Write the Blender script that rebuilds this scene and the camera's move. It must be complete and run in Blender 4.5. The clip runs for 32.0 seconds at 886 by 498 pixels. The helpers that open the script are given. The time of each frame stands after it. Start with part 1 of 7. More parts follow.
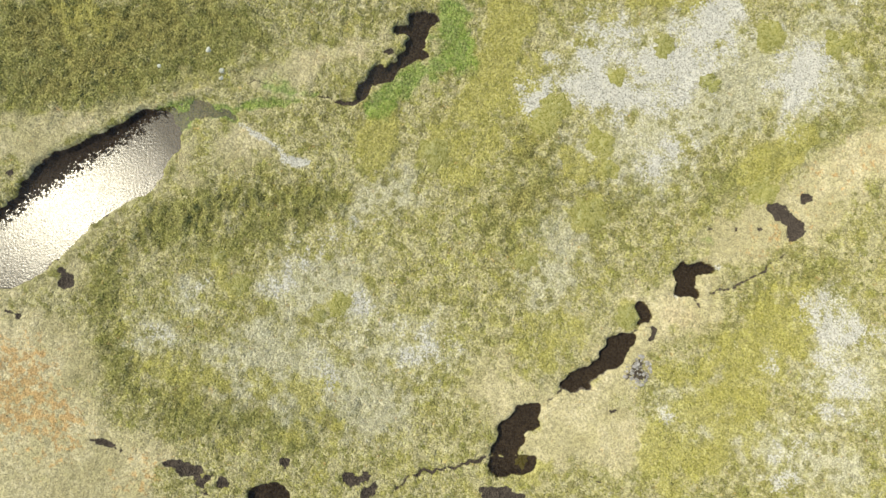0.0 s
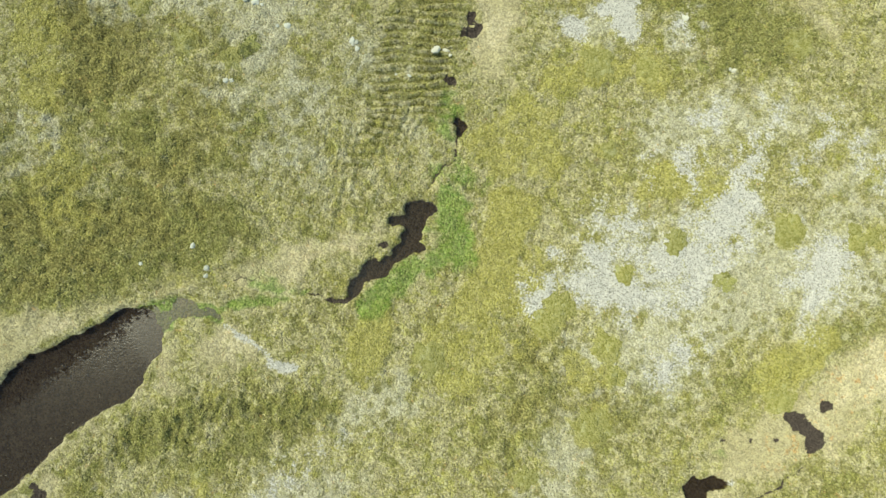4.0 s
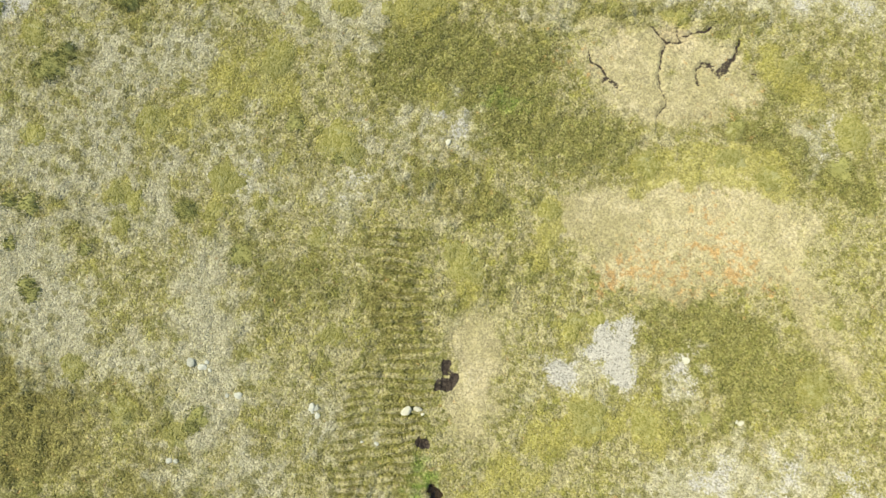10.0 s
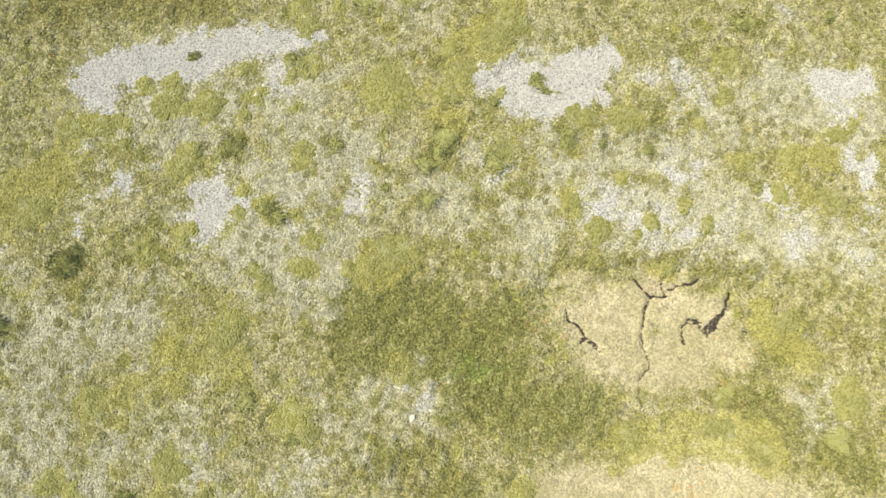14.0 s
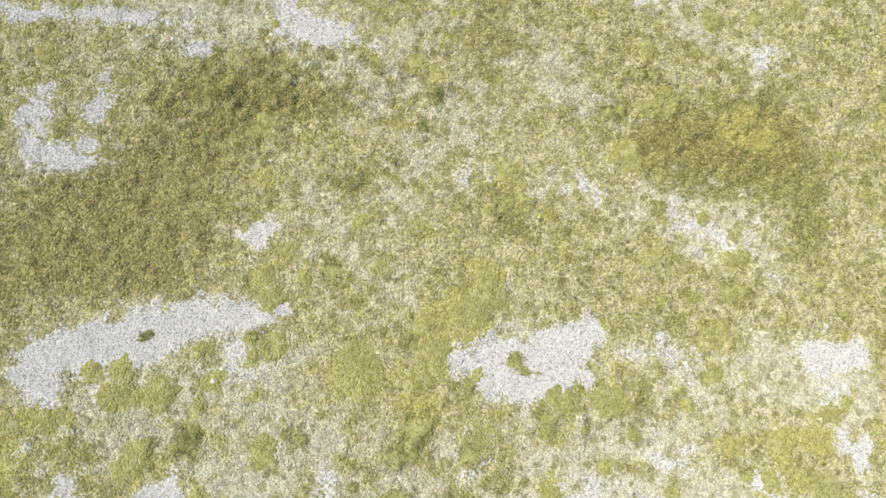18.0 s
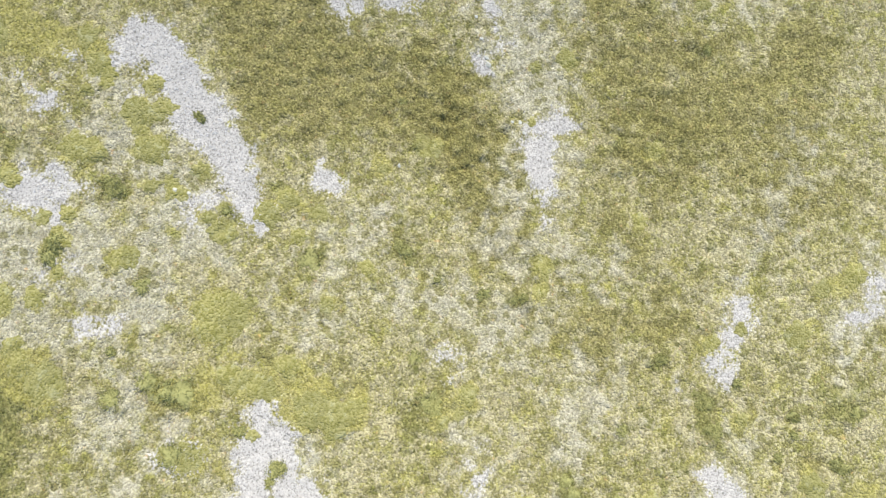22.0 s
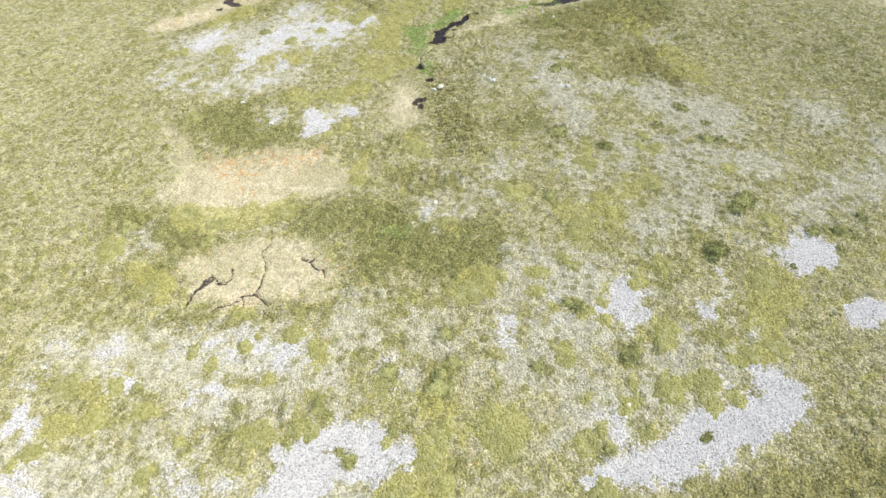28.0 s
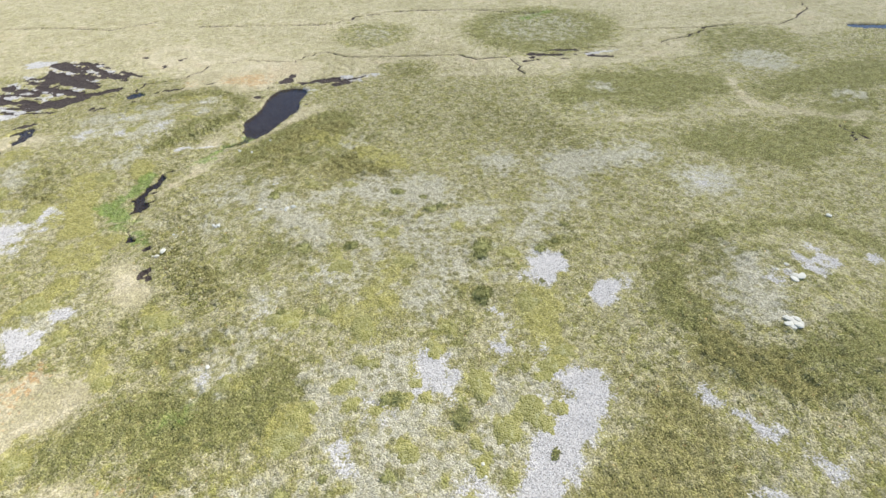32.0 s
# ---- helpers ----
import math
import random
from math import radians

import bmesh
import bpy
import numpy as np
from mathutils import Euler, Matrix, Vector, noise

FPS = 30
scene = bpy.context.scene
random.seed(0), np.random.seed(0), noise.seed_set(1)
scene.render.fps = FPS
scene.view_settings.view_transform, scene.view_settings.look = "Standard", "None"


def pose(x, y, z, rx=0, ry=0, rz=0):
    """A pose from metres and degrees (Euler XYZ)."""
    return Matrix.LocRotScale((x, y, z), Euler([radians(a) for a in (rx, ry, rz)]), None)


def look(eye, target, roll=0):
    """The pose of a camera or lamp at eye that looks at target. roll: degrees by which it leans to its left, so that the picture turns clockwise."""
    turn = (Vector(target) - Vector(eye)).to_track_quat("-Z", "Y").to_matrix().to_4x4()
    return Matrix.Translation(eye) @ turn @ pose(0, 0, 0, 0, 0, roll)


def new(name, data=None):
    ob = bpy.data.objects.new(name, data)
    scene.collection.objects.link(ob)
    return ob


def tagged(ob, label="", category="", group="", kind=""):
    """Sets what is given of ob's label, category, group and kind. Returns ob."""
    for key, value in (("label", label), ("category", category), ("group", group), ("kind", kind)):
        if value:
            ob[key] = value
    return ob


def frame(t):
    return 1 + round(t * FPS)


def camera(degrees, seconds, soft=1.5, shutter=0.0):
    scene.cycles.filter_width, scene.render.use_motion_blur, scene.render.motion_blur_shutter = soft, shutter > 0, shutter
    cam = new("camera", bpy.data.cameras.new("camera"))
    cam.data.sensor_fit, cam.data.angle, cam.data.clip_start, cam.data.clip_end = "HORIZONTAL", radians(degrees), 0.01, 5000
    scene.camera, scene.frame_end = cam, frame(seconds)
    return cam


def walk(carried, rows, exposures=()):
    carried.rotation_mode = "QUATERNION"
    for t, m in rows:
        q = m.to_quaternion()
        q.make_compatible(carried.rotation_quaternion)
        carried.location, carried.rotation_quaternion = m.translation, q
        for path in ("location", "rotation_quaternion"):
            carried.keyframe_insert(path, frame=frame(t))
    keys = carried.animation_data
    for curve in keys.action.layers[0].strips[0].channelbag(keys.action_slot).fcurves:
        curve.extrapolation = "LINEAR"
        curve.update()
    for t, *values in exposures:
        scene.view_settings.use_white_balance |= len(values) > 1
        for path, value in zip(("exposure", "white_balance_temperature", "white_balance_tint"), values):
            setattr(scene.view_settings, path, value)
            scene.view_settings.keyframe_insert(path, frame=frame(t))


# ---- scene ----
cam = camera(77.7, 32.0)
PATH = [
    (0, pose(0.471, -0.398, 29.700, 5.51, -2.35, 19.97)),
    (0.5, pose(0.054, 0.823, 29.623, 5.49, -2.38, 20.14)),
    (1, pose(-0.408, 2.025, 29.509, 5.59, -2.44, 20.28)),
    (1.5, pose(-0.772, 3.210, 29.407, 5.80, -2.43, 20.45)),
    (2, pose(-1.147, 4.424, 29.330, 5.96, -2.34, 20.62)),
    (2.5, pose(-1.607, 5.713, 29.261, 6.04, -2.33, 20.70)),
    (3, pose(-2.083, 7.183, 29.194, 5.81, -2.25, 20.75)),
    (3.5, pose(-2.431, 8.645, 29.136, 5.71, -1.98, 20.74)),
    (5.5, pose(-4.154, 14.256, 28.662, 6.04, -1.62, 20.62)),
    (6, pose(-4.443, 15.643, 28.540, 6.39, -1.32, 20.53)),
    (6.5, pose(-4.821, 17.048, 28.458, 6.65, -1.20, 20.42)),
    (7, pose(-5.207, 18.625, 28.378, 6.62, -1.04, 20.40)),
    (7.5, pose(-5.729, 20.172, 28.285, 6.53, -1.16, 20.32)),
    (8, pose(-6.371, 21.780, 28.172, 6.24, -1.43, 20.24)),
    (8.5, pose(-6.887, 23.249, 28.031, 6.23, -1.66, 20.13)),
    (9, pose(-7.213, 24.891, 27.948, 6.15, -1.52, 20.16)),
    (9.5, pose(-7.621, 26.442, 27.815, 6.16, -1.64, 20.13)),
    (10, pose(-7.986, 28.139, 27.764, 6.01, -1.64, 20.14)),
    (10.5, pose(-8.377, 29.849, 27.665, 5.85, -1.70, 20.12)),
    (11, pose(-8.772, 31.706, 27.663, 5.42, -1.65, 20.13)),
    (11.5, pose(-9.090, 33.401, 27.602, 5.39, -1.57, 20.25)),
    (12, pose(-9.513, 34.931, 27.446, 5.72, -1.69, 20.15)),
    (12.5, pose(-9.915, 36.612, 27.345, 5.72, -1.72, 20.15)),
    (13, pose(-10.395, 38.267, 27.244, 5.72, -1.89, 20.17)),
    (13.5, pose(-10.712, 39.886, 27.171, 5.90, -1.76, 20.22)),
    (14, pose(-11.028, 41.494, 27.057, 6.11, -1.62, 20.26)),
    (14.5, pose(-11.494, 43.053, 26.973, 6.34, -1.76, 20.32)),
    (16.5, pose(-13.381, 48.682, 26.774, 8.49, -2.69, 20.21)),
    (17, pose(-14.024, 50.570, 26.758, 8.06, -2.96, 20.19)),
    (17.5, pose(-14.607, 52.677, 26.775, 7.25, -3.02, 20.30)),
    (18, pose(-15.153, 54.628, 26.792, 6.73, -3.01, 20.27)),
    (18.5, pose(-15.677, 56.339, 26.773, 6.62, -3.10, 20.93)),
    (19, pose(-15.974, 57.822, 26.804, 6.18, -3.04, 28.04)),
    (19.5, pose(-16.227, 58.856, 26.779, 5.73, -3.25, 39.68)),
    (20, pose(-16.547, 59.728, 26.854, 4.77, -3.42, 52.57)),
    (20.5, pose(-16.767, 60.272, 26.894, 3.75, -3.30, 66.13)),
    (21, pose(-16.884, 60.519, 26.905, 2.79, -3.01, 78.49)),
    (21.5, pose(-17.007, 60.708, 26.867, 3.15, -2.43, 85.89)),
    (22, pose(-16.977, 60.751, 26.865, 6.99, -2.04, 91.38)),
    (22.5, pose(-17.399, 60.657, 26.992, 12.83, -1.70, 99.74)),
    (23, pose(-17.325, 60.795, 27.002, 20.73, -0.69, 112.43)),
    (23.5, pose(-17.264, 61.011, 26.931, 26.29, 0.54, 128.15)),
    (24, pose(-17.051, 60.962, 26.795, 29.16, 0.91, 140.83)),
    (24.5, pose(-16.994, 61.026, 26.792, 31.01, 1.23, 149.89)),
    (25, pose(-17.182, 61.171, 26.802, 32.62, 1.93, 159.25)),
    (25.5, pose(-17.357, 61.307, 26.729, 33.61, 2.49, 172.38)),
    (26, pose(-17.335, 61.423, 26.780, 34.59, 2.39, -174.90)),
    (26.5, pose(-17.383, 61.385, 26.870, 35.97, 2.31, -164.46)),
    (28.5, pose(-16.736, 62.349, 26.668, 41.43, 1.06, -171.13)),
    (29, pose(-16.567, 62.334, 26.553, 41.74, 1.61, 177.20)),
    (29.5, pose(-16.411, 62.267, 26.382, 41.95, 2.03, 167.53)),
    (30, pose(-16.258, 62.290, 26.241, 42.35, 2.01, 164.20)),
    (30.5, pose(-16.263, 62.292, 26.224, 42.50, 2.08, 161.82)),
    (31, pose(-16.275, 62.224, 26.293, 43.42, 2.13, 160.41)),
    (31.5, pose(-16.331, 62.170, 26.341, 47.22, 2.11, 159.46)),
    (32, pose(-16.282, 62.211, 26.313, 51.51, 1.98, 158.85)),
]
walk(cam, PATH, exposures=[(0.0, 0.26, 7750, 2), (6.0, 0.20, 7600, -11), (9.0, 0.25, 8050, -2), (13.0, 0.38, 7800, 5), (17.0, 0.46, 6950, 9), (23.0, 0.51, 6600, 13), (26.5, 0.57, 6500, 13), (32.0, 0.50, 6500, 14)])

# ---- light ----
SUN = Vector((-0.53, -0.045, 0.845)).normalized()
world = bpy.data.worlds.new("sky")
scene.world = world
world.use_nodes = True
wn = world.node_tree.nodes
sky = wn.new("ShaderNodeTexSky")
sky.sky_type, sky.sun_disc = "NISHITA", False
sky.sun_elevation = math.asin(SUN.z)
sky.sun_rotation = math.atan2(SUN.x, SUN.y)
sky.altitude = 2200
sky.ozone_density, sky.dust_density, sky.air_density = 3.0, 0.2, 1.3
wn["Background"].inputs[1].default_value = 0.15
world.node_tree.links.new(sky.outputs[0], wn["Background"].inputs[0])
sun = new("sun", bpy.data.lights.new("sun", "SUN"))
sun.data.energy, sun.data.angle, sun.data.color = 4.2, radians(0.55), (1.0, 0.965, 0.9)
sun.matrix_world = look(SUN * 300, (0, 0, 0))


# ---- materials ----
class Nodes:
    """A short way to write node trees."""

    def __init__(self, name):
        self.mat = bpy.data.materials.new(name)
        self.mat.use_nodes = True
        self.tree = self.mat.node_tree
        self.shader = self.tree.nodes["Principled BSDF"]
        self.shader.inputs["Diffuse Roughness"].default_value = 0.6
        self.place = self.add("ShaderNodeNewGeometry").outputs["Position"]

    def add(self, kind):
        return self.tree.nodes.new(kind)

    def link(self, a, b):
        if hasattr(a, "is_output"):
            self.tree.links.new(a, b)
        else:
            b.default_value = a

    def noise(self, scale, detail=2.0, rough=0.55, at=None):
        n = self.add("ShaderNodeTexNoise")
        n.inputs["Scale"].default_value, n.inputs["Detail"].default_value = scale, detail
        n.inputs["Roughness"].default_value = rough
        self.link(at or self.place, n.inputs["Vector"])
        return n.outputs["Fac"]

    def shifted(self, by):
        n = self.add("ShaderNodeVectorMath")
        n.operation = "ADD"
        n.inputs[1].default_value = (by, by, 0)
        self.link(self.place, n.inputs[0])
        return n.outputs[0]

    def cells(self, scale, offset):
        n = self.add("ShaderNodeTexVoronoi")
        n.inputs["Scale"].default_value = scale
        self.link(self.shifted(offset), n.inputs["Vector"])
        return n.outputs["Distance"]

    def granules(self, scale, offset, fray):
        """Small clumps side by side: how far each place lies from its clump's middle, where that middle is, and a number of its own."""
        wave = self.add("ShaderNodeTexNoise")
        wave.inputs["Scale"].default_value, wave.inputs["Detail"].default_value = scale * 1.3, 2.0
        self.link(self.shifted(offset), wave.inputs["Vector"])
        push = self.add("ShaderNodeVectorMath")
        push.operation = "MULTIPLY_ADD"
        push.inputs[1].default_value = (fray / scale, fray / scale, 0.0)
        self.link(wave.outputs["Color"], push.inputs[0])
        self.link(self.shifted(offset), push.inputs[2])
        n = self.add("ShaderNodeTexVoronoi")
        n.voronoi_dimensions = "2D"
        n.inputs["Scale"].default_value = scale
        self.link(push.outputs[0], n.inputs["Vector"])
        split = self.add("ShaderNodeSeparateColor")
        self.link(n.outputs["Color"], split.inputs[0])
        return n.outputs["Distance"], n.outputs["Position"], split.outputs[0]

    def math(self, how, a, b, c=0.0):
        n = self.add("ShaderNodeMath")
        n.operation = how
        for i, v in enumerate((a, b, c)):
            self.link(v, n.inputs[i])
        return n.outputs[0]

    def ramp(self, v, lo, hi, to_lo=0.0, to_hi=1.0):
        n = self.add("ShaderNodeMapRange")
        n.interpolation_type = "SMOOTHSTEP"
        for i, x in enumerate((v, lo, hi, to_lo, to_hi)):
            self.link(x, n.inputs[i])
        return n.outputs[0]

    def mix(self, fac, a, b):
        n = self.add("ShaderNodeMix")
        n.data_type = "RGBA"
        self.link(fac, n.inputs[0])
        for v, s in ((a, n.inputs[6]), (b, n.inputs[7])):
            self.link(v if hasattr(v, "is_output") else (*v, 1), s)
        return n.outputs[2]

    def attr(self, name):
        n = self.add("ShaderNodeAttribute")
        n.attribute_name = name
        return n.outputs["Fac"]

    def bump(self, v, strength, distance):
        n = self.add("ShaderNodeBump")
        n.inputs["Strength"].default_value, n.inputs["Distance"].default_value = strength, distance
        self.link(v, n.inputs["Height"])
        self.link(n.outputs[0], self.shader.inputs["Normal"])


LAYERS = ("sedge", "heath", "silt", "pale", "moss", "straw", "rust", "lush", "gravel", "mud")


def meadow_material(name, blades):
    """The bog meadow: short grass that gives way to sedge, lichen, moss, dry peat, gravel and mud where the maps say so."""
    s = Nodes(name)
    crumb, crumb_at, crumb_own = s.granules(11.5, 50.0, 1.1)
    lump, lump_at, lump_own = s.granules(2.9, 80.0, 0.9)
    fine, mid, big = s.noise(8.5, 3, 0.62), s.noise(2.6, 3, 0.6, crumb_at), s.noise(0.35, 3, 0.6)
    spot, grit = s.noise(1.0, 6, 0.68, crumb_at), s.noise(30, 2, 0.7)
    patch = s.noise(0.8, 7, 0.66, crumb_at)
    own = s.add("ShaderNodeNewGeometry").outputs["Random Per Island"] if blades else grit

    def edge(layer, width, rough, by=patch, more=0.0):
        v = s.math("MULTIPLY_ADD", s.math("SUBTRACT", by, 0.5), rough, s.attr(layer))
        return s.ramp(v, 0.5 - width - more, 0.5 + width - more)

    green = s.mix(s.ramp(mid, 0.3, 0.7), (0.215, 0.212, 0.074), (0.30, 0.288, 0.122))
    dry = s.mix(s.ramp(grit, 0.3, 0.7), (0.32, 0.305, 0.165), (0.445, 0.42, 0.265))
    tone = s.math("MULTIPLY_ADD", s.math("SUBTRACT", fine, 0.5), 1.0, s.math("MULTIPLY_ADD", s.math("SUBTRACT", big, 0.5), 0.5, spot))
    col = s.mix(s.ramp(tone, 0.36, 0.57), green, dry)
    # brown-green tufts a hand or two across
    tuft = s.cells(1.7, 6.0)
    col = s.mix(s.math("MULTIPLY", s.ramp(s.math("MULTIPLY_ADD", fine, 0.35, tuft), 0.42, 0.34), s.ramp(spot, 0.42, 0.56)), col, (0.155, 0.158, 0.048))
    blot = s.noise(0.95, 4, 0.5, crumb_at)
    col = s.mix(s.math("MULTIPLY", s.ramp(blot, 0.57, 0.62), 0.5), col, s.mix(fine, (0.245, 0.242, 0.052), (0.36, 0.345, 0.115)))
    shade = s.noise(1.15, 3, 0.5, lump_at)
    col = s.mix(s.math("MULTIPLY", s.ramp(shade, 0.575, 0.63), 0.7), col, s.mix(fine, (0.145, 0.16, 0.042), (0.225, 0.225, 0.075)))
    # specks of yellow moss and grey lichen all over the turf
    specks = s.noise(1.5, 5, 0.62, s.shifted(71.0))
    col = s.mix(s.math("MULTIPLY", s.ramp(specks, 0.54, 0.66), 0.55), col, s.mix(fine, (0.20, 0.215, 0.036), (0.37, 0.37, 0.10)))
    flecks = s.noise(2.3, 6, 0.68, crumb_at)
    col = s.mix(s.math("MULTIPLY", s.ramp(flecks, 0.55, 0.66), 0.6), col, s.mix(fine, (0.37, 0.362, 0.24), (0.475, 0.465, 0.345)))
    dark = s.mix(s.ramp(fine, 0.38, 0.62), (0.130, 0.142, 0.040), (0.265, 0.262, 0.098))
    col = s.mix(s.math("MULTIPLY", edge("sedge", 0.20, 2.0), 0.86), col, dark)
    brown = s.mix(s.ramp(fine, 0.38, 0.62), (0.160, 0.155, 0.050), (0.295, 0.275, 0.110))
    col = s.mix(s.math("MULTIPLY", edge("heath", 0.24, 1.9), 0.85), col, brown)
    lichen = s.mix(s.ramp(fine, 0.38, 0.62), (0.385, 0.38, 0.27), (0.485, 0.476, 0.37))
    col = s.mix(s.math("MULTIPLY", edge("pale", 0.27, 2.1, spot), 0.90), col, lichen)
    # single dark tufts, a hand or two across, on every kind of turf
    bush, bush_at, bush_own = s.granules(1.5, 110.0, 0.35)
    reach = s.math("MULTIPLY_ADD", bush_own, 0.22, 0.14)
    dot = s.ramp(s.math("SUBTRACT", s.math("MULTIPLY_ADD", s.math("SUBTRACT", fine, 0.5), 0.3, bush), reach), 0.05, -0.04)
    dot = s.math("MULTIPLY", dot, s.ramp(s.noise(0.22, 2, 0.5, s.shifted(61.0)), 0.42, 0.58, 0.15, 0.7))
    col = s.mix(dot, col, s.mix(fine, (0.150, 0.150, 0.050), (0.245, 0.235, 0.090)))
    bare = s.mix(s.ramp(fine, 0.3, 0.7), (0.43, 0.39, 0.245), (0.565, 0.525, 0.385))
    wide = s.noise(0.13, 6, 0.66, s.shifted(40.0))
    peat = s.mix(s.ramp(s.math("MULTIPLY_ADD", big, 0.5, s.math("MULTIPLY", patch, 0.5)), 0.42, 0.60), bare, (0.41, 0.38, 0.235))
    peat = s.mix(s.math("MULTIPLY", s.ramp(wide, 0.47, 0.62), 0.6), peat, (0.32, 0.295, 0.165))
    peat = s.mix(s.math("MULTIPLY", s.ramp(wide, 0.45, 0.34), 0.55), peat, (0.47, 0.395, 0.26))
    col = s.mix(s.math("MULTIPLY", edge("straw", 0.22, 1.8), 0.9), col, peat)
    red = s.mix(s.ramp(grit, 0.3, 0.7), (0.39, 0.225, 0.085), (0.51, 0.375, 0.185))
    col = s.mix(s.math("MULTIPLY", edge("rust", 0.22, 4.2, s.noise(2.4, 5, 0.74, s.shifted(211.0)), -0.20), 0.8), col, red)
    cushion = s.mix(s.ramp(fine, 0.3, 0.7), (0.258, 0.250, 0.062), (0.395, 0.378, 0.145))
    col = s.mix(s.math("MULTIPLY", edge("moss", 0.16, 2.4), 0.80), col, cushion)
    wet = s.mix(s.ramp(fine, 0.3, 0.7), (0.085, 0.19, 0.030), (0.24, 0.30, 0.085))
    col = s.mix(s.math("MULTIPLY", edge("lush", 0.2, 1.8), 0.75), col, wet)
    warm = s.add("ShaderNodeMix")
    warm.data_type, warm.blend_type = "RGBA", "MULTIPLY"
    warm.inputs[0].default_value = 1.0
    s.link(col, warm.inputs[6])
    warm.inputs[7].default_value = (1.045, 1.0, 0.93, 1)
    col = warm.outputs[2]
    chips = s.mix(s.ramp(s.math("MULTIPLY_ADD", grit, 0.6, s.math("MULTIPLY", fine, 0.4)), 0.36, 0.52), (0.335, 0.320, 0.272), (0.505, 0.484, 0.428))
    col = s.mix(edge("gravel", 0.13, 2.8, s.math("MULTIPLY_ADD", fine, 0.45, s.math("MULTIPLY", spot, 0.55))), col, chips)
    col = s.mix(edge("mud", 0.06, 0.6, fine), col, s.mix(fine, (0.034, 0.027, 0.022), (0.098, 0.077, 0.062)))
    col = s.mix(edge("silt", 0.05, 0.3, fine), col, s.mix(fine, (0.075, 0.060, 0.050), (0.170, 0.140, 0.112)))
    hue = s.add("ShaderNodeHueSaturation")
    if blades:
        tint = s.ramp(own, 0.0, 1.0, 0.74, 1.28)
    else:
        # clump by clump lighter and darker, most of all in thick turf, with small dark specks between, darker on gravel
        # for the shadows among its stones
        loud = s.math("MULTIPLY_ADD", s.math("MAXIMUM", s.attr("gravel"), s.math("MULTIPLY", s.math("MAXIMUM", s.attr("straw"), s.math("MAXIMUM", s.attr("pale"), s.attr("moss"))), 0.65)), -0.75, 1.0)
        tint = s.ramp(s.math("MULTIPLY_ADD", lump_own, 0.25, s.math("MULTIPLY", crumb_own, 0.75)), 0.0, 1.0, -0.36, 0.42)
        speck, speck_at, speck_own = s.granules(19.0, 140.0, 0.9)
        tint = s.math("MULTIPLY", s.math("MULTIPLY_ADD", tint, loud, 1.0), s.ramp(speck_own, 0.74, 0.90, 1.05, s.math("MULTIPLY_ADD", s.attr("gravel"), -0.18, 0.70)))
    s.link(tint, hue.inputs["Value"])
    s.link(col, hue.inputs["Color"])
    s.link(hue.outputs[0], s.shader.inputs["Base Color"])
    s.shader.inputs["Roughness"].default_value = 0.92
    s.shader.inputs["Specular IOR Level"].default_value = 0.15
    if not blades:
        # rounded lumps of turf, crumbs of moss and lichen on them, flatter on bare ground
        flat = s.math("MULTIPLY_ADD", s.math("MAXIMUM", s.attr("straw"), s.attr("gravel")), -0.8, 1.0)
        high = s.math("MULTIPLY_ADD", s.math("MULTIPLY", lump, lump), -0.45, s.math("MULTIPLY_ADD", s.math("MULTIPLY", crumb, crumb), -0.6, s.math("MULTIPLY", fine, 0.6)))
        s.bump(s.math("MULTIPLY_ADD", high, flat, s.math("MULTIPLY", grit, 0.25)), 1.0, 0.14)
    return s.mat


def moss_material():
    """A springy yellow-green cushion, browner in places and crumbly at a hand's breadth."""
    s = Nodes("moss_cushion")
    crumb, crumb_at, crumb_own = s.granules(11.0, 50.0, 0.7)
    fine, mid = s.noise(12, 3, 0.65), s.noise(1.9, 4, 0.65, crumb_at)
    o = s.add("ShaderNodeObjectInfo").outputs["Random"]
    col = s.mix(s.ramp(s.math("MULTIPLY_ADD", crumb_own, 0.6, s.math("MULTIPLY", fine, 0.4)), 0.15, 0.85), (0.238, 0.228, 0.060), (0.385, 0.360, 0.140))
    col = s.mix(s.ramp(s.math("MULTIPLY_ADD", o, 0.45, s.math("MULTIPLY", mid, 0.65)), 0.35, 0.70, 0.0, 0.85), col, s.mix(crumb_own, (0.20, 0.195, 0.055), (0.32, 0.305, 0.125)))
    col = s.mix(s.ramp(mid, 0.46, 0.36, 0.0, 0.6), col, (0.40, 0.395, 0.21))
    s.link(col, s.shader.inputs["Base Color"])
    s.shader.inputs["Roughness"].default_value = 0.95
    s.shader.inputs["Specular IOR Level"].default_value = 0.1
    s.bump(s.math("MULTIPLY_ADD", s.math("MULTIPLY", crumb, crumb), -1.0, s.math("MULTIPLY", fine, 0.5)), 1.0, 0.08)
    return s.mat


def sedge_material():
    """Dark olive sedge, blade by blade."""
    s = Nodes("dark_sedge")
    r = s.add("ShaderNodeNewGeometry").outputs["Random Per Island"]
    fine = s.noise(10, 3, 0.65)
    col = s.mix(s.ramp(s.math("MULTIPLY_ADD", fine, 0.6, s.math("MULTIPLY", r, 0.5)), 0.25, 0.8), (0.19, 0.198, 0.060), (0.345, 0.34, 0.13))
    s.link(col, s.shader.inputs["Base Color"])
    s.shader.inputs["Roughness"].default_value = 0.9
    s.shader.inputs["Specular IOR Level"].default_value = 0.15
    return s.mat


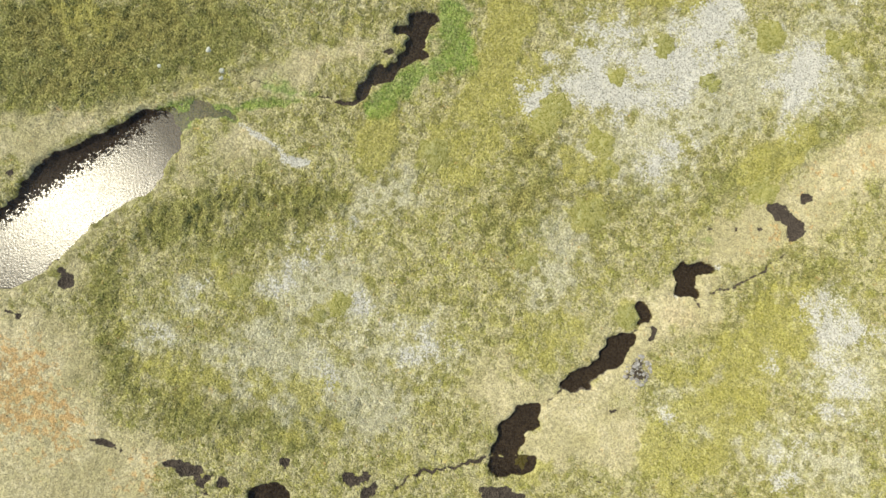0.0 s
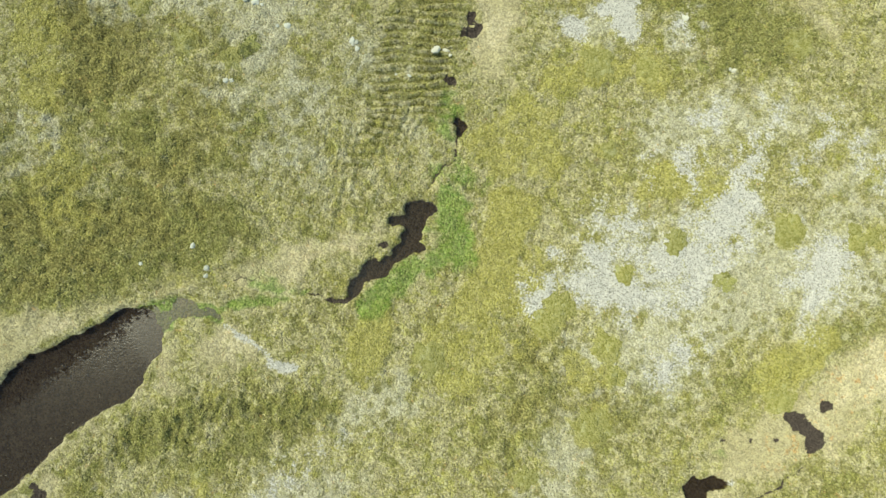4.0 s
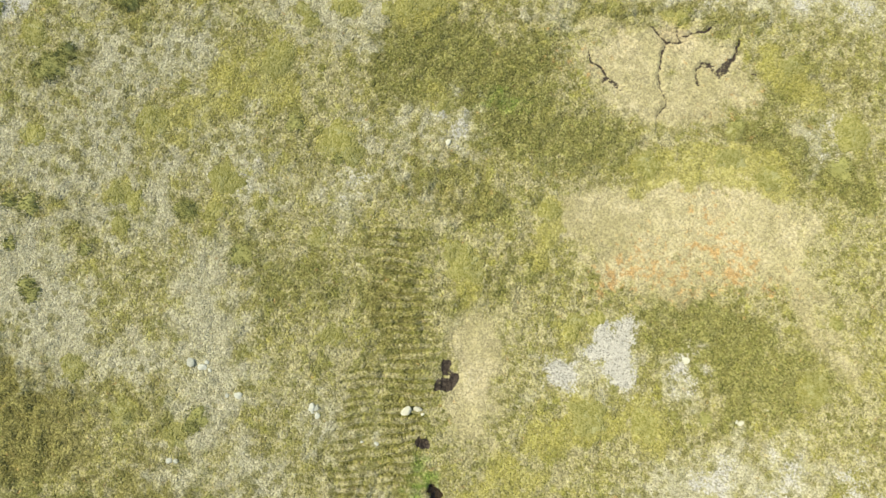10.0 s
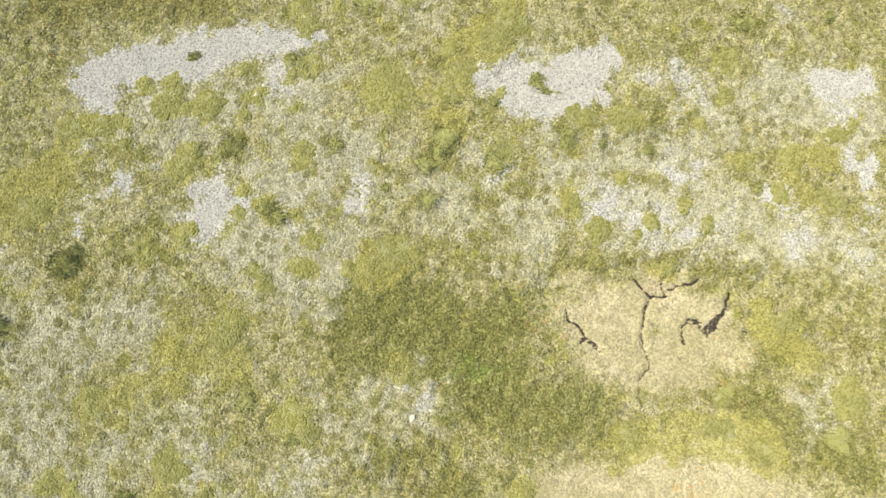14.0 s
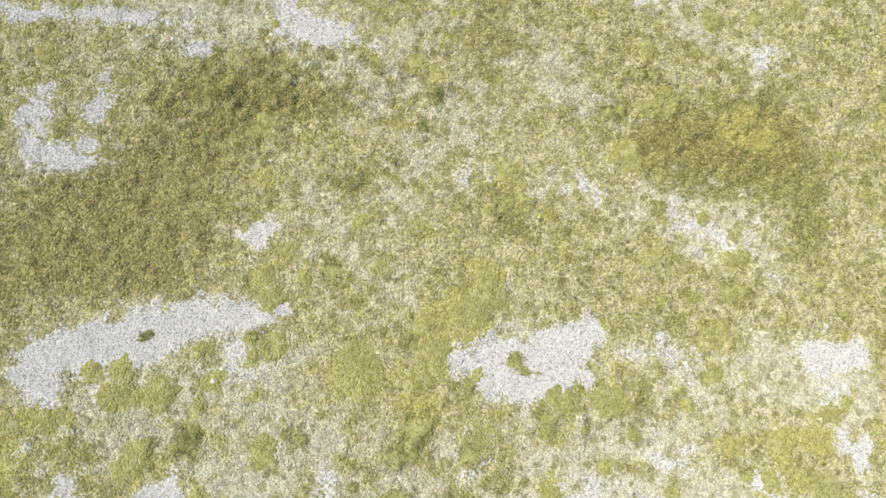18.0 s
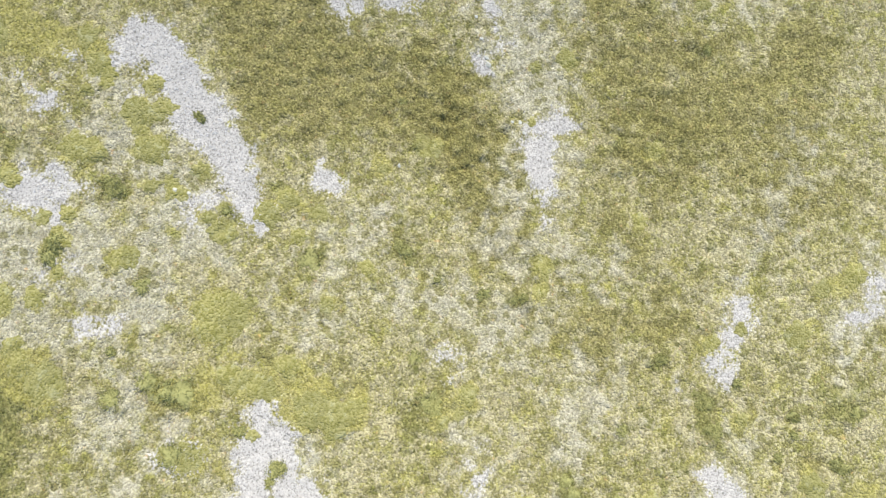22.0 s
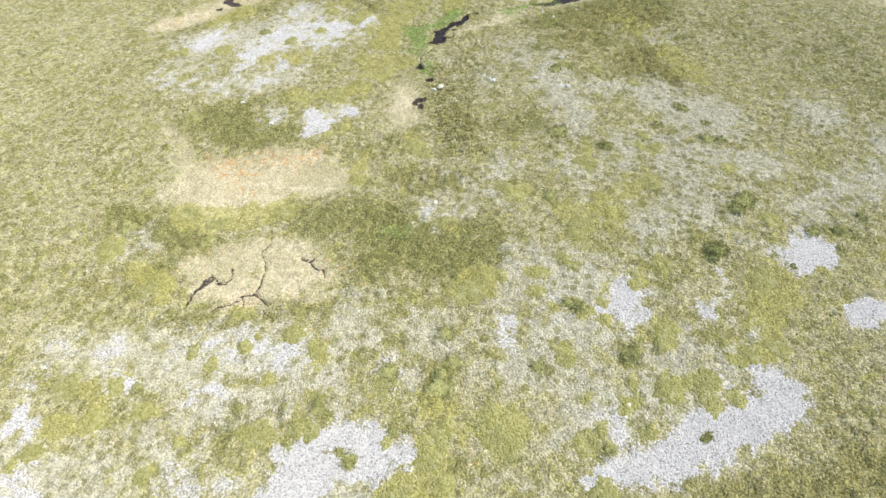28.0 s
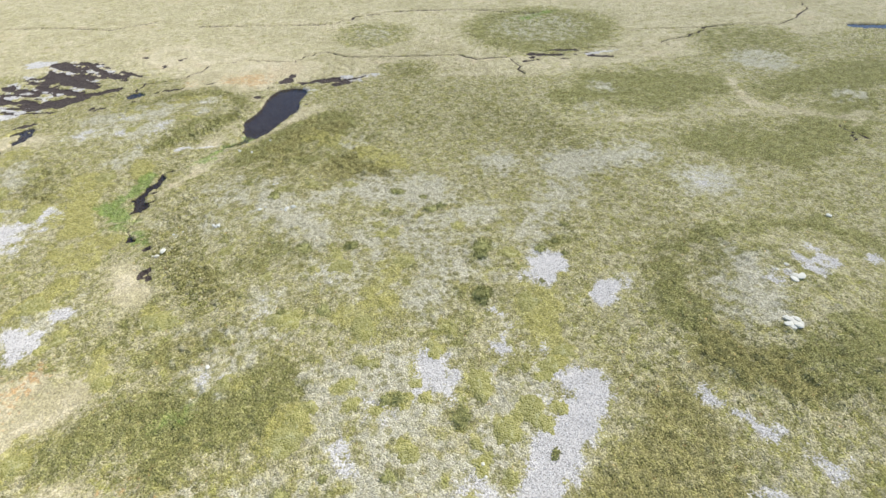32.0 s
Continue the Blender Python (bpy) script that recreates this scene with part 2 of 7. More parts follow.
def stone_material(name, light, shade):
    s = Nodes(name)
    r = s.add("ShaderNodeNewGeometry").outputs["Random Per Island"]
    o = s.add("ShaderNodeObjectInfo").outputs["Random"]
    n = s.noise(14, 3, 0.6)
    col = s.mix(s.ramp(s.math("MULTIPLY_ADD", n, 0.5, s.math("MULTIPLY_ADD", r, 0.3, s.math("MULTIPLY", o, 0.3))), 0.1, 0.75), shade, light)
    s.link(col, s.shader.inputs["Base Color"])
    s.shader.inputs["Roughness"].default_value = 0.85
    s.bump(n, 0.5, 0.02)
    return s.mat


def water_material():
    """Still, peaty water: clear over a dark bed, with small ripples on its mirror."""
    s = Nodes("peaty_water")
    s.tree.nodes.remove(s.shader)
    # the breeze reaches all but a strip in the lee of the pond's north-west bank
    lee = s.add("ShaderNodeVectorMath")
    lee.operation = "DOT_PRODUCT"
    lee.inputs[1].default_value = (-0.84, 0.54, 0.0)
    s.link(s.shifted(0.0), lee.inputs[0])
    off = s.math("MULTIPLY_ADD", s.math("SUBTRACT", s.noise(7, 2, 0.7), 0.5), 3.2, s.math("SUBTRACT", lee.outputs["Value"], 16.15))
    wind = s.ramp(off, 0.15, -0.15)
    ripple = s.add("ShaderNodeBump")
    ripple.inputs["Distance"].default_value = 0.03
    s.link(s.math("MULTIPLY_ADD", wind, 0.22, 0.02), ripple.inputs["Strength"])
    s.link(s.math("MULTIPLY_ADD", s.noise(9, 2, 0.6), 1.0, s.math("MULTIPLY", s.noise(20, 1, 0.5), 0.5)), ripple.inputs["Height"])
    gloss = s.add("ShaderNodeBsdfGlossy")
    # the shallow neck towards the stream is the roughest
    along = s.add("ShaderNodeVectorMath")
    along.operation = "DOT_PRODUCT"
    along.inputs[1].default_value = (0.54, 0.84, 0.0)
    s.link(s.shifted(0.0), along.inputs[0])
    neck = s.ramp(along.outputs["Value"], -6.9, -5.6, 0.20, 0.33)
    s.link(s.math("MULTIPLY_ADD", wind, neck, 0.035), gloss.inputs["Roughness"])
    s.link(ripple.outputs[0], gloss.inputs["Normal"])
    clear = s.add("ShaderNodeBsdfTransparent")
    clear.inputs["Color"].default_value = (0.52, 0.48, 0.42, 1)
    fresnel = s.add("ShaderNodeFresnel")
    fresnel.inputs["IOR"].default_value = 1.33
    s.link(ripple.outputs[0], fresnel.inputs["Normal"])
    both = s.add("ShaderNodeMixShader")
    for a, b in ((fresnel.outputs[0], 0), (clear.outputs[0], 1), (gloss.outputs[0], 2)):
        s.link(a, both.inputs[b])
    s.link(both.outputs[0], s.tree.nodes["Material Output"].inputs["Surface"])
    return s.mat


GROUND = meadow_material("bog_meadow", False)
BLADES = meadow_material("grass_blades", True)
PEBBLE = stone_material("pale_pebbles", (0.525, 0.510, 0.465), (0.36, 0.348, 0.308))
QUARTZ = stone_material("cream_lichened_rock", (0.62, 0.60, 0.48), (0.38, 0.36, 0.27))
LICHENED = stone_material("grey_lichened_rock", (0.56, 0.56, 0.48), (0.30, 0.30, 0.23))
SLATE = stone_material("dark_grey_rock", (0.46, 0.44, 0.41), (0.13, 0.118, 0.11))
WATER = water_material()
MOSS = moss_material()
SEDGE = sedge_material()

# ---- the lie of the land ----


def spread(low, keep_low, fine_low, fine_high, keep_high, high, step):
    """Grid lines: even where the ground is seen from near, wider farther off, and ever wider towards the horizon."""
    inner = np.arange(fine_low, fine_high + 1e-6, step)
    sides = []
    for reach, end in ((inner[0] - keep_low, inner[0] - low), (keep_high - inner[-1], high - inner[-1])):
        at, d, lines = 0.0, step, []
        while at < end:
            d = min(d * 1.04, 0.36) if at < reach else d * 1.18
            at += d
            lines.append(at)
        sides.append(np.array(lines))
    return np.concatenate((inner[0] - sides[0][::-1], inner, inner[-1] + sides[1]))


XS = spread(-2600, -122, -49.0, 27.0, 30, 2600, 0.142)
YS = spread(-2600, -84, -17.0, 77.0, 80, 2600, 0.142)
# closer lines over the terraces, the stream and the cracked plateau
XS = np.concatenate((XS[XS < -12.5], np.arange(-12.5, 5.0, 0.08), XS[XS > 5.05]))
YS = np.concatenate((YS[YS < 18.0], np.arange(18.0, 33.0, 0.08), YS[(YS > 33.05) & (YS < 40.0)], np.arange(40.0, 48.0, 0.08), YS[YS > 48.05]))
GX, GY = np.meshgrid(XS, YS)


def lattice(x, y, size, seed):
    """Smooth random heights, 0 to 1, with bumps of that size."""
    table = np.random.RandomState(seed).rand(257, 263)
    u, v = x / size + 1000.0, y / size + 1000.0
    i, j = np.floor(u).astype(int), np.floor(v).astype(int)
    fu, fv = u - i, v - j
    fu, fv = fu * fu * (3 - 2 * fu), fv * fv * (3 - 2 * fv)
    a, b, c, d = (table[(i + p) % 257, (j + q) % 263] for p, q in ((0, 0), (1, 0), (0, 1), (1, 1)))
    return (a * (1 - fu) + b * fu) * (1 - fv) + (c * (1 - fu) + d * fu) * fv


def domes(x, y, size, seed):
    """Rounded tussocks, 0 to 1, about that far apart, each in its own cell."""
    rng = np.random.RandomState(seed)
    jx, jy, tall = rng.rand(199, 211), rng.rand(199, 211), rng.uniform(0.4, 1.0, (199, 211))
    u, v = x / size + 2000.0, y / size + 2000.0
    i, j = np.floor(u).astype(int), np.floor(v).astype(int)
    high = np.zeros(x.shape, np.float32)
    for p in (-1, 0, 1):
        for q in (-1, 0, 1):
            a, c = (i + p) % 199, (j + q) % 211
            d = (u - i - p - jx[a, c]) ** 2 + (v - j - q - jy[a, c]) ** 2
            np.maximum(high, tall[a, c] * (1 - d / 0.55), out=high)
    return high


def relief(x, y):
    """Broad, gentle rises and hollows."""
    h = 0.0 * x
    for cx, cy, r, amount in ((-15, 19, 6, 0.95), (-29, 34, 7, 0.8), (-14, 41, 9, 0.45), (-8, 11, 6, -0.4), (-17, 2, 8, -0.35),
                              (-1, 36, 8, -0.25), (-26, 57, 6, -0.6), (-30, 64, 6, -0.5), (-46, 45, 6, 0.7), (18, 10, 6, -0.2),
                              (6, -1, 6, 0.4), (10, 24, 7, 0.4), (-8, -2, 7, 0.35)):
        h = h + amount * np.exp(-((x - cx) ** 2 + (y - cy) ** 2) / (2 * r * r))
    return h + 0.25 * (lattice(x, y, 15.0, 3) - 0.5)


MAPS = {layer: np.zeros(GX.shape, np.float32) for layer in LAYERS}
MAPS.update(carve=np.zeros(GX.shape, np.float32), ridges=np.zeros(GX.shape, np.float32), hummocks=np.zeros(GX.shape, np.float32),
            rubble=np.zeros(GX.shape, np.float32), strands=np.zeros(GX.shape, np.float32))
WAVER = (lattice(GX, GY, 1.7, 11) - 0.5) * 0.9 + (lattice(GX, GY, 0.6, 12) - 0.5) * 0.75 + (lattice(GX, GY, 0.3, 13) - 0.5) * 0.45


JAG = (lattice(GX, GY, 0.95, 14) - 0.5) * 0.8 + (lattice(GX, GY, 0.42, 15) - 0.5) * 0.75 + (lattice(GX, GY, 0.24, 16) - 0.5) * 0.4 + (lattice(GX, GY, 0.13, 17) - 0.5) * 0.3


def lay(layer, strength, soft, waver, discs, by=WAVER):
    """Lay a ground cover over a chain of discs (x, y, radius), with an uneven edge: 0.5 of strength lies on the edge itself."""
    reach = soft + 1.0
    x0, x1 = np.searchsorted(XS, (min(d[0] - d[2] for d in discs) - reach, max(d[0] + d[2] for d in discs) + reach))
    y0, y1 = np.searchsorted(YS, (min(d[1] - d[2] for d in discs) - reach, max(d[1] + d[2] for d in discs) + reach))
    x, y = GX[y0:y1, x0:x1], GY[y0:y1, x0:x1]
    gap = np.full(x.shape, 1e3)
    for a, b in zip(discs, discs[1:] if len(discs) > 1 else discs):
        dx, dy = b[0] - a[0], b[1] - a[1]
        k = np.clip(((x - a[0]) * dx + (y - a[1]) * dy) / max(dx * dx + dy * dy, 1e-9), 0, 1)
        gap = np.minimum(gap, np.hypot(x - a[0] - k * dx, y - a[1] - k * dy) - (a[2] + k * (b[2] - a[2])))
    gap = gap + by[y0:y1, x0:x1] * waver
    part_of = MAPS[layer][y0:y1, x0:x1]
    np.maximum(part_of, np.clip(0.5 - gap / (2 * soft), 0, 1) * strength, out=part_of)


POOLS = []


def pool(strength, *discs):
    """A pool; one that touches another shares its water."""
    near = [g for g in POOLS if any(math.hypot(a[0] - c[0], a[1] - c[1]) < a[2] + c[2] + 0.9 for a in g for c in discs)]
    for g in near:
        POOLS.remove(g)
    POOLS.append([d for g in near for d in g] + list(discs))
    lay("carve", strength, 0.17, 0.34, discs, JAG)
    bed = [(x, y, r + 0.03) for x, y, r in discs]
    lay("lush" if strength < 0.6 else "silt", 0.66 if strength < 0.6 else 1.0, 0.17, 0.34, bed, JAG)


def crack(strength, *discs):
    rng = np.random.RandomState(int(abs(discs[0][0] * 71 + discs[0][1] * 13) * 10))
    line = [discs[0]]
    for a, c in zip(discs, discs[1:]):
        for k in range(1, 5):
            s, off = k / 4, (0.22 * math.hypot(c[0] - a[0], c[1] - a[1]) * rng.uniform(-0.5, 0.5) if k < 4 else 0)
            off = max(-0.35, min(0.35, off))
            line.append((a[0] + s * (c[0] - a[0]) + off, a[1] + s * (c[1] - a[1]) - off, (a[2] + s * (c[2] - a[2])) * rng.uniform(0.75, 1.3)))
    wide = [(x, y, max(r * 0.55, 0.048)) for x, y, r in line]
    # dark mud colour doubles as the shadow in grooves too narrow to carve
    lay("mud", strength * 0.86, 0.12, 0.05, wide)
    lay("carve", strength * 0.5, 0.15, 0.05, wide)


def mud(strength, *discs):
    lay("mud", strength, 0.2, 0.55, discs, JAG)
    lay("carve", strength * 0.4, 0.25, 0.55, discs, JAG)


def gravel(strength, *discs):
    lay("gravel", 1.0 if strength >= 1 else strength * 0.86, 0.7 if strength >= 1 else 1.5, 0.8 if strength >= 1 else 1.4, discs)
    lay("pale", strength * 0.6, 1.0, 1.0, [(x, y, r + 0.25) for x, y, r in discs])


def pale(strength, *discs):
    lay("pale", strength * 0.88, 1.9, 1.3, discs)


CUSHIONS, CLUMPS = [], []


def moss(strength, *discs):
    if len(discs) == 1 and discs[0][2] < 1.1:
        CUSHIONS.append(discs[0])
    lay("moss", strength * 0.84, 0.5, 0.8, discs)


def sedge(strength, *discs):
    if len(discs) == 1 and discs[0][2] < 1.0:
        CLUMPS.append(discs[0])
        lay("sedge", strength * 0.85, 0.5, 0.8, discs)
    else:
        lay("sedge", strength * 0.96, 1.3, 1.2, discs)


def knoll(strength, *discs):
    """A grassy rise in the dry plain: no dry peat on it, but sedge."""
    old = MAPS["straw"].copy()
    MAPS["straw"][:] = 0
    lay("straw", 1.0, 1.6, 1.3, discs)
    MAPS["straw"][:] = np.clip(old - MAPS["straw"], 0, 1)
    sedge(strength * 0.8, *discs)


def heath(strength, *discs):
    lay("heath", strength * 1.05, 1.3, 1.2, discs)


def straw(strength, *discs):
    lay("straw", strength * 0.88, 1.2, 1.2, discs)


def rust(strength, *discs):
    lay("rust", strength * 0.79, 1.3, 1.2, discs)


def lush(strength, *discs):
    lay("lush", strength * 0.82, 0.7, 1.0, discs)


def scarp(strength, *discs):
    """The edge of a turf step: a thin dark line of sedge colour for its shadow, sunk a little."""
    lay("carve", 0.34, 0.22, 0.4, discs)
    lay("sedge", 0.9, 0.35, 0.5, discs)


def ridges(strength, *discs):
    lay("ridges", strength, 1.0, 0.6, discs)


def strands(strength, *discs):
    lay("strands", strength, 1.2, 0.8, discs)


def hummocks(strength, *discs):
    lay("hummocks", strength, 1.2, 0.8, discs)


def shingle(strength, *discs):
    """A thin trail of pale stones."""
    lay("gravel", strength * 0.72, 0.16, 0.3, discs, JAG)


def clear(strength, *discs):
    """Turf too thick for lichen, dry peat or gravel to show."""
    for layer in ("pale", "straw", "gravel", "moss"):
        old = MAPS[layer].copy()
        MAPS[layer][:] = 0
        lay(layer, strength, 1.0, 0.9, discs)
        MAPS[layer][:] = old * (1 - MAPS[layer])


def bog(x, y, along, across, turn, count, seed):
    """Broken ground seen from afar: short strips of black peat with pale crusts between them."""
    rng = np.random.RandomState(seed)
    for _ in range(count):
        a, d = rng.uniform(0, 6.3), math.sqrt(rng.rand())
        u, v = along * d * math.cos(a), across * d * math.sin(a)
        px, py = x + u * math.cos(turn) - v * math.sin(turn), y + u * math.sin(turn) + v * math.cos(turn)
        q, n, r = turn + rng.uniform(-0.35, 0.35), rng.uniform(0.5, 2.2), rng.uniform(0.12, 0.5)
        strip = ((px - n * math.cos(q), py - n * math.sin(q), r), (px + n * math.cos(q), py + n * math.sin(q), r * 0.6))
        (mud if rng.rand() < 0.75 else gravel)(1, *strip)


def rubble(strength, *discs):
    lay("rubble", strength, 0.3, 0.6, discs)
    lay("mud", strength * 0.58, 0.3, 0.8, discs, JAG)


# ---- ground covers, walked from the pond to the gravel bank ----
# the dry plain beyond the pond
straw(0.64, (60.0, -82.0, 34), (0.0, -59.0, 34), (-30.0, -43.0, 34), (-60.0, -28.0, 33), (-105.0, -26.0, 34))
straw(0.64, (80.0, -170.0, 100), (0.0, -150.0, 100), (-120.0, -110.0, 100))
# the pond and the pools of the stream
pool(1, (-21.2, -5.3, 2.05), (-20.0, -3.8, 1.98), (-19.4, -1.3, 2.24), (-17.1, 1.2, 1.96), (-16.4, 3.0, 1.52))
pool(0.5, (-16.2, 3.6, 1.15), (-15.7, 4.4, 1.00), (-14.8, 5.4, 0.61), (-13.9, 5.6, 0.43), (-13.2, 5.8, 0.40), (-12.6, 5.5, 0.18))
pool(1, (-6.6, 9.4, 0.25), (-6.6, 10.0, 0.28), (-6.2, 10.7, 0.47), (-5.6, 11.2, 0.41), (-5.3, 11.7, 0.26), (-5.0, 12.2, 0.29), (-4.8, 12.8, 0.38), (-4.8, 13.5, 0.42), (-5.0, 14.6, 0.67), (-4.5, 14.9, 0.35))
pool(1, (-4.8, 13.7, 0.42), (-5.5, 13.9, 0.29), (-6.0, 13.7, 0.19))
pool(1, (-4.6, 12.7, 0.38), (-4.0, 12.8, 0.16))
mud(1, (-6.3, 12.2, 0.16), (-6.0, 12.3, 0.16))
crack(1, (-6.6, 9.2, 0.28), (-6.8, 8.8, 0.28), (-7.4, 8.5, 0.22), (-8.1, 8.5, 0.16), (-8.9, 8.4, 0.12))
pool(1, (14.2, 6.5, 0.23), (13.7, 6.0, 0.58), (14.0, 5.7, 0.52), (13.8, 5.1, 0.42), (14.6, 5.3, 0.26))
pool(1, (14.0, 6.3, 0.33), (14.6, 6.7, 0.26), (15.2, 6.8, 0.13))
pool(1, (11.9, 3.4, 0.25), (12.2, 3.0, 0.32), (12.0, 2.4, 0.16))
pool(1, (11.8, 1.6, 0.38), (11.2, 1.0, 0.53), (11.2, 0.3, 0.63), (10.7, -0.5, 0.43), (10.1, -1.1, 0.52), (9.7, -1.6, 0.49), (9.3, -1.8, 0.31))
pool(1, (10.0, -1.5, 0.37), (10.4, -1.5, 0.25))
pool(1, (8.1, -3.5, 0.27), (7.7, -4.3, 0.57), (7.3, -5.2, 0.75), (7.3, -5.8, 0.65), (7.0, -6.2, 0.27))
pool(1, (7.8, -4.5, 0.54), (8.3, -4.5, 0.36))
crack(1, (8.6, -3.2, 0.15), (8.9, -2.5, 0.12), (9.2, -2.1, 0.15))
crack(1, (15.3, 5.5, 0.13), (16.3, 6.1, 0.13), (16.8, 6.6, 0.19), (17.6, 7.5, 0.13), (18.7, 8.9, 0.16), (18.9, 9.2, 0.10))
crack(1, (14.4, 5.0, 0.10), (14.8, 4.8, 0.13), (15.2, 4.5, 0.10))
crack(1, (12.1, 2.3, 0.13), (11.8, 1.9, 0.13))
crack(1, (6.7, -6.6, 0.15), (6.0, -7.2, 0.18), (5.3, -7.7, 0.15), (4.5, -8.2, 0.12), (3.5, -8.6, 0.17), (2.9, -9.3, 0.15), (2.6, -9.9, 0.12))
mud(1, (12.6, 2.7, 0.19), (13.0, 2.4, 0.16), (12.9, 2.0, 0.13))
mud(1, (13.7, 3.1, 0.16), (14.1, 3.0, 0.22))
mud(1, (17.5, 11.4, 0.33), (18.0, 11.2, 0.56), (18.8, 10.9, 0.59), (18.7, 10.3, 0.33))
mud(1, (19.0, 12.5, 0.20))
mud(1, (14.5, 9.1, 0.16))
mud(1, (15.7, 9.5, 0.08))
mud(1, (17.0, 9.9, 0.13))
mud(1, (12.0, -2.4, 0.12), (12.4, -2.2, 0.09))
mud(0.7, (-22.6, -1.3, 0.35))
mud(1, (-19.7, -8.2, 0.23), (-19.1, -8.3, 0.17))
mud(1, (-9.2, -12.6, 0.11), (-8.4, -12.4, 0.20), (-7.7, -12.4, 0.20), (-7.1, -12.6, 0.26), (-6.5, -12.5, 0.23))
mud(1, (-7.1, -12.7, 0.23), (-6.6, -13.1, 0.17))
mud(1, (-6.0, -12.6, 0.20))
mud(0.8, (0.1, -10.2, 0.23), (0.9, -9.9, 0.26))
mud(0.8, (1.1, -10.8, 0.26), (1.5, -10.3, 0.38))
mud(1, (-3.3, -10.5, 0.12))
mud(0.8, (-13.3, -12.6, 0.07), (-12.5, -12.7, 0.09), (-11.3, -12.7, 0.09), (-10.4, -12.8, 0.07))
crack(0.9, (11.8, -5.8, 0.09), (12.3, -6.0, 0.09), (12.7, -6.1, 0.09), (12.7, -5.3, 0.06))
crack(1, (-4.4, 19.2, 0.09), (-4.3, 18.5, 0.12), (-4.1, 17.9, 0.09), (-4.6, 17.2, 0.12), (-4.8, 16.6, 0.14), (-4.9, 15.9, 0.11))
pool(1, (-4.8, 20.1, 0.26), (-4.5, 19.8, 0.35), (-4.4, 19.4, 0.23))
mud(1, (-5.9, 22.0, 0.15))
mud(1, (-6.2, 25.8, 0.12), (-6.1, 25.1, 0.09), (-5.8, 24.8, 0.15), (-5.5, 25.2, 0.09))
mud(1, (-6.3, 25.4, 0.09), (-6.2, 24.6, 0.09))
mud(0.8, (-3.7, 20.7, 0.09), (-3.4, 20.6, 0.06))
pool(0.36, (-12.7, 6.1, 0.15), (-11.9, 6.7, 0.21), (-10.8, 7.2, 0.25), (-9.7, 7.8, 0.19), (-9.0, 8.4, 0.15))
mud(0.8, (-17.7, -5.3, 0.32), (-17.4, -5.8, 0.35))
mud(0.7, (7.1, -8.5, 0.41), (8.0, -8.3, 0.65), (8.8, -8.2, 0.35))
# the cracked plateau
crack(1, (-4.6, 43.8, 0.12), (-4.3, 43.3, 0.12), (-3.7, 43.2, 0.12), (-3.2, 42.8, 0.09), (-2.5, 42.6, 0.09))
crack(1, (-3.2, 42.8, 0.09), (-3.4, 42.5, 0.09))
crack(1, (-1.9, 46.4, 0.09), (-1.4, 46.1, 0.09), (-0.8, 45.8, 0.12), (-0.0, 46.2, 0.12))
crack(1, (-0.8, 45.6, 0.12), (-0.8, 44.9, 0.15), (-0.7, 44.2, 0.12), (-0.4, 43.4, 0.12), (0.2, 42.7, 0.12), (-0.0, 41.9, 0.09), (0.2, 41.1, 0.09), (0.8, 40.2, 0.09))
crack(1, (-0.1, 46.1, 0.09), (-0.5, 46.6, 0.09), (-0.3, 47.2, 0.09), (0.2, 47.6, 0.07))
crack(1, (-0.1, 46.5, 0.09), (0.5, 46.9, 0.12), (1.2, 47.5, 0.12))
crack(1, (2.9, 47.4, 0.15), (2.9, 46.5, 0.15), (2.8, 45.9, 0.17))
crack(0.9, (2.8, 45.9, 0.17), (2.3, 45.3, 0.20))
crack(0.9, (2.6, 45.3, 0.15), (2.9, 45.1, 0.09))
crack(1, (2.1, 45.5, 0.12), (1.3, 45.3, 0.09), (1.3, 44.6, 0.09), (1.6, 44.2, 0.06))
crack(1, (3.2, 45.9, 0.09), (3.8, 45.8, 0.09), (4.5, 45.8, 0.12))
crack(0.9, (-1.0, 41.7, 0.06), (-1.0, 41.5, 0.06))
mud(0.55, (2.7, 46.0, 0.16), (2.6, 45.5, 0.22), (2.3, 45.1, 0.20))
mud(0.5, (1.1, 46.2, 0.19), (1.5, 46.1, 0.14))
crack(0.9, (2.1, 45.2, 0.18), (1.8, 45.5, 0.15), (1.4, 45.5, 0.15), (1.2, 45.1, 0.18), (1.3, 44.6, 0.15), (1.5, 44.2, 0.12))
crack(0.8, (-3.7, 42.7, 0.10), (-3.2, 42.7, 0.12), (-2.8, 42.6, 0.14), (-2.3, 42.4, 0.10))
heath(0.7, (-5.9, 45.5, 0.42), (-4.7, 45.8, 0.36), (-3.5, 46.0, 0.42), (-2.3, 46.4, 0.36))
heath(0.7, (-1.7, 47.2, 0.37), (-0.6, 48.1, 0.43), (0.8, 48.5, 0.37), (2.4, 48.7, 0.30))
heath(0.6, (5.4, 49.1, 0.30), (6.6, 49.2, 0.30), (7.8, 49.5, 0.31))
mud(1, (-1.1, 34.4, 0.07), (-0.9, 34.5, 0.07))
mud(0.9, (-1.8, 32.8, 0.06))
pool(1, (-3.3, -12.7, 1.04))
lush(1, (-11.1, 7.9, 0.42), (-9.6, 8.3, 0.24))
lush(1, (-3.7, 16.2, 0.92), (-3.5, 15.0, 1.22), (-2.5, 13.1, 1.06), (-3.9, 11.5, 0.90), (-5.1, 9.8, 0.75), (-5.7, 8.9, 0.60))
lush(1, (-4.0, 15.0, 0.88), (-2.7, 14.0, 1.02), (-3.5, 12.1, 0.87), (-5.0, 10.3, 0.58))
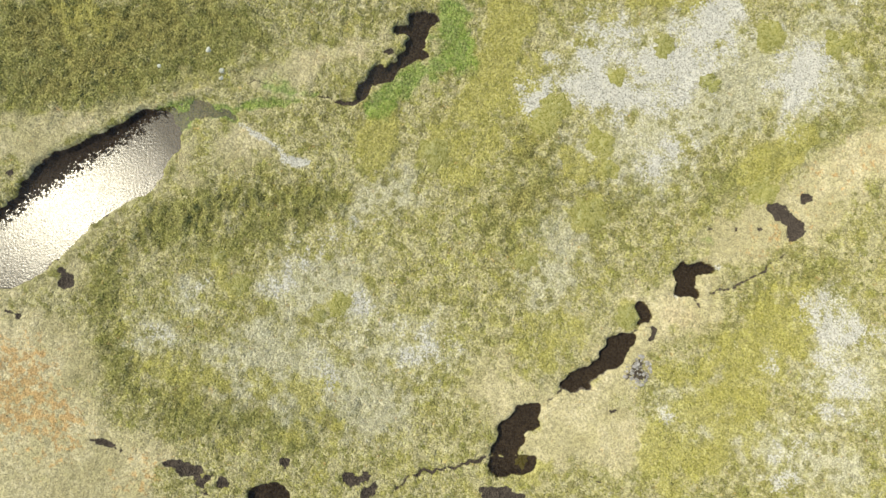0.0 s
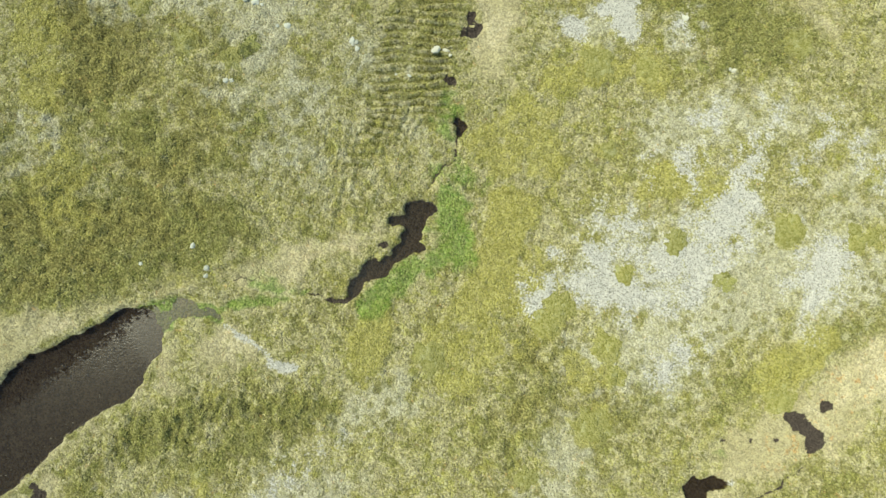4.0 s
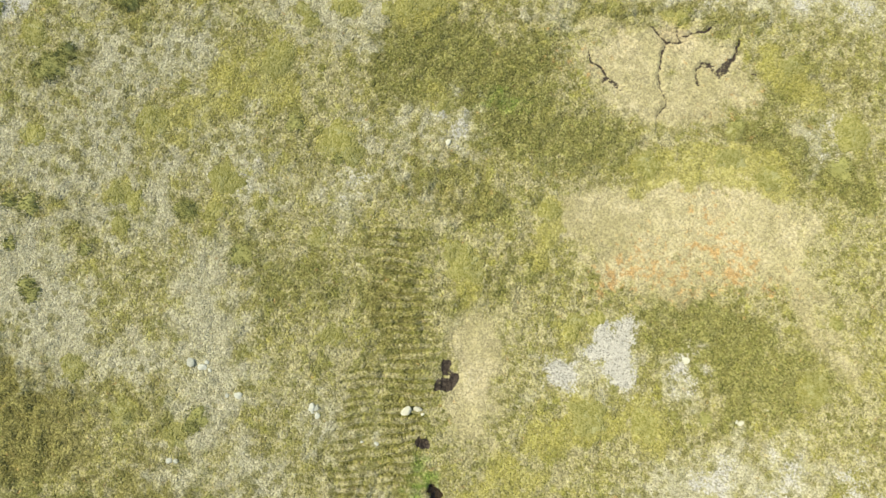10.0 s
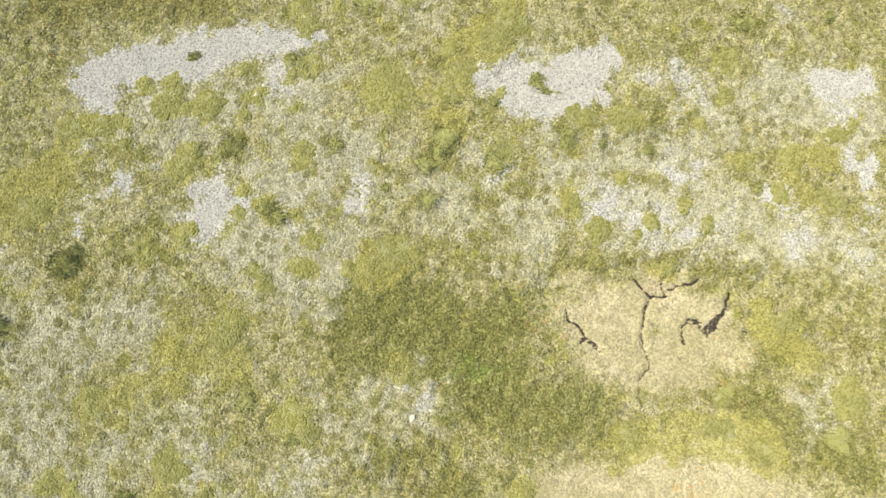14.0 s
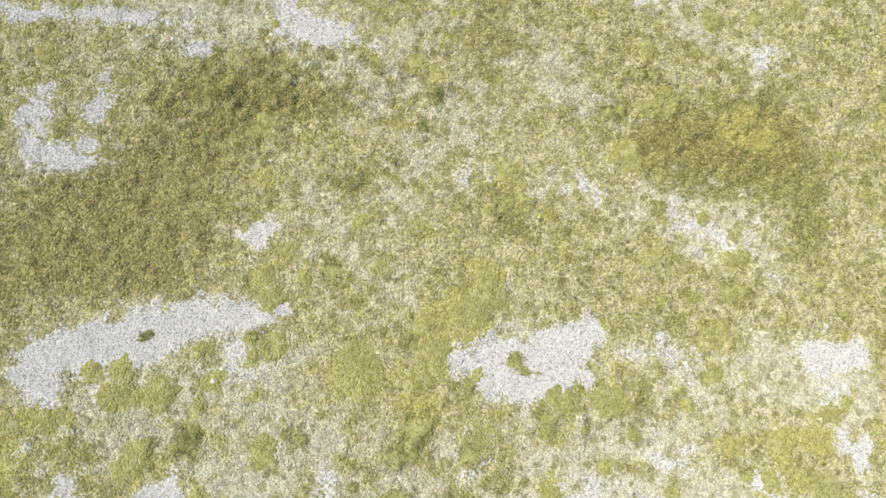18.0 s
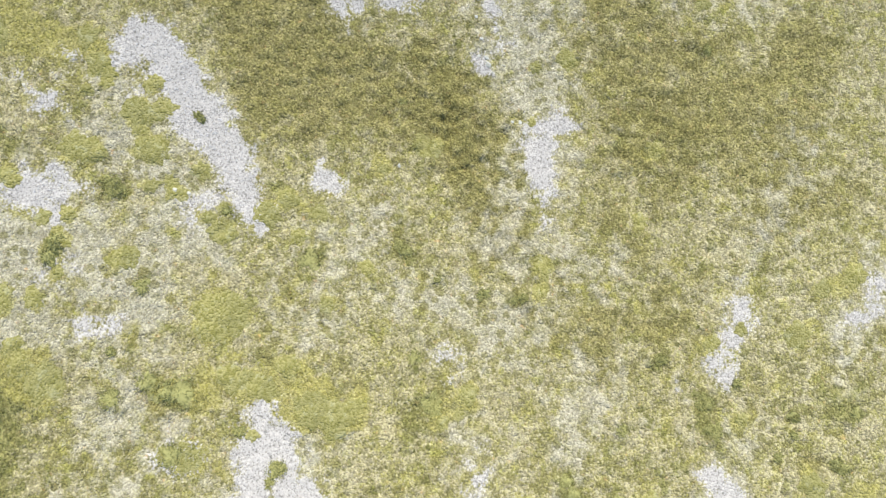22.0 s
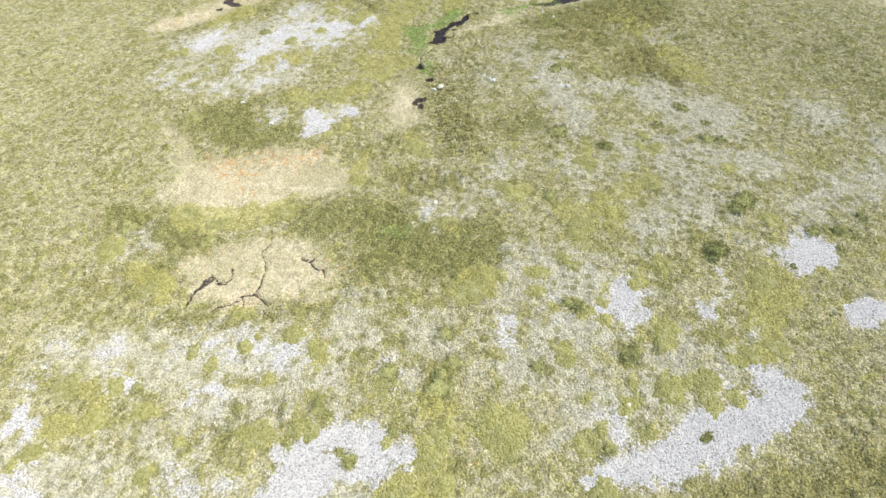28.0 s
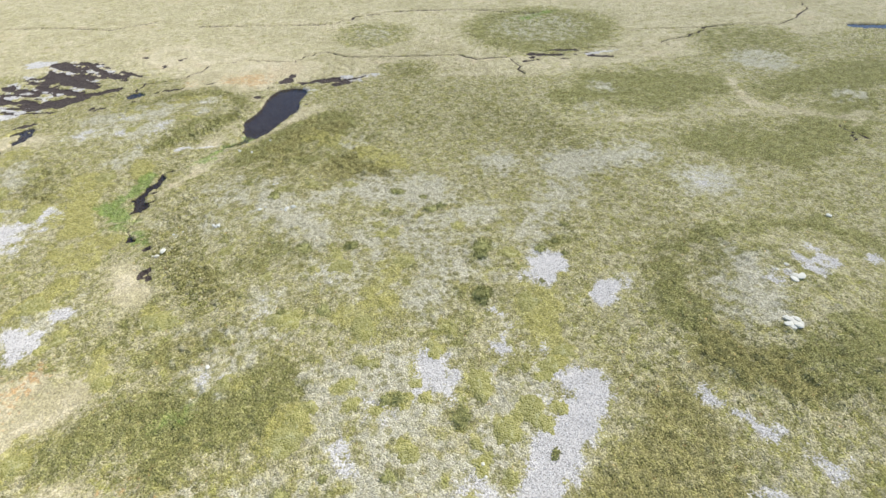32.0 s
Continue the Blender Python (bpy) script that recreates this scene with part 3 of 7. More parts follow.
lush(1, (-5.1, 20.4, 0.48), (-4.8, 19.5, 0.36))
lush(1, (14.4, 7.8, 0.28))
lush(1, (-5.5, 21.2, 0.45), (-5.8, 21.7, 0.23))
lush(0.8, (-3.5, 17.3, 1.24), (-4.7, 16.6, 0.55))
straw(1, (-14.6, 6.6, 0.30), (-16.6, 5.2, 0.41), (-17.9, 3.9, 0.29))
straw(1, (-17.1, -10.4, 3.50), (-15.7, -15.0, 4.31), (-11.2, -14.0, 2.60))
straw(1, (22.2, 16.9, 1.78), (19.5, 13.1, 1.92), (17.0, 10.1, 1.90), (15.3, 7.8, 1.41), (13.8, 4.1, 1.08), (12.1, 1.4, 1.38), (10.6, -2.0, 1.51), (8.9, -5.4, 1.79))
straw(1, (12.4, -3.6, 2.11), (5.8, -3.8, 1.05), (4.9, -2.2, 0.60))
straw(1, (11.7, 3.5, 0.93), (15.0, 4.7, 0.93))
straw(1, (-22.9, -0.1, 1.51), (-20.3, 2.0, 0.92), (-18.7, 3.5, 0.46))
straw(0.8, (-12.3, 3.9, 1.69), (-11.0, 4.7, 1.23))
straw(0.8, (-9.3, 9.5, 1.88), (-11.1, 7.4, 0.93), (-8.4, 10.5, 1.26))
straw(1, (-19.7, -7.3, 0.74), (-18.3, -6.2, 0.74), (-17.1, -4.8, 0.60))
straw(0.8, (-14.9, 4.4, 0.37), (-13.7, 1.7, 0.76), (-15.2, -0.2, 0.36))
straw(1, (-5.0, 27.4, 1.30), (-4.6, 25.4, 1.14), (-3.7, 23.3, 1.13))
straw(1, (-1.8, 35.2, 1.78), (1.1, 36.0, 2.67), (4.8, 37.1, 2.68), (8.2, 38.3, 1.49), (4.7, 39.6, 2.10))
straw(0.8, (10.1, 35.2, 1.03), (13.0, 32.5, 0.73))
straw(1, (-2.4, 41.6, 1.52), (0.5, 42.7, 1.83), (3.2, 44.5, 1.53))
straw(1, (-4.1, 44.3, 1.24), (-2.6, 43.1, 1.37), (0.1, 45.8, 1.39), (2.2, 45.4, 1.66), (0.4, 42.2, 1.50), (0.8, 44.4, 1.93))
pale(1, (5.8, 16.5, 2.06), (9.5, 17.6, 2.07), (10.8, 20.6, 1.79), (12.3, 19.6, 1.48), (16.0, 18.8, 2.37))
pale(1, (4.7, 15.2, 1.76), (8.8, 14.9, 1.75), (9.9, 11.7, 2.02), (6.3, 10.4, 1.72))
pale(1, (16.6, 20.3, 1.78), (16.3, 17.1, 1.76), (16.9, 25.8, 0.91))
pale(1, (22.6, 5.8, 1.71), (24.1, 3.1, 1.85), (24.9, 4.7, 1.55))
pale(1, (19.7, 2.8, 0.68))
pale(1, (-3.7, -1.5, 2.12), (-6.7, -2.2, 1.36), (-2.2, -2.2, 1.21))
pale(1, (-12.1, -6.7, 0.89), (-11.3, -4.2, 0.90))
pale(1, (1.3, -2.8, 1.51), (-1.2, -4.0, 0.90))
pale(1, (-2.9, -5.3, 0.75))
pale(1, (-6.2, -4.9, 1.49), (-7.2, -6.5, 1.19))
pale(1, (-3.0, 5.0, 1.24), (-4.3, 3.2, 0.92))
pale(1, (6.7, 5.6, 1.55), (6.4, 2.9, 1.23))
pale(1, (11.6, 15.4, 1.93), (8.0, 15.0, 1.92), (16.9, 19.6, 2.93), (9.5, 12.5, 0.95))
pale(1, (15.4, -0.9, 1.22), (21.5, -1.6, 1.21), (25.1, -0.7, 1.22))
pale(1, (1.6, 28.6, 1.73), (-0.4, 27.3, 0.86))
pale(1, (5.2, 29.0, 1.01))
pale(0.85, (-16.2, 21.7, 1.42), (-15.3, 20.3, 1.13))
pale(1, (-10.5, 20.9, 1.41), (-8.7, 20.9, 1.12))
pale(1, (-19.2, 31.2, 1.47))
pale(1, (-14.0, 32.2, 0.88))
pale(0.8, (-12.0, 36.3, 1.05), (-9.6, 37.5, 0.75))
pale(0.8, (-17.0, 17.0, 1.11), (-12.6, 17.2, 1.67))
pale(0.62, (-26.7, 26.8, 1.74), (-26.0, 23.0, 1.71), (-30.0, 27.8, 1.75))
pale(0.75, (-9.7, 15.9, 1.65), (-13.3, 14.6, 1.37))
pale(0.7, (-8.0, 19.1, 1.95))
pale(1, (12.4, 26.2, 1.42), (9.0, 25.6, 1.14), (6.0, 23.3, 1.69))
pale(1, (-3.5, 49.5, 2.26), (0.6, 50.8, 1.98), (5.0, 51.2, 1.70), (8.7, 51.7, 1.42))
pale(1, (-18.1, 40.8, 1.37), (-15.8, 40.8, 1.09))
pale(1, (-18.8, 46.8, 1.40), (-22.9, 49.0, 1.42), (-25.5, 44.3, 1.11))
pale(1, (5.5, 57.9, 1.16), (-1.5, 56.5, 1.16), (0.7, 55.2, 0.87))
pale(0.72, (-23.5, 36.5, 2.15), (-26.6, 33.7, 2.13), (-29.2, 35.6, 1.34))
pale(0.8, (-10.0, 37.3, 0.67))
pale(0.7, (-11.6, 46.8, 2.24), (-13.5, 47.3, 1.40))
pale(1, (8.3, 43.9, 0.82))
pale(1, (-9.5, 63.7, 0.89), (-12.0, 62.7, 0.59))
pale(1, (-2.9, 63.6, 1.62), (-4.7, 64.2, 0.74), (-0.6, 64.5, 1.04), (1.1, 62.5, 0.73))
pale(1, (-20.5, 84.5, 1.48), (-17.9, 82.9, 1.18), (-15.4, 81.7, 0.88))
pale(1, (-25.6, 67.3, 1.14), (-27.5, 65.9, 0.71), (-23.2, 67.1, 0.57))
pale(1, (-4.7, 64.3, 0.82), (-7.1, 62.9, 0.82))
pale(1, (-32.6, 64.6, 1.84), (-27.0, 66.8, 1.42), (-24.3, 66.8, 1.10), (-34.8, 67.2, 0.93))
pale(1, (-45.4, 70.8, 1.37), (-41.7, 70.5, 0.99))
pale(1, (-37.4, 75.1, 1.55), (-34.3, 77.1, 0.89))
pale(1, (-17.0, 41.2, 1.98), (-21.9, 41.9, 2.10), (-17.2, 47.6, 1.66), (-19.6, 44.4, 1.73))
pale(1, (-22.5, 49.0, 1.46), (-28.2, 45.2, 1.27), (-19.7, 50.6, 0.84))
pale(0.8, (-44.2, 45.0, 1.93))
pale(0.6, (-31.4, 28.9, 1.17), (-30.2, 31.0, 1.48), (-25.6, 31.4, 1.48))
pale(0.8, (-14.5, 21.8, 1.13), (-21.1, 21.1, 1.70))
pale(0.9, (9.3, 43.7, 0.76))
pale(0.9, (-44.7, 42.6, 1.18), (-44.1, 47.0, 0.90))
pale(0.9, (-10.1, 63.7, 1.09), (-11.8, 63.0, 0.55))
pale(1, (1.8, 58.4, 1.68), (6.4, 58.3, 1.68))
pale(0.9, (-1.6, 53.1, 1.63), (-7.4, 50.5, 1.61))
pale(0.8, (-34.7, 63.3, 0.79), (-30.8, 64.7, 0.90), (-26.8, 66.2, 1.00), (-23.4, 66.7, 0.54))
pale(0.7, (-34.4, 75.0, 1.50), (-37.7, 75.1, 1.24))
pale(0.8, (-10.1, 54.6, 2.41))
gravel(0.85, (5.7, 16.8, 1.18), (9.0, 16.2, 1.32), (9.7, 17.1, 1.18), (10.9, 20.1, 1.19))
gravel(0.85, (12.0, 19.8, 1.04), (10.6, 21.2, 0.60))
gravel(0.85, (8.9, 14.6, 1.17), (7.3, 14.9, 1.02))
gravel(0.85, (16.5, 17.4, 1.18), (17.1, 20.5, 0.89))
gravel(0.85, (10.1, 11.2, 0.86), (11.0, 13.0, 0.87))
gravel(0.85, (17.5, 25.8, 0.76))
gravel(0.8, (22.4, 6.4, 1.25), (24.1, 2.8, 1.08))
gravel(0.8, (1.3, -2.8, 1.20))
gravel(1, (1.3, 29.4, 1.10), (2.3, 28.3, 0.92))
gravel(1, (-0.5, 27.2, 0.63))
gravel(1, (-31.1, 46.1, 0.62), (-30.2, 46.8, 1.07), (-29.7, 45.6, 0.84))
gravel(1, (-29.8, 47.3, 1.07), (-28.9, 47.9, 1.13), (-26.7, 49.2, 1.02), (-24.6, 50.8, 0.91), (-22.9, 51.8, 0.72), (-20.9, 52.5, 0.52))
gravel(1, (-8.6, 55.6, 0.93), (-7.1, 55.7, 0.81), (-8.0, 54.8, 0.87), (-10.3, 54.1, 1.01), (-12.3, 52.9, 0.69))
gravel(1, (-10.8, 53.1, 0.72), (-8.8, 53.4, 0.57), (-6.6, 54.6, 0.35))
gravel(1, (-22.6, 42.4, 0.83), (-22.0, 41.1, 0.49), (-22.4, 43.3, 0.61))
gravel(1, (-16.4, 45.5, 0.50), (-16.1, 46.3, 0.39))
gravel(1, (-27.1, 42.2, 0.44), (-27.4, 41.5, 0.33))
gravel(1, (5.2, 60.1, 0.76), (3.9, 59.2, 0.38))
gravel(1, (7.6, 55.9, 0.69), (6.7, 55.9, 0.40))
gravel(1, (3.2, 52.9, 0.46), (3.8, 53.3, 0.34))
gravel(0.7, (8.5, 53.7, 0.86))
gravel(1, (-23.7, 55.3, 0.51), (-23.4, 55.9, 0.31))
gravel(1, (-9.5, 63.7, 0.53))
gravel(0.8, (6.0, 66.7, 0.36))
gravel(1, (-15.4, 75.8, 0.37), (-14.5, 75.6, 0.34), (-16.3, 75.9, 0.23))
gravel(1, (-18.0, 76.5, 0.20), (-16.8, 76.3, 0.20))
gravel(1, (-13.7, 73.2, 0.23))
gravel(1, (-9.4, 75.1, 0.57), (-8.3, 75.6, 0.51), (-7.3, 76.5, 0.31))
gravel(1, (-19.2, 83.5, 0.53), (-17.4, 82.3, 0.35), (-17.9, 83.6, 0.29))
gravel(1, (-26.8, 67.5, 0.46), (-25.7, 66.3, 0.34), (-23.8, 66.4, 0.28), (-22.1, 66.7, 0.25))
gravel(1, (-30.1, 63.6, 0.34))
gravel(1, (-33.5, 36.3, 1.21), (-32.6, 37.6, 0.61), (-31.4, 37.0, 0.34))
gravel(1, (-34.8, 40.5, 0.48), (-37.0, 40.0, 0.42))
gravel(1, (-27.0, 42.0, 0.51))
gravel(1, (-27.8, 39.1, 0.19), (-28.4, 40.3, 0.19))
gravel(1, (-22.5, 42.0, 1.05), (-22.1, 40.9, 0.48), (-22.8, 43.1, 0.54))
gravel(1, (-16.2, 45.3, 0.50), (-16.1, 45.9, 0.38))
gravel(1, (-30.1, 63.5, 0.39))
gravel(1, (-26.7, 66.6, 0.51), (-27.1, 67.7, 0.51), (-24.4, 66.4, 0.39), (-23.3, 66.6, 0.33), (-22.5, 66.6, 0.35))
gravel(1, (-51.0, 43.5, 0.58))
gravel(1, (-36.9, 39.9, 0.46), (-34.8, 40.3, 0.49), (-37.7, 39.5, 0.31))
shingle(1, (13.6, 4.8, 0.22), (14.4, 5.2, 0.19))
shingle(1, (15.3, 7.0, 0.22))
shingle(1, (12.1, 2.6, 0.12), (12.5, 3.1, 0.12))
gravel(0.95, (-29.7, 46.5, 0.90), (-28.7, 45.6, 0.64), (-28.1, 46.3, 0.44))
gravel(0.8, (-28.4, 43.8, 0.26), (-28.7, 43.2, 0.19))
gravel(1, (-29.4, 45.2, 0.71), (-29.7, 46.9, 0.64))
moss(1, (8.6, 17.6, 0.74), (8.0, 18.3, 0.41))
moss(1, (6.5, 15.3, 0.59))
moss(1, (14.0, 20.6, 0.89))
moss(1, (10.1, 21.7, 0.75), (6.1, 20.4, 0.90))
moss(1, (17.8, 21.4, 0.60))
moss(1, (3.5, 21.4, 0.54))
moss(1, (3.5, 11.4, 0.87))
moss(1, (-4.6, 6.9, 1.28), (-4.7, 5.7, 0.85))
moss(1, (-0.2, 14.0, 1.31), (-0.2, 16.5, 1.33), (0.3, 11.7, 0.87))
moss(1, (6.0, 9.6, 1.15))
moss(1, (16.1, 13.4, 1.45), (17.9, 15.8, 0.88))
moss(0.45, (-22.3, 8.7, 1.30), (-21.0, 8.0, 1.15))
moss(1, (8.7, -6.6, 0.74), (9.7, -6.4, 0.36))
moss(1, (3.3, 11.8, 1.27))
moss(1, (-4.8, 7.4, 1.25), (-4.7, 8.8, 0.78))
moss(1, (7.2, 10.2, 1.10))
moss(1, (-1.6, 7.6, 0.94))
moss(1, (7.5, 7.3, 1.09))
moss(1, (-3.5, -2.0, 0.66))
moss(1, (-4.2, -2.9, 0.42))
moss(1, (-9.1, -3.4, 0.75), (-10.1, -2.5, 0.54))
moss(1, (5.1, 3.7, 0.62))
moss(1, (11.3, 2.7, 0.77))
moss(0.7, (7.4, -0.0, 1.83), (8.4, 0.7, 1.22))
moss(0.8, (18.5, -0.5, 1.83), (16.2, -3.2, 2.41), (19.9, 5.8, 1.87))
moss(0.8, (14.2, 0.9, 0.76), (15.8, -0.2, 0.61))
moss(0.6, (-8.2, -8.7, 1.77), (-12.1, -8.3, 0.88), (-2.7, -7.4, 1.78))
moss(1, (1.1, 25.7, 1.43), (0.5, 24.6, 0.85))
moss(1, (4.2, 26.2, 1.09), (3.6, 27.2, 0.86), (5.0, 25.6, 0.57))
moss(1, (-0.8, 29.5, 0.52))
moss(1, (0.2, 30.5, 0.47))
moss(0.7, (-0.2, 24.0, 1.13), (-1.4, 20.6, 1.68))
moss(1, (-7.0, 31.3, 0.82), (-6.3, 29.7, 0.87))
moss(0.8, (-3.7, 34.8, 0.59), (-3.3, 32.7, 0.53))
moss(0.8, (0.2, 38.6, 1.20), (3.6, 40.2, 1.51), (7.0, 40.5, 1.21))
moss(1, (-11.9, 25.3, 0.57))
moss(0.8, (-17.0, 18.5, 0.61))
moss(0.8, (-15.1, 34.4, 1.04))
moss(1, (-24.9, 47.3, 0.73))
moss(1, (-26.7, 46.4, 0.56))
moss(1, (-28.1, 46.8, 0.39))
moss(1, (-23.8, 49.6, 0.51))
moss(1, (-20.6, 50.8, 0.46))
moss(1, (-19.6, 46.7, 0.50))
moss(1, (-13.7, 43.1, 1.24), (-14.5, 42.2, 0.82))
moss(1, (-17.1, 41.2, 0.55))
moss(1, (-4.4, 48.1, 0.73))
moss(1, (-6.1, 49.0, 0.34))
moss(1, (-0.8, 50.9, 0.34))
moss(1, (-2.0, 49.4, 0.45))
moss(1, (0.8, 50.2, 0.40))
moss(1, (-5.0, 53.9, 0.81))
moss(1, (-16.4, 50.8, 1.00))
moss(1, (-14.0, 51.8, 0.63))
moss(1, (-13.4, 53.6, 0.46))
moss(1, (-12.6, 55.5, 0.73))
moss(1, (-5.2, 61.2, 0.53))
moss(1, (3.8, 55.1, 0.81))
moss(1, (4.8, 53.9, 1.00), (3.4, 52.4, 0.57))
moss(1, (-19.6, 37.4, 1.08), (-19.3, 36.1, 0.67))
moss(1, (4.8, 46.7, 0.83), (7.5, 45.6, 0.83))
moss(1, (0.2, 39.1, 0.75))
moss(1, (6.5, 41.0, 1.08), (4.4, 41.1, 0.68))
moss(0.8, (-30.5, 39.7, 1.64), (-30.8, 38.4, 1.09))
moss(0.8, (-20.0, 43.3, 0.69))
moss(0.7, (-12.0, 51.3, 1.14), (-14.1, 50.5, 0.85))
moss(1, (-7.5, 53.3, 0.52))
moss(1, (-3.2, 64.1, 0.38))
moss(1, (-4.9, 61.5, 0.52))
moss(1, (-0.7, 63.0, 0.44))
moss(1, (-13.4, 53.5, 0.62))
moss(1, (-13.7, 51.9, 0.61))
moss(1, (-12.1, 56.8, 1.00))
moss(1, (-12.8, 63.0, 0.53), (-12.3, 61.6, 0.47))
moss(1, (-6.8, 69.2, 0.76))
moss(1, (-16.1, 75.0, 0.37))
moss(1, (-21.0, 84.8, 0.59))
moss(1, (-18.7, 80.9, 0.59), (-19.7, 82.4, 0.53))
moss(0.8, (-17.0, 51.3, 1.34))
moss(1, (-13.6, 52.5, 1.07), (-12.7, 55.8, 1.35))
moss(0.7, (-8.7, 82.4, 1.16), (-3.7, 79.5, 1.14))
moss(1, (-14.2, 41.8, 0.96), (-13.1, 43.3, 0.94))
moss(1, (-16.7, 51.3, 0.94))
moss(1, (-14.1, 51.6, 0.91), (-13.7, 53.3, 0.72))
moss(1, (-21.0, 50.8, 0.51))
moss(1, (-26.7, 46.3, 0.78))
moss(1, (-24.8, 47.1, 0.76))
moss(1, (-23.2, 48.2, 0.41))
moss(1, (-29.0, 44.3, 0.70))
moss(1, (-19.4, 46.2, 0.57))
moss(1, (-24.8, 43.6, 0.77))
moss(1, (-18.7, 39.9, 0.52))
moss(1, (-30.9, 39.9, 1.33), (-29.8, 42.4, 0.98))
moss(0.8, (-19.4, 35.9, 1.79))
moss(1, (-30.5, 68.0, 0.53))
moss(1, (-22.6, 53.9, 0.57))
moss(0.8, (-25.7, 60.6, 0.72))
moss(1, (-23.8, 28.2, 0.47))
moss(1, (-23.6, 26.7, 0.46))
moss(1, (-19.6, 30.6, 0.88))
moss(1, (11.8, 34.5, 0.41))
moss(0.8, (-2.4, 19.2, 1.67), (0.4, 19.6, 1.39))
moss(0.8, (9.8, 43.9, 0.61))
moss(1, (-29.8, 43.9, 0.70), (-29.0, 44.8, 0.50))
moss(1, (-28.1, 44.8, 0.39))
moss(0.8, (-24.6, 44.3, 0.70))
moss(1, (-21.2, 42.6, 0.44))
moss(1, (-10.7, 38.2, 0.54))
moss(0.8, (-14.2, 34.1, 0.66))
moss(1, (9.6, 44.4, 0.55))
moss(0.8, (4.1, 42.4, 0.55))
moss(1, (-0.4, 47.4, 0.45))
moss(0.9, (5.7, 57.1, 0.58))
moss(1, (-1.2, 62.6, 0.42))
moss(0.8, (-21.8, 52.9, 0.72))
moss(1, (-19.2, 46.7, 0.43))
moss(1, (1.4, 54.0, 0.45))
moss(1, (3.7, 53.1, 0.56))
moss(1, (-5.9, 48.9, 0.38))
moss(1, (-4.4, 47.9, 0.59))
moss(1, (-0.6, 50.6, 0.33))
moss(0.9, (-14.0, 43.0, 1.05), (-12.7, 44.0, 0.79))
moss(1, (-17.7, 41.2, 0.47))
moss(1, (-19.3, 40.3, 0.41))
moss(1, (-24.4, 39.3, 0.57))
moss(1, (-23.2, 40.8, 0.47))
moss(1, (-20.7, 51.1, 0.50))
moss(1, (-21.5, 50.2, 0.38))
moss(1, (-7.4, 68.7, 0.50))
moss(1, (-5.9, 74.7, 0.51))
moss(1, (-1.6, 76.8, 0.62))
moss(1, (-3.6, 75.5, 0.40))
moss(1, (-8.7, 71.8, 0.39))
moss(1, (-12.4, 76.2, 0.34))
moss(1, (-24.4, 58.5, 0.33))
moss(0.8, (-25.4, 61.0, 0.45))
moss(1, (-24.9, 46.9, 0.64))
moss(1, (-26.9, 46.3, 0.54))
moss(1, (-28.3, 47.1, 0.43))
moss(1, (-22.7, 48.5, 0.32))
moss(1, (-22.0, 50.8, 0.32))
moss(1, (-20.7, 50.6, 0.38))
moss(0.8, (-9.3, 79.6, 0.72))
moss(0.8, (-16.5, 79.2, 0.73))
moss(1, (-23.1, 40.4, 0.43))
moss(1, (-27.1, 66.1, 0.26))
moss(1, (-30.1, 66.3, 0.36))
moss(0.8, (-25.7, 72.3, 0.55))
moss(1, (-22.0, 71.5, 0.47))
moss(0.8, (-33.8, 75.1, 0.48))
moss(0.8, (-36.6, 60.4, 0.65))
moss(0.8, (-22.0, 55.4, 0.51))
moss(0.8, (-30.2, 40.0, 1.12))
moss(0.8, (-23.4, 31.4, 1.05), (-19.8, 36.7, 1.30))
moss(1, (-22.9, 40.1, 0.49), (-20.7, 42.4, 0.46))
moss(1, (-18.4, 66.5, 0.45))
moss(0.8, (-25.7, 61.2, 0.45))
moss(1, (-16.0, 74.9, 0.37))
moss(0.6, (-12.9, 53.2, 0.76), (-15.1, 52.8, 0.79))
moss(0.7, (-30.6, 67.9, 0.59))
moss(0.7, (-12.7, 55.2, 0.94), (-12.2, 57.5, 0.81))
moss(0.6, (-17.3, 51.0, 0.80))
sedge(0.8, (18.0, 15.3, 1.17), (19.1, 16.9, 0.88))
sedge(1, (-13.6, -0.9, 1.21), (-11.3, 1.3, 0.76), (-7.0, 2.8, 1.07), (-5.4, 2.8, 0.77))
sedge(1, (-15.5, -3.9, 0.90), (-14.8, -7.1, 0.74), (-12.5, -9.6, 0.73), (-8.9, -9.9, 0.88), (-3.2, -8.5, 1.03), (-0.2, -5.9, 0.54))
sedge(0.8, (-23.5, 5.4, 4.01), (-18.0, 7.9, 3.43), (-14.2, 10.0, 2.20))
sedge(0.9, (18.6, 16.3, 1.29), (15.9, 13.8, 0.58), (13.9, 11.4, 0.79), (20.0, 17.5, 1.13))
sedge(0.6, (4.3, 8.8, 2.51), (3.6, 5.1, 1.86), (10.7, 10.8, 1.58))
sedge(0.5, (18.0, -0.7, 1.83), (14.4, 2.5, 1.54), (20.3, 8.0, 2.51))
sedge(1, (7.3, 31.0, 2.32), (3.2, 32.3, 1.32), (9.8, 30.7, 1.74))
sedge(1, (-6.7, 38.3, 1.50), (-8.9, 39.1, 1.51), (-4.8, 38.4, 1.20), (-2.7, 38.8, 1.20))
sedge(1, (3.9, 42.3, 0.76), (6.3, 42.9, 1.22), (9.7, 42.2, 1.21), (11.7, 41.9, 0.76))
sedge(0.8, (-11.0, 33.7, 1.48), (-8.6, 34.6, 1.19), (-6.8, 34.0, 1.18))
sedge(0.8, (-7.2, 28.4, 0.72), (-4.9, 30.5, 0.73), (-3.4, 31.7, 0.59))
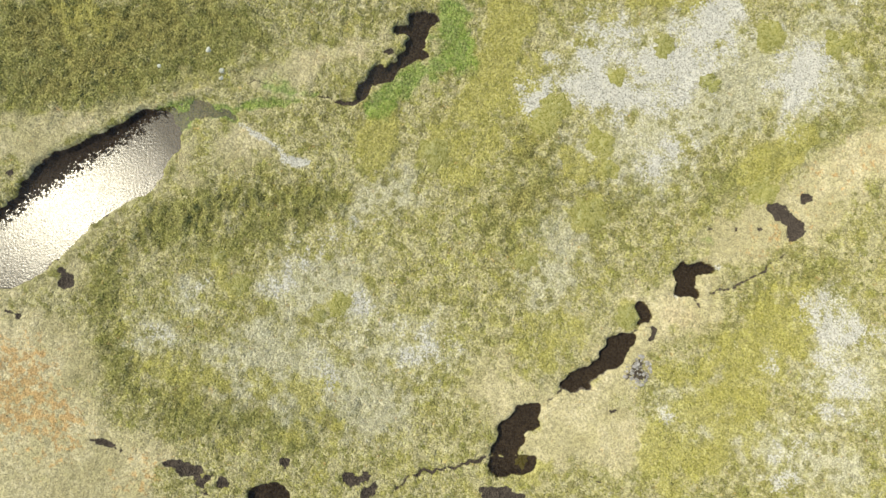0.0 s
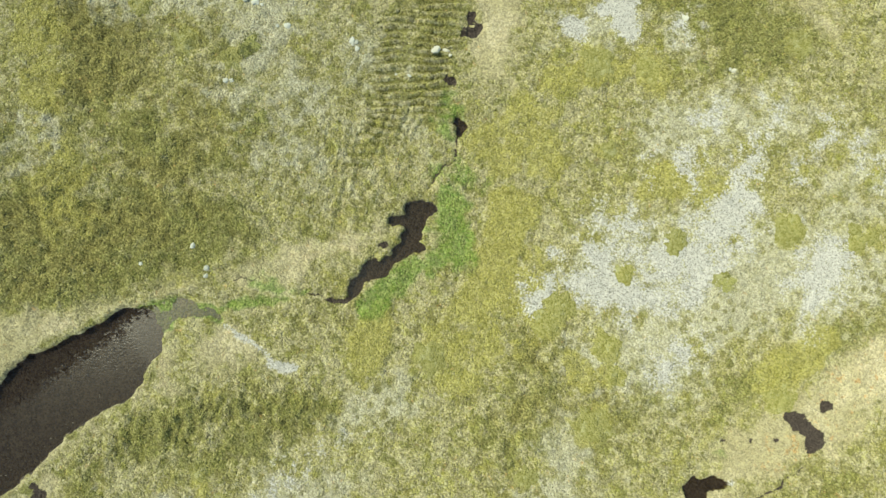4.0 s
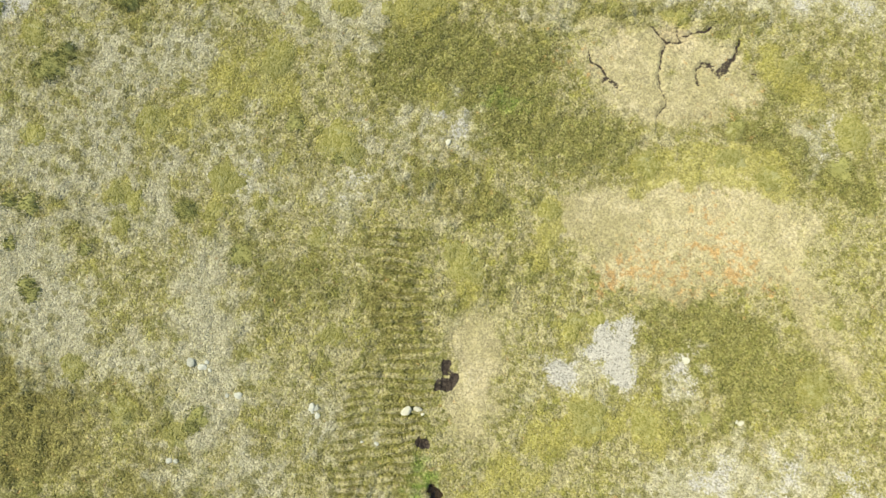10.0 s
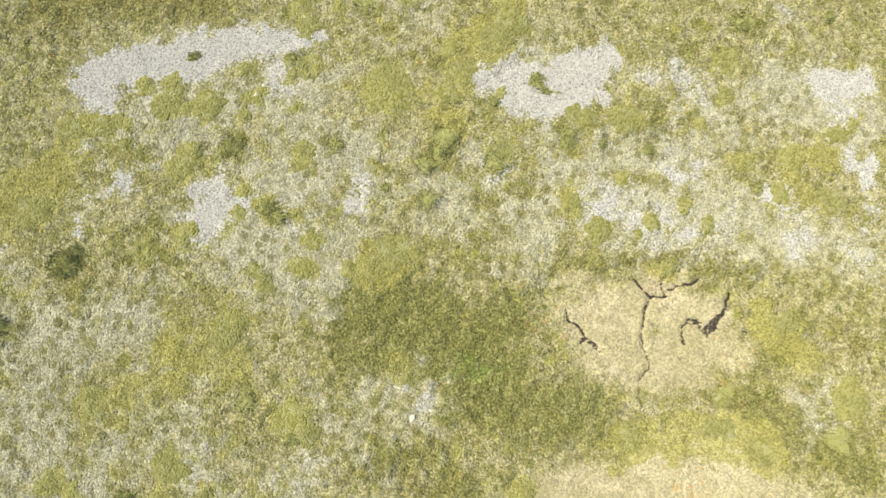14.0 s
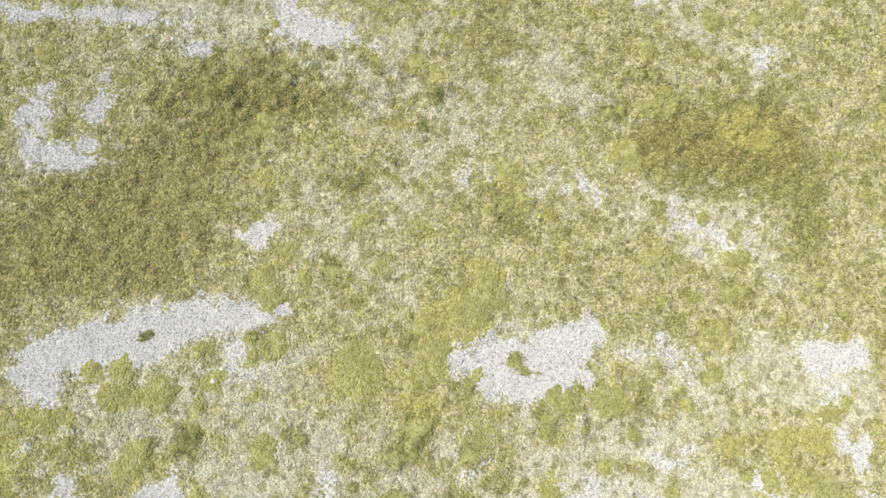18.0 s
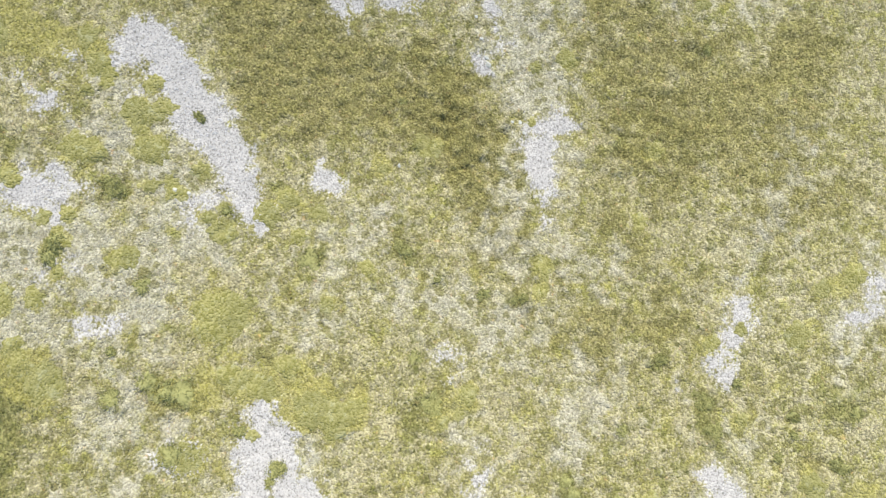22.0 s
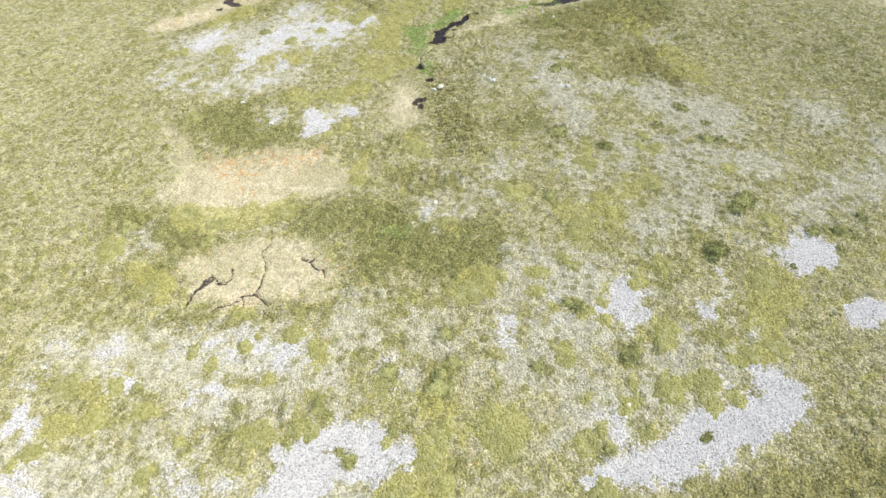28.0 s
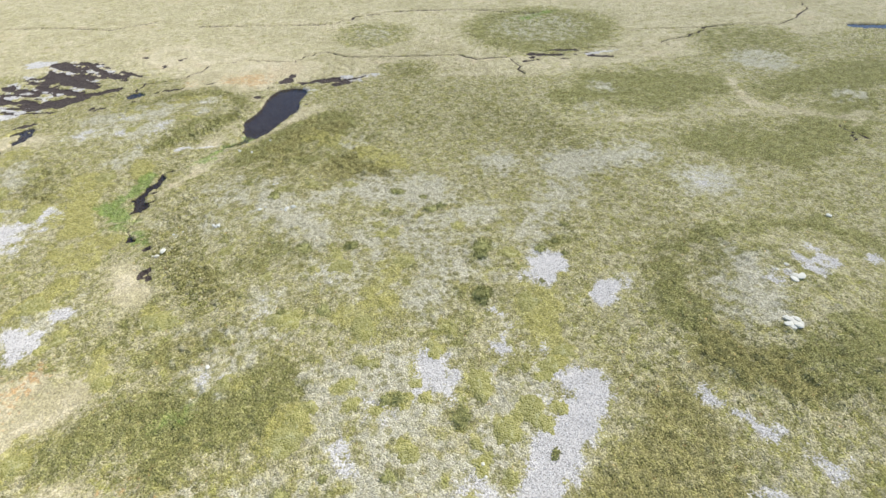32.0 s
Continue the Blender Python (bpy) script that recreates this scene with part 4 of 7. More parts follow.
sedge(0.9, (-10.1, 30.8, 1.17), (-9.4, 28.5, 1.16), (-8.2, 26.5, 1.15), (-7.7, 24.6, 1.00))
sedge(0.95, (-24.9, 17.9, 1.96), (-23.8, 14.3, 2.21))
sedge(0.9, (-19.7, 18.4, 0.98), (-16.7, 19.2, 0.84))
sedge(0.9, (-20.4, 12.7, 1.64), (-16.1, 12.8, 1.09))
sedge(0.6, (-14.5, 27.3, 1.45), (-11.9, 27.6, 1.16))
sedge(1, (-9.8, 54.2, 0.55))
sedge(1, (-27.9, 37.5, 0.68))
sedge(1, (-12.7, 40.5, 1.77), (-14.1, 39.5, 1.36))
sedge(1, (-8.2, 41.6, 1.64), (-8.0, 38.8, 1.76), (-5.5, 38.1, 1.61))
sedge(0.8, (-24.3, 31.8, 1.05))
sedge(0.8, (-11.7, 42.3, 1.37), (-13.0, 38.2, 1.35))
sedge(0.8, (-6.8, 43.6, 1.10), (-6.0, 44.5, 0.55))
sedge(1, (-5.3, 46.0, 0.39), (-3.4, 46.4, 0.33), (-1.4, 47.5, 0.45), (0.8, 48.3, 0.34), (3.0, 48.8, 0.34))
heath(0.6, (-35.4, 48.9, 2.28), (-30.1, 51.3, 2.01), (-26.7, 52.9, 1.73))
sedge(1, (-5.5, 63.9, 0.41))
sedge(1, (-4.5, 67.0, 2.40), (-2.0, 69.4, 2.43), (0.7, 67.7, 1.81))
sedge(0.8, (-13.8, 60.6, 1.02))
heath(0.7, (-32.6, 53.0, 2.52), (-28.7, 52.9, 2.24), (-32.7, 50.1, 1.65), (-29.4, 55.8, 1.71), (-27.9, 59.4, 1.74))
sedge(1, (-20.3, 86.5, 0.66), (-17.4, 84.7, 0.53), (-14.1, 82.5, 0.59), (-13.2, 80.9, 0.58))
sedge(1, (-24.7, 65.6, 0.57), (-21.9, 65.6, 0.70), (-20.6, 65.9, 0.62))
sedge(0.8, (-6.7, 67.0, 1.66), (-5.2, 68.9, 1.67), (-2.4, 69.7, 1.67))
heath(0.7, (-25.4, 70.9, 1.72), (-24.8, 73.9, 1.45))
sedge(1, (-28.0, 37.5, 0.72))
sedge(1, (-29.7, 33.0, 0.88))
sedge(1, (-33.7, 34.7, 0.56))
heath(1, (-28.6, 61.8, 1.63), (-25.8, 63.0, 1.57), (-23.4, 64.6, 0.83), (-21.3, 65.7, 0.75))
heath(0.8, (-41.7, 64.4, 2.03), (-44.3, 66.2, 1.72), (-38.9, 66.8, 1.63))
heath(0.7, (-28.7, 53.6, 2.46), (-28.9, 58.5, 2.41), (-32.9, 51.7, 2.27))
heath(0.6, (-28.1, 72.4, 2.53), (-27.2, 75.9, 2.19), (-33.3, 70.7, 1.81))
sedge(0.78, (-39.7, 42.5, 1.53), (-38.9, 45.9, 1.28), (-40.6, 49.2, 1.26), (-44.5, 50.6, 1.64), (-48.5, 49.3, 1.53))
sedge(0.8, (-49.8, 45.2, 1.01), (-48.6, 41.0, 1.04), (-44.0, 40.3, 1.42))
sedge(1, (-14.2, 40.9, 1.56), (-11.6, 41.4, 1.81), (-8.7, 39.4, 2.10), (-6.5, 39.7, 1.46))
sedge(1, (-29.1, 25.9, 0.46))
sedge(1, (-26.3, 26.9, 0.87), (-26.1, 26.1, 0.58))
sedge(1, (-20.9, 28.5, 0.64))
sedge(0.8, (-14.9, 25.9, 0.86), (-16.3, 26.3, 0.86))
sedge(0.8, (-17.5, 27.7, 1.45))
sedge(1, (11.9, 34.4, 0.29))
sedge(0.8, (-15.0, 15.7, 1.10), (-16.2, 19.4, 0.70))
sedge(1, (-3.4, 53.9, 0.57), (-3.5, 55.1, 0.40))
sedge(1, (-7.4, 52.1, 0.51))
sedge(1, (-10.4, 49.4, 0.71))
sedge(1, (-23.0, 45.5, 0.61))
sedge(0.8, (-13.2, 49.6, 0.99))
sedge(0.8, (-1.0, 61.0, 0.59))
sedge(0.8, (-24.9, 40.9, 0.60), (-25.2, 39.0, 0.60))
sedge(0.8, (-13.2, 48.9, 0.56))
heath(0.7, (-24.8, 44.2, 0.39))
sedge(0.8, (-17.5, 34.5, 0.67))
sedge(0.8, (2.3, 64.6, 1.20))
sedge(0.8, (-2.0, 59.0, 0.88), (-3.8, 57.9, 0.58))
sedge(0.8, (-19.6, 55.1, 0.73))
sedge(1, (-20.2, 59.5, 0.46), (-20.7, 59.9, 0.35))
sedge(1, (-26.7, 49.2, 0.27))
sedge(1, (-0.4, 61.3, 0.52))
sedge(1, (-3.3, 52.8, 0.33))
sedge(1, (3.5, 63.1, 0.41))
sedge(1, (-7.4, 51.6, 0.39))
sedge(1, (-18.1, 47.4, 0.54))
sedge(1, (-20.1, 43.3, 0.53))
sedge(1, (-11.5, 52.4, 0.33))
sedge(1, (-17.9, 65.5, 0.20))
sedge(1, (-18.0, 63.5, 0.25))
sedge(1, (-20.4, 59.5, 0.39))
sedge(1, (-15.2, 72.3, 0.34))
sedge(1, (-13.1, 74.2, 0.29))
sedge(1, (-12.0, 75.0, 0.34))
sedge(1, (-11.8, 70.4, 0.39))
sedge(1, (-12.5, 78.9, 0.26))
sedge(1, (-11.7, 78.8, 0.23))
sedge(1, (-10.4, 80.8, 0.35))
sedge(1, (-10.7, 78.0, 0.29))
sedge(1, (-12.0, 60.6, 0.60), (-13.5, 60.6, 0.49))
sedge(0.8, (-15.0, 60.4, 0.44))
sedge(1, (-5.5, 63.7, 0.38), (-5.4, 64.4, 0.25))
sedge(1, (-9.8, 54.3, 0.38), (-9.6, 53.7, 0.27))
sedge(0.8, (-9.4, 67.7, 0.45))
sedge(0.8, (-7.8, 70.4, 0.50))
sedge(0.8, (-22.8, 45.6, 0.66))
sedge(0.8, (-19.3, 43.1, 0.58))
sedge(1, (-19.8, 43.3, 0.46))
sedge(1, (-28.1, 59.4, 0.27))
sedge(1, (-18.2, 63.8, 0.31))
sedge(1, (-20.2, 59.8, 0.43))
sedge(1, (-18.0, 65.6, 0.23))
sedge(1, (-31.2, 75.2, 0.40))
sedge(1, (-26.5, 49.4, 0.27))
sedge(0.78, (-41.2, 39.8, 1.42), (-38.9, 43.7, 1.29), (-38.9, 46.8, 1.21), (-39.7, 49.9, 1.30), (-42.8, 52.1, 1.26), (-46.4, 52.3, 1.30))
sedge(0.9, (-46.3, 38.0, 1.08), (-51.2, 38.6, 0.97), (-55.7, 39.8, 0.98), (-57.1, 43.9, 1.04))
sedge(1, (-29.9, 32.8, 0.94))
sedge(1, (-27.7, 37.6, 0.77))
sedge(0.8, (-34.4, 33.9, 0.60), (-36.3, 34.0, 0.61))
sedge(0.8, (-26.3, 22.1, 0.60))
sedge(0.8, (-28.3, 24.0, 0.49))
sedge(0.8, (-37.2, 32.4, 0.41))
sedge(1, (-25.0, 65.1, 0.39), (-22.2, 65.4, 0.50), (-20.1, 66.0, 0.50))
sedge(0.9, (-26.7, 71.0, 1.14), (-25.3, 70.3, 0.85))
sedge(1, (-17.9, 65.2, 0.25))
sedge(1, (-18.2, 63.6, 0.22))
sedge(1, (-18.8, 61.4, 0.22))
sedge(1, (-15.2, 72.2, 0.28))
sedge(1, (-13.4, 74.4, 0.34))
sedge(1, (-12.8, 81.9, 0.40))
sedge(1, (-8.9, 68.0, 0.44))
sedge(1, (-8.5, 70.2, 0.44))
heath(0.7, (-42.3, 64.6, 1.87), (-43.2, 62.6, 1.21))
heath(0.6, (-27.3, 70.5, 1.69), (-25.7, 73.7, 1.90))
heath(1, (-24.4, 65.0, 0.39), (-22.9, 65.5, 0.49), (-20.7, 65.6, 0.58))
heath(0.8, (-39.5, 47.2, 2.12), (-41.5, 51.7, 1.24))
heath(0.7, (-27.9, 37.4, 0.78))
heath(0.7, (-29.1, 61.3, 1.68), (-26.1, 63.9, 1.69), (-23.9, 65.0, 0.99))
sedge(1, (-23.8, 65.6, 0.40), (-21.6, 65.7, 0.51), (-20.7, 66.0, 0.40))
heath(0.6, (-13.4, 61.2, 0.69), (-12.2, 61.0, 0.69))
heath(0.6, (-7.6, 69.6, 1.41), (-6.1, 68.0, 1.68))
rubble(1, (12.4, -0.1, 0.43), (12.8, 0.5, 0.49), (12.8, -0.4, 0.30))
rust(1, (-17.3, -12.0, 2.32), (-15.0, -12.4, 1.74), (-18.0, -10.4, 1.46))
rust(0.7, (-9.9, -13.5, 1.16))
rust(0.6, (21.8, 16.0, 1.29), (19.4, 13.4, 0.96))
rust(0.6, (18.2, 10.6, 0.95), (17.1, 8.8, 0.63))
rust(1, (4.5, 36.0, 1.19), (6.0, 35.2, 1.03))
rust(1, (3.5, 34.2, 0.88), (1.0, 33.4, 0.82), (0.1, 32.4, 0.64))
rust(0.8, (3.6, 37.9, 0.66))
rust(0.8, (8.2, 35.1, 0.47))
rust(0.7, (3.5, 42.5, 0.55))
rust(0.7, (-4.5, 43.6, 0.39))
hummocks(1, (-15.1, -2.7, 1.20), (-11.3, 1.3, 1.22), (-5.5, 3.1, 0.92))
hummocks(1, (-28.9, 60.1, 2.40), (-25.2, 62.3, 1.70))
ridges(1, (-10.7, 30.6, 0.72), (-9.8, 29.1, 0.90), (-8.8, 27.5, 0.89), (-7.9, 25.9, 0.83), (-7.4, 24.1, 0.94), (-7.1, 22.1, 0.99), (-6.7, 20.6, 0.87))
ridges(0.7, (-9.6, 23.9, 0.70), (-9.2, 21.2, 0.97), (-8.4, 18.5, 0.97), (-9.2, 15.7, 0.84))
heath(0.85, (-10.8, 30.9, 0.88), (-9.6, 28.5, 1.01), (-8.5, 26.7, 1.01))
heath(1, (-27.9, 60.2, 1.69), (-25.8, 62.3, 1.40), (-22.8, 63.5, 1.12), (-20.8, 63.9, 1.12))
heath(0.6, (-32.1, 70.3, 2.68), (-29.2, 75.0, 3.66), (-24.9, 78.3, 2.89))
heath(0.6, (-32.6, 52.2, 2.18), (-27.6, 54.2, 1.63))
heath(0.5, (-3.2, 69.0, 1.96), (-0.2, 68.4, 1.67))
scarp(1, (4.5, -1.2, 0.09), (7.3, 0.1, 0.09), (9.9, 1.2, 0.09))
scarp(1, (-24.2, 1.1, 0.12), (-21.6, 2.7, 0.12), (-18.8, 3.6, 0.12), (-16.9, 5.4, 0.12), (-15.4, 6.4, 0.12), (-12.2, 7.7, 0.12), (-11.6, 8.4, 0.09), (-10.3, 8.6, 0.09))
scarp(1, (-0.5, -6.7, 0.09), (1.4, -5.0, 0.09), (3.1, -3.6, 0.09))
scarp(1, (13.3, 10.1, 0.13), (14.6, 12.3, 0.13), (17.4, 14.4, 0.13), (20.2, 16.5, 0.13))
scarp(1, (-12.4, 2.5, 0.09), (-10.8, 3.3, 0.09), (-8.6, 4.2, 0.09))
scarp(1, (11.5, 3.3, 0.06), (12.8, 4.2, 0.06), (14.6, 4.7, 0.06))
scarp(1, (0.4, 24.2, 0.09), (2.5, 25.0, 0.09), (5.6, 26.7, 0.09), (8.3, 27.7, 0.09))
scarp(1, (-11.9, 30.5, 0.12), (-12.0, 31.1, 0.12), (-10.9, 31.6, 0.09))
scarp(1, (-8.3, 28.9, 0.09), (-7.7, 27.6, 0.09), (-7.8, 26.6, 0.09))
scarp(1, (-7.8, 42.9, 0.08), (-5.9, 44.2, 0.08), (-5.7, 45.7, 0.08), (-3.6, 46.1, 0.08), (-1.4, 47.5, 0.08), (0.9, 47.8, 0.08))
scarp(1, (2.7, 48.7, 0.08), (4.0, 48.3, 0.08), (7.0, 49.3, 0.08), (10.4, 49.6, 0.08))
scarp(1, (-8.7, 31.4, 0.15), (-7.6, 32.6, 0.15), (-4.4, 35.2, 0.14))
scarp(1, (-29.1, 63.7, 0.11), (-27.4, 64.4, 0.11), (-25.0, 65.2, 0.11), (-22.2, 65.2, 0.11), (-20.2, 65.4, 0.11))
strands(1, (-15.1, -2.7, 1.20), (-11.3, 1.3, 1.22), (-5.5, 3.1, 0.92))
strands(1, (15.3, 4.8, 1.55), (19.4, 7.6, 1.57), (21.8, 10.9, 1.27))
strands(1, (-14.6, -6.7, 0.89), (-11.8, -9.7, 0.88), (-8.9, -9.9, 0.73))
strands(1, (-10.1, 15.8, 1.83), (-8.1, 17.5, 1.85), (-8.6, 13.7, 1.21))
# moss, lichen and dark turf about the pond
shingle(1, (-12.2, 5.3, 0.15), (-11.3, 5.2, 0.12), (-10.6, 5.1, 0.18), (-9.8, 4.8, 0.12), (-9.2, 4.4, 0.15), (-8.4, 4.4, 0.24), (-7.9, 4.7, 0.12))
shingle(1, (-13.3, 6.4, 0.15), (-13.1, 6.7, 0.12))
lush(0.9, (-5.2, 10.0, 0.38), (-3.6, 12.2, 0.45), (-2.7, 13.5, 0.58), (-2.7, 15.8, 0.65))
moss(1, (8.4, -6.4, 0.39))
moss(0.9, (9.2, -6.4, 0.36), (9.9, -6.3, 0.24))
lush(0.9, (14.5, 7.7, 0.29))
moss(1, (8.5, 18.1, 0.62))
moss(0.9, (6.5, 15.3, 0.32), (7.2, 14.8, 0.42), (7.9, 14.9, 0.29))
moss(0.9, (6.9, 11.3, 0.90))
moss(0.8, (7.8, 10.1, 0.64))
moss(0.7, (3.9, 12.5, 0.89))
moss(0.7, (14.2, 20.9, 0.81))
moss(1, (18.5, 22.0, 0.52))
sedge(0.8, (11.8, 16.8, 0.66))
heath(0.7, (14.5, 17.5, 0.67), (15.1, 16.3, 0.46))
moss(1, (-3.3, -1.8, 0.39))
moss(1, (-4.2, -2.9, 0.38))
moss(0.8, (-8.8, -2.8, 0.65))
moss(0.8, (-10.5, -1.7, 0.53))
moss(0.8, (16.5, 12.0, 0.92))
straw(0.9, (5.4, -1.9, 0.66), (6.3, -5.3, 0.42))
straw(0.8, (8.1, 0.3, 0.43), (10.5, 1.5, 0.63))
straw(0.9, (-11.7, 4.5, 0.85), (-12.7, 3.1, 0.36))
straw(0.8, (-22.8, 0.0, 0.89), (-21.4, 2.6, 0.75), (-18.7, 3.2, 0.36))
heath(0.8, (-24.5, 6.1, 1.52), (-21.6, 7.9, 1.55), (-17.9, 8.6, 1.24), (-22.8, 3.7, 0.90))
heath(0.6, (4.0, 9.7, 1.27), (7.4, 8.6, 1.28), (3.2, 6.3, 1.25))
sedge(0.9, (-14.8, -6.7, 0.47), (-14.0, -8.3, 0.64), (-12.6, -9.5, 0.69), (-9.9, -9.5, 0.63), (-7.1, -8.9, 0.75), (-4.8, -8.5, 0.46))
sedge(0.9, (-3.7, -8.0, 0.70), (-1.9, -7.1, 0.99), (-0.1, -6.1, 0.65))
sedge(0.9, (8.7, 10.8, 0.45), (10.7, 11.7, 0.52))
sedge(0.9, (18.1, 16.6, 0.94), (20.1, 17.2, 0.74), (21.5, 18.3, 0.68))
gravel(0.9, (5.0, 17.6, 0.84), (6.7, 16.8, 0.84))
gravel(0.9, (7.6, 15.9, 1.10))
gravel(0.9, (10.1, 18.8, 0.65), (11.5, 20.9, 1.19), (11.2, 17.6, 0.52))
gravel(0.9, (16.2, 18.2, 0.87), (18.0, 18.2, 0.67))
gravel(0.9, (-12.2, -6.7, 0.41))
gravel(0.9, (-6.9, -2.3, 0.53))
gravel(0.9, (-2.6, -2.6, 0.33), (-2.3, -1.7, 0.24))
gravel(0.9, (1.2, -2.7, 0.60), (2.2, -1.8, 0.30))
gravel(0.8, (-3.1, -5.0, 0.23), (-2.6, -5.8, 0.23))
gravel(0.8, (-10.8, -4.0, 0.35), (-10.3, -3.2, 0.24))
gravel(0.9, (21.5, 6.4, 0.64), (24.0, 6.0, 0.96))
gravel(0.9, (23.4, 1.9, 0.69), (24.4, 1.7, 0.38))
gravel(0.9, (19.6, 2.8, 0.35))
gravel(0.8, (14.9, -1.4, 0.56))
gravel(0.8, (22.0, -1.1, 0.62), (22.0, -3.0, 0.74))
gravel(0.7, (-6.3, 0.2, 0.60), (-3.5, 2.9, 0.43))
# the slope above the stream
heath(0.85, (-26.3, 18.6, 1.81), (-22.8, 16.8, 2.40), (-24.8, 13.9, 1.78))
heath(0.8, (-17.6, 16.5, 1.00), (-17.2, 11.6, 1.28), (-20.2, 11.4, 0.87))
heath(0.9, (-22.7, 8.4, 1.36))
hummocks(0.8, (-22.7, 8.4, 1.25))
moss(1, (-11.6, 25.3, 0.49))
moss(0.9, (3.5, 21.4, 0.37))
moss(1, (4.2, 26.9, 0.82), (3.9, 25.9, 0.53))
moss(0.85, (0.8, 25.7, 0.77), (2.2, 26.2, 0.59))
moss(0.8, (-0.7, 30.0, 0.55))
moss(0.9, (6.8, 20.8, 1.19))
moss(0.9, (8.5, 17.6, 0.51))
moss(0.8, (13.8, 20.5, 0.58))
moss(0.8, (17.5, 22.0, 0.47))
moss(0.8, (11.5, 16.9, 0.51))
moss(0.8, (-20.6, 28.5, 0.59))
moss(0.8, (-24.2, 28.2, 0.66))
moss(0.8, (-23.4, 26.7, 0.42))
moss(0.7, (-19.7, 18.5, 0.82))
moss(0.8, (-7.5, 31.1, 0.73))
moss(0.7, (-3.9, 34.9, 0.56))
sedge(0.8, (-21.0, 28.7, 0.47))
sedge(0.8, (-16.4, 19.1, 0.45))
sedge(0.8, (-14.4, 16.2, 0.50))
sedge(0.7, (-26.7, 22.4, 0.60))
sedge(0.9, (8.4, 31.1, 1.36), (7.9, 28.6, 0.89))
sedge(0.9, (2.0, 32.6, 0.37), (4.4, 33.1, 0.67), (6.4, 32.7, 0.85))
sedge(0.9, (-6.1, 28.9, 0.30), (-4.4, 30.7, 0.37), (-2.7, 31.3, 0.24))
straw(1, (-5.3, 27.6, 0.78), (-4.4, 25.6, 0.72), (-3.8, 23.0, 0.71))
straw(1, (-1.7, 35.1, 0.94), (1.9, 36.1, 1.87), (5.5, 37.2, 1.86), (9.6, 36.2, 0.74))
rust(1, (4.8, 36.0, 0.74), (6.2, 35.7, 0.49))
rust(0.9, (0.7, 32.6, 0.68), (3.6, 33.7, 0.43))
rust(0.9, (8.3, 35.1, 0.37))
gravel(1, (1.8, 30.3, 0.66), (1.7, 28.6, 0.66), (2.3, 27.8, 0.41))
gravel(0.9, (-0.6, 27.4, 0.36))
gravel(0.9, (5.8, 29.3, 0.30), (4.9, 29.8, 0.24))
gravel(0.95, (4.6, 16.1, 1.10), (6.1, 17.8, 0.95), (7.9, 17.0, 1.47))
gravel(0.95, (9.8, 17.4, 1.62), (10.9, 21.4, 1.27), (11.2, 19.7, 1.49))
gravel(0.95, (11.0, 23.0, 0.60), (11.5, 26.5, 0.54))
gravel(0.95, (7.7, 22.2, 0.52))
gravel(0.95, (7.8, 24.8, 0.45))
gravel(0.95, (16.6, 19.9, 1.52), (15.4, 18.0, 1.13))
gravel(0.9, (13.4, 24.1, 0.53), (14.7, 27.4, 0.48))
gravel(0.9, (16.1, 26.1, 0.54))
gravel(0.95, (4.1, 14.1, 0.95), (6.7, 14.5, 1.32))
# from the plateau to the gravel banks
moss(0.9, (-24.7, 47.6, 0.54))
moss(0.9, (-26.4, 46.8, 0.42))
moss(0.9, (-19.2, 37.6, 0.59))
moss(0.9, (-13.7, 43.1, 0.84))
moss(0.8, (-15.1, 41.9, 0.55))
moss(1, (-6.1, 49.1, 0.35))
moss(0.9, (-4.4, 48.2, 0.53))
moss(0.9, (-5.0, 54.2, 0.54))
moss(0.7, (-24.0, 32.1, 0.88))
moss(1, (0.4, 38.8, 0.51))
moss(1, (6.6, 40.7, 0.68))
moss(0.9, (4.6, 41.0, 0.57))
moss(0.8, (-3.7, 35.0, 0.56))
moss(0.8, (10.2, 44.3, 0.86))
moss(0.8, (-17.5, 30.0, 0.36))
moss(0.8, (-23.3, 27.8, 0.41))
moss(0.8, (-1.2, 47.4, 0.29))
sedge(1, (-27.5, 37.7, 0.63))
sedge(0.9, (-29.4, 33.5, 0.53))
sedge(1, (-8.4, 39.8, 1.29), (-10.5, 40.8, 0.95), (-13.1, 41.4, 0.78))
sedge(1, (-6.3, 39.1, 0.90), (-2.9, 39.5, 0.74))
sedge(0.9, (5.3, 44.3, 0.86), (6.9, 46.7, 0.75))
sedge(0.9, (4.2, 42.8, 0.52))
sedge(0.8, (10.0, 42.4, 0.86))
heath(0.9, (-4.1, 46.6, 0.35), (-2.1, 47.2, 0.41), (-0.3, 48.4, 0.41), (2.6, 49.0, 0.29))
heath(0.8, (-24.0, 32.2, 0.67))
heath(0.8, (-21.4, 36.8, 0.74))
heath(0.7, (-26.4, 27.1, 0.63))
straw(1, (-3.1, 44.5, 1.17), (-1.1, 43.4, 1.16), (0.6, 45.6, 1.29), (2.6, 44.2, 1.16))
straw(1, (-1.6, 36.7, 1.41), (1.8, 38.0, 1.41), (5.9, 38.3, 1.97), (8.4, 37.5, 1.40))
straw(1, (2.8, 34.1, 1.94), (-0.5, 33.5, 1.11))
rust(1, (4.5, 37.4, 0.67), (5.9, 36.3, 0.61))
rust(0.9, (4.3, 34.6, 0.55))
rust(0.8, (0.8, 34.8, 0.61))
rust(0.7, (3.4, 45.1, 0.58))
rust(0.7, (-5.7, 43.2, 0.40))
gravel(1, (-22.4, 42.8, 0.55), (-21.9, 41.5, 0.38))
gravel(1, (-21.4, 42.4, 0.33))
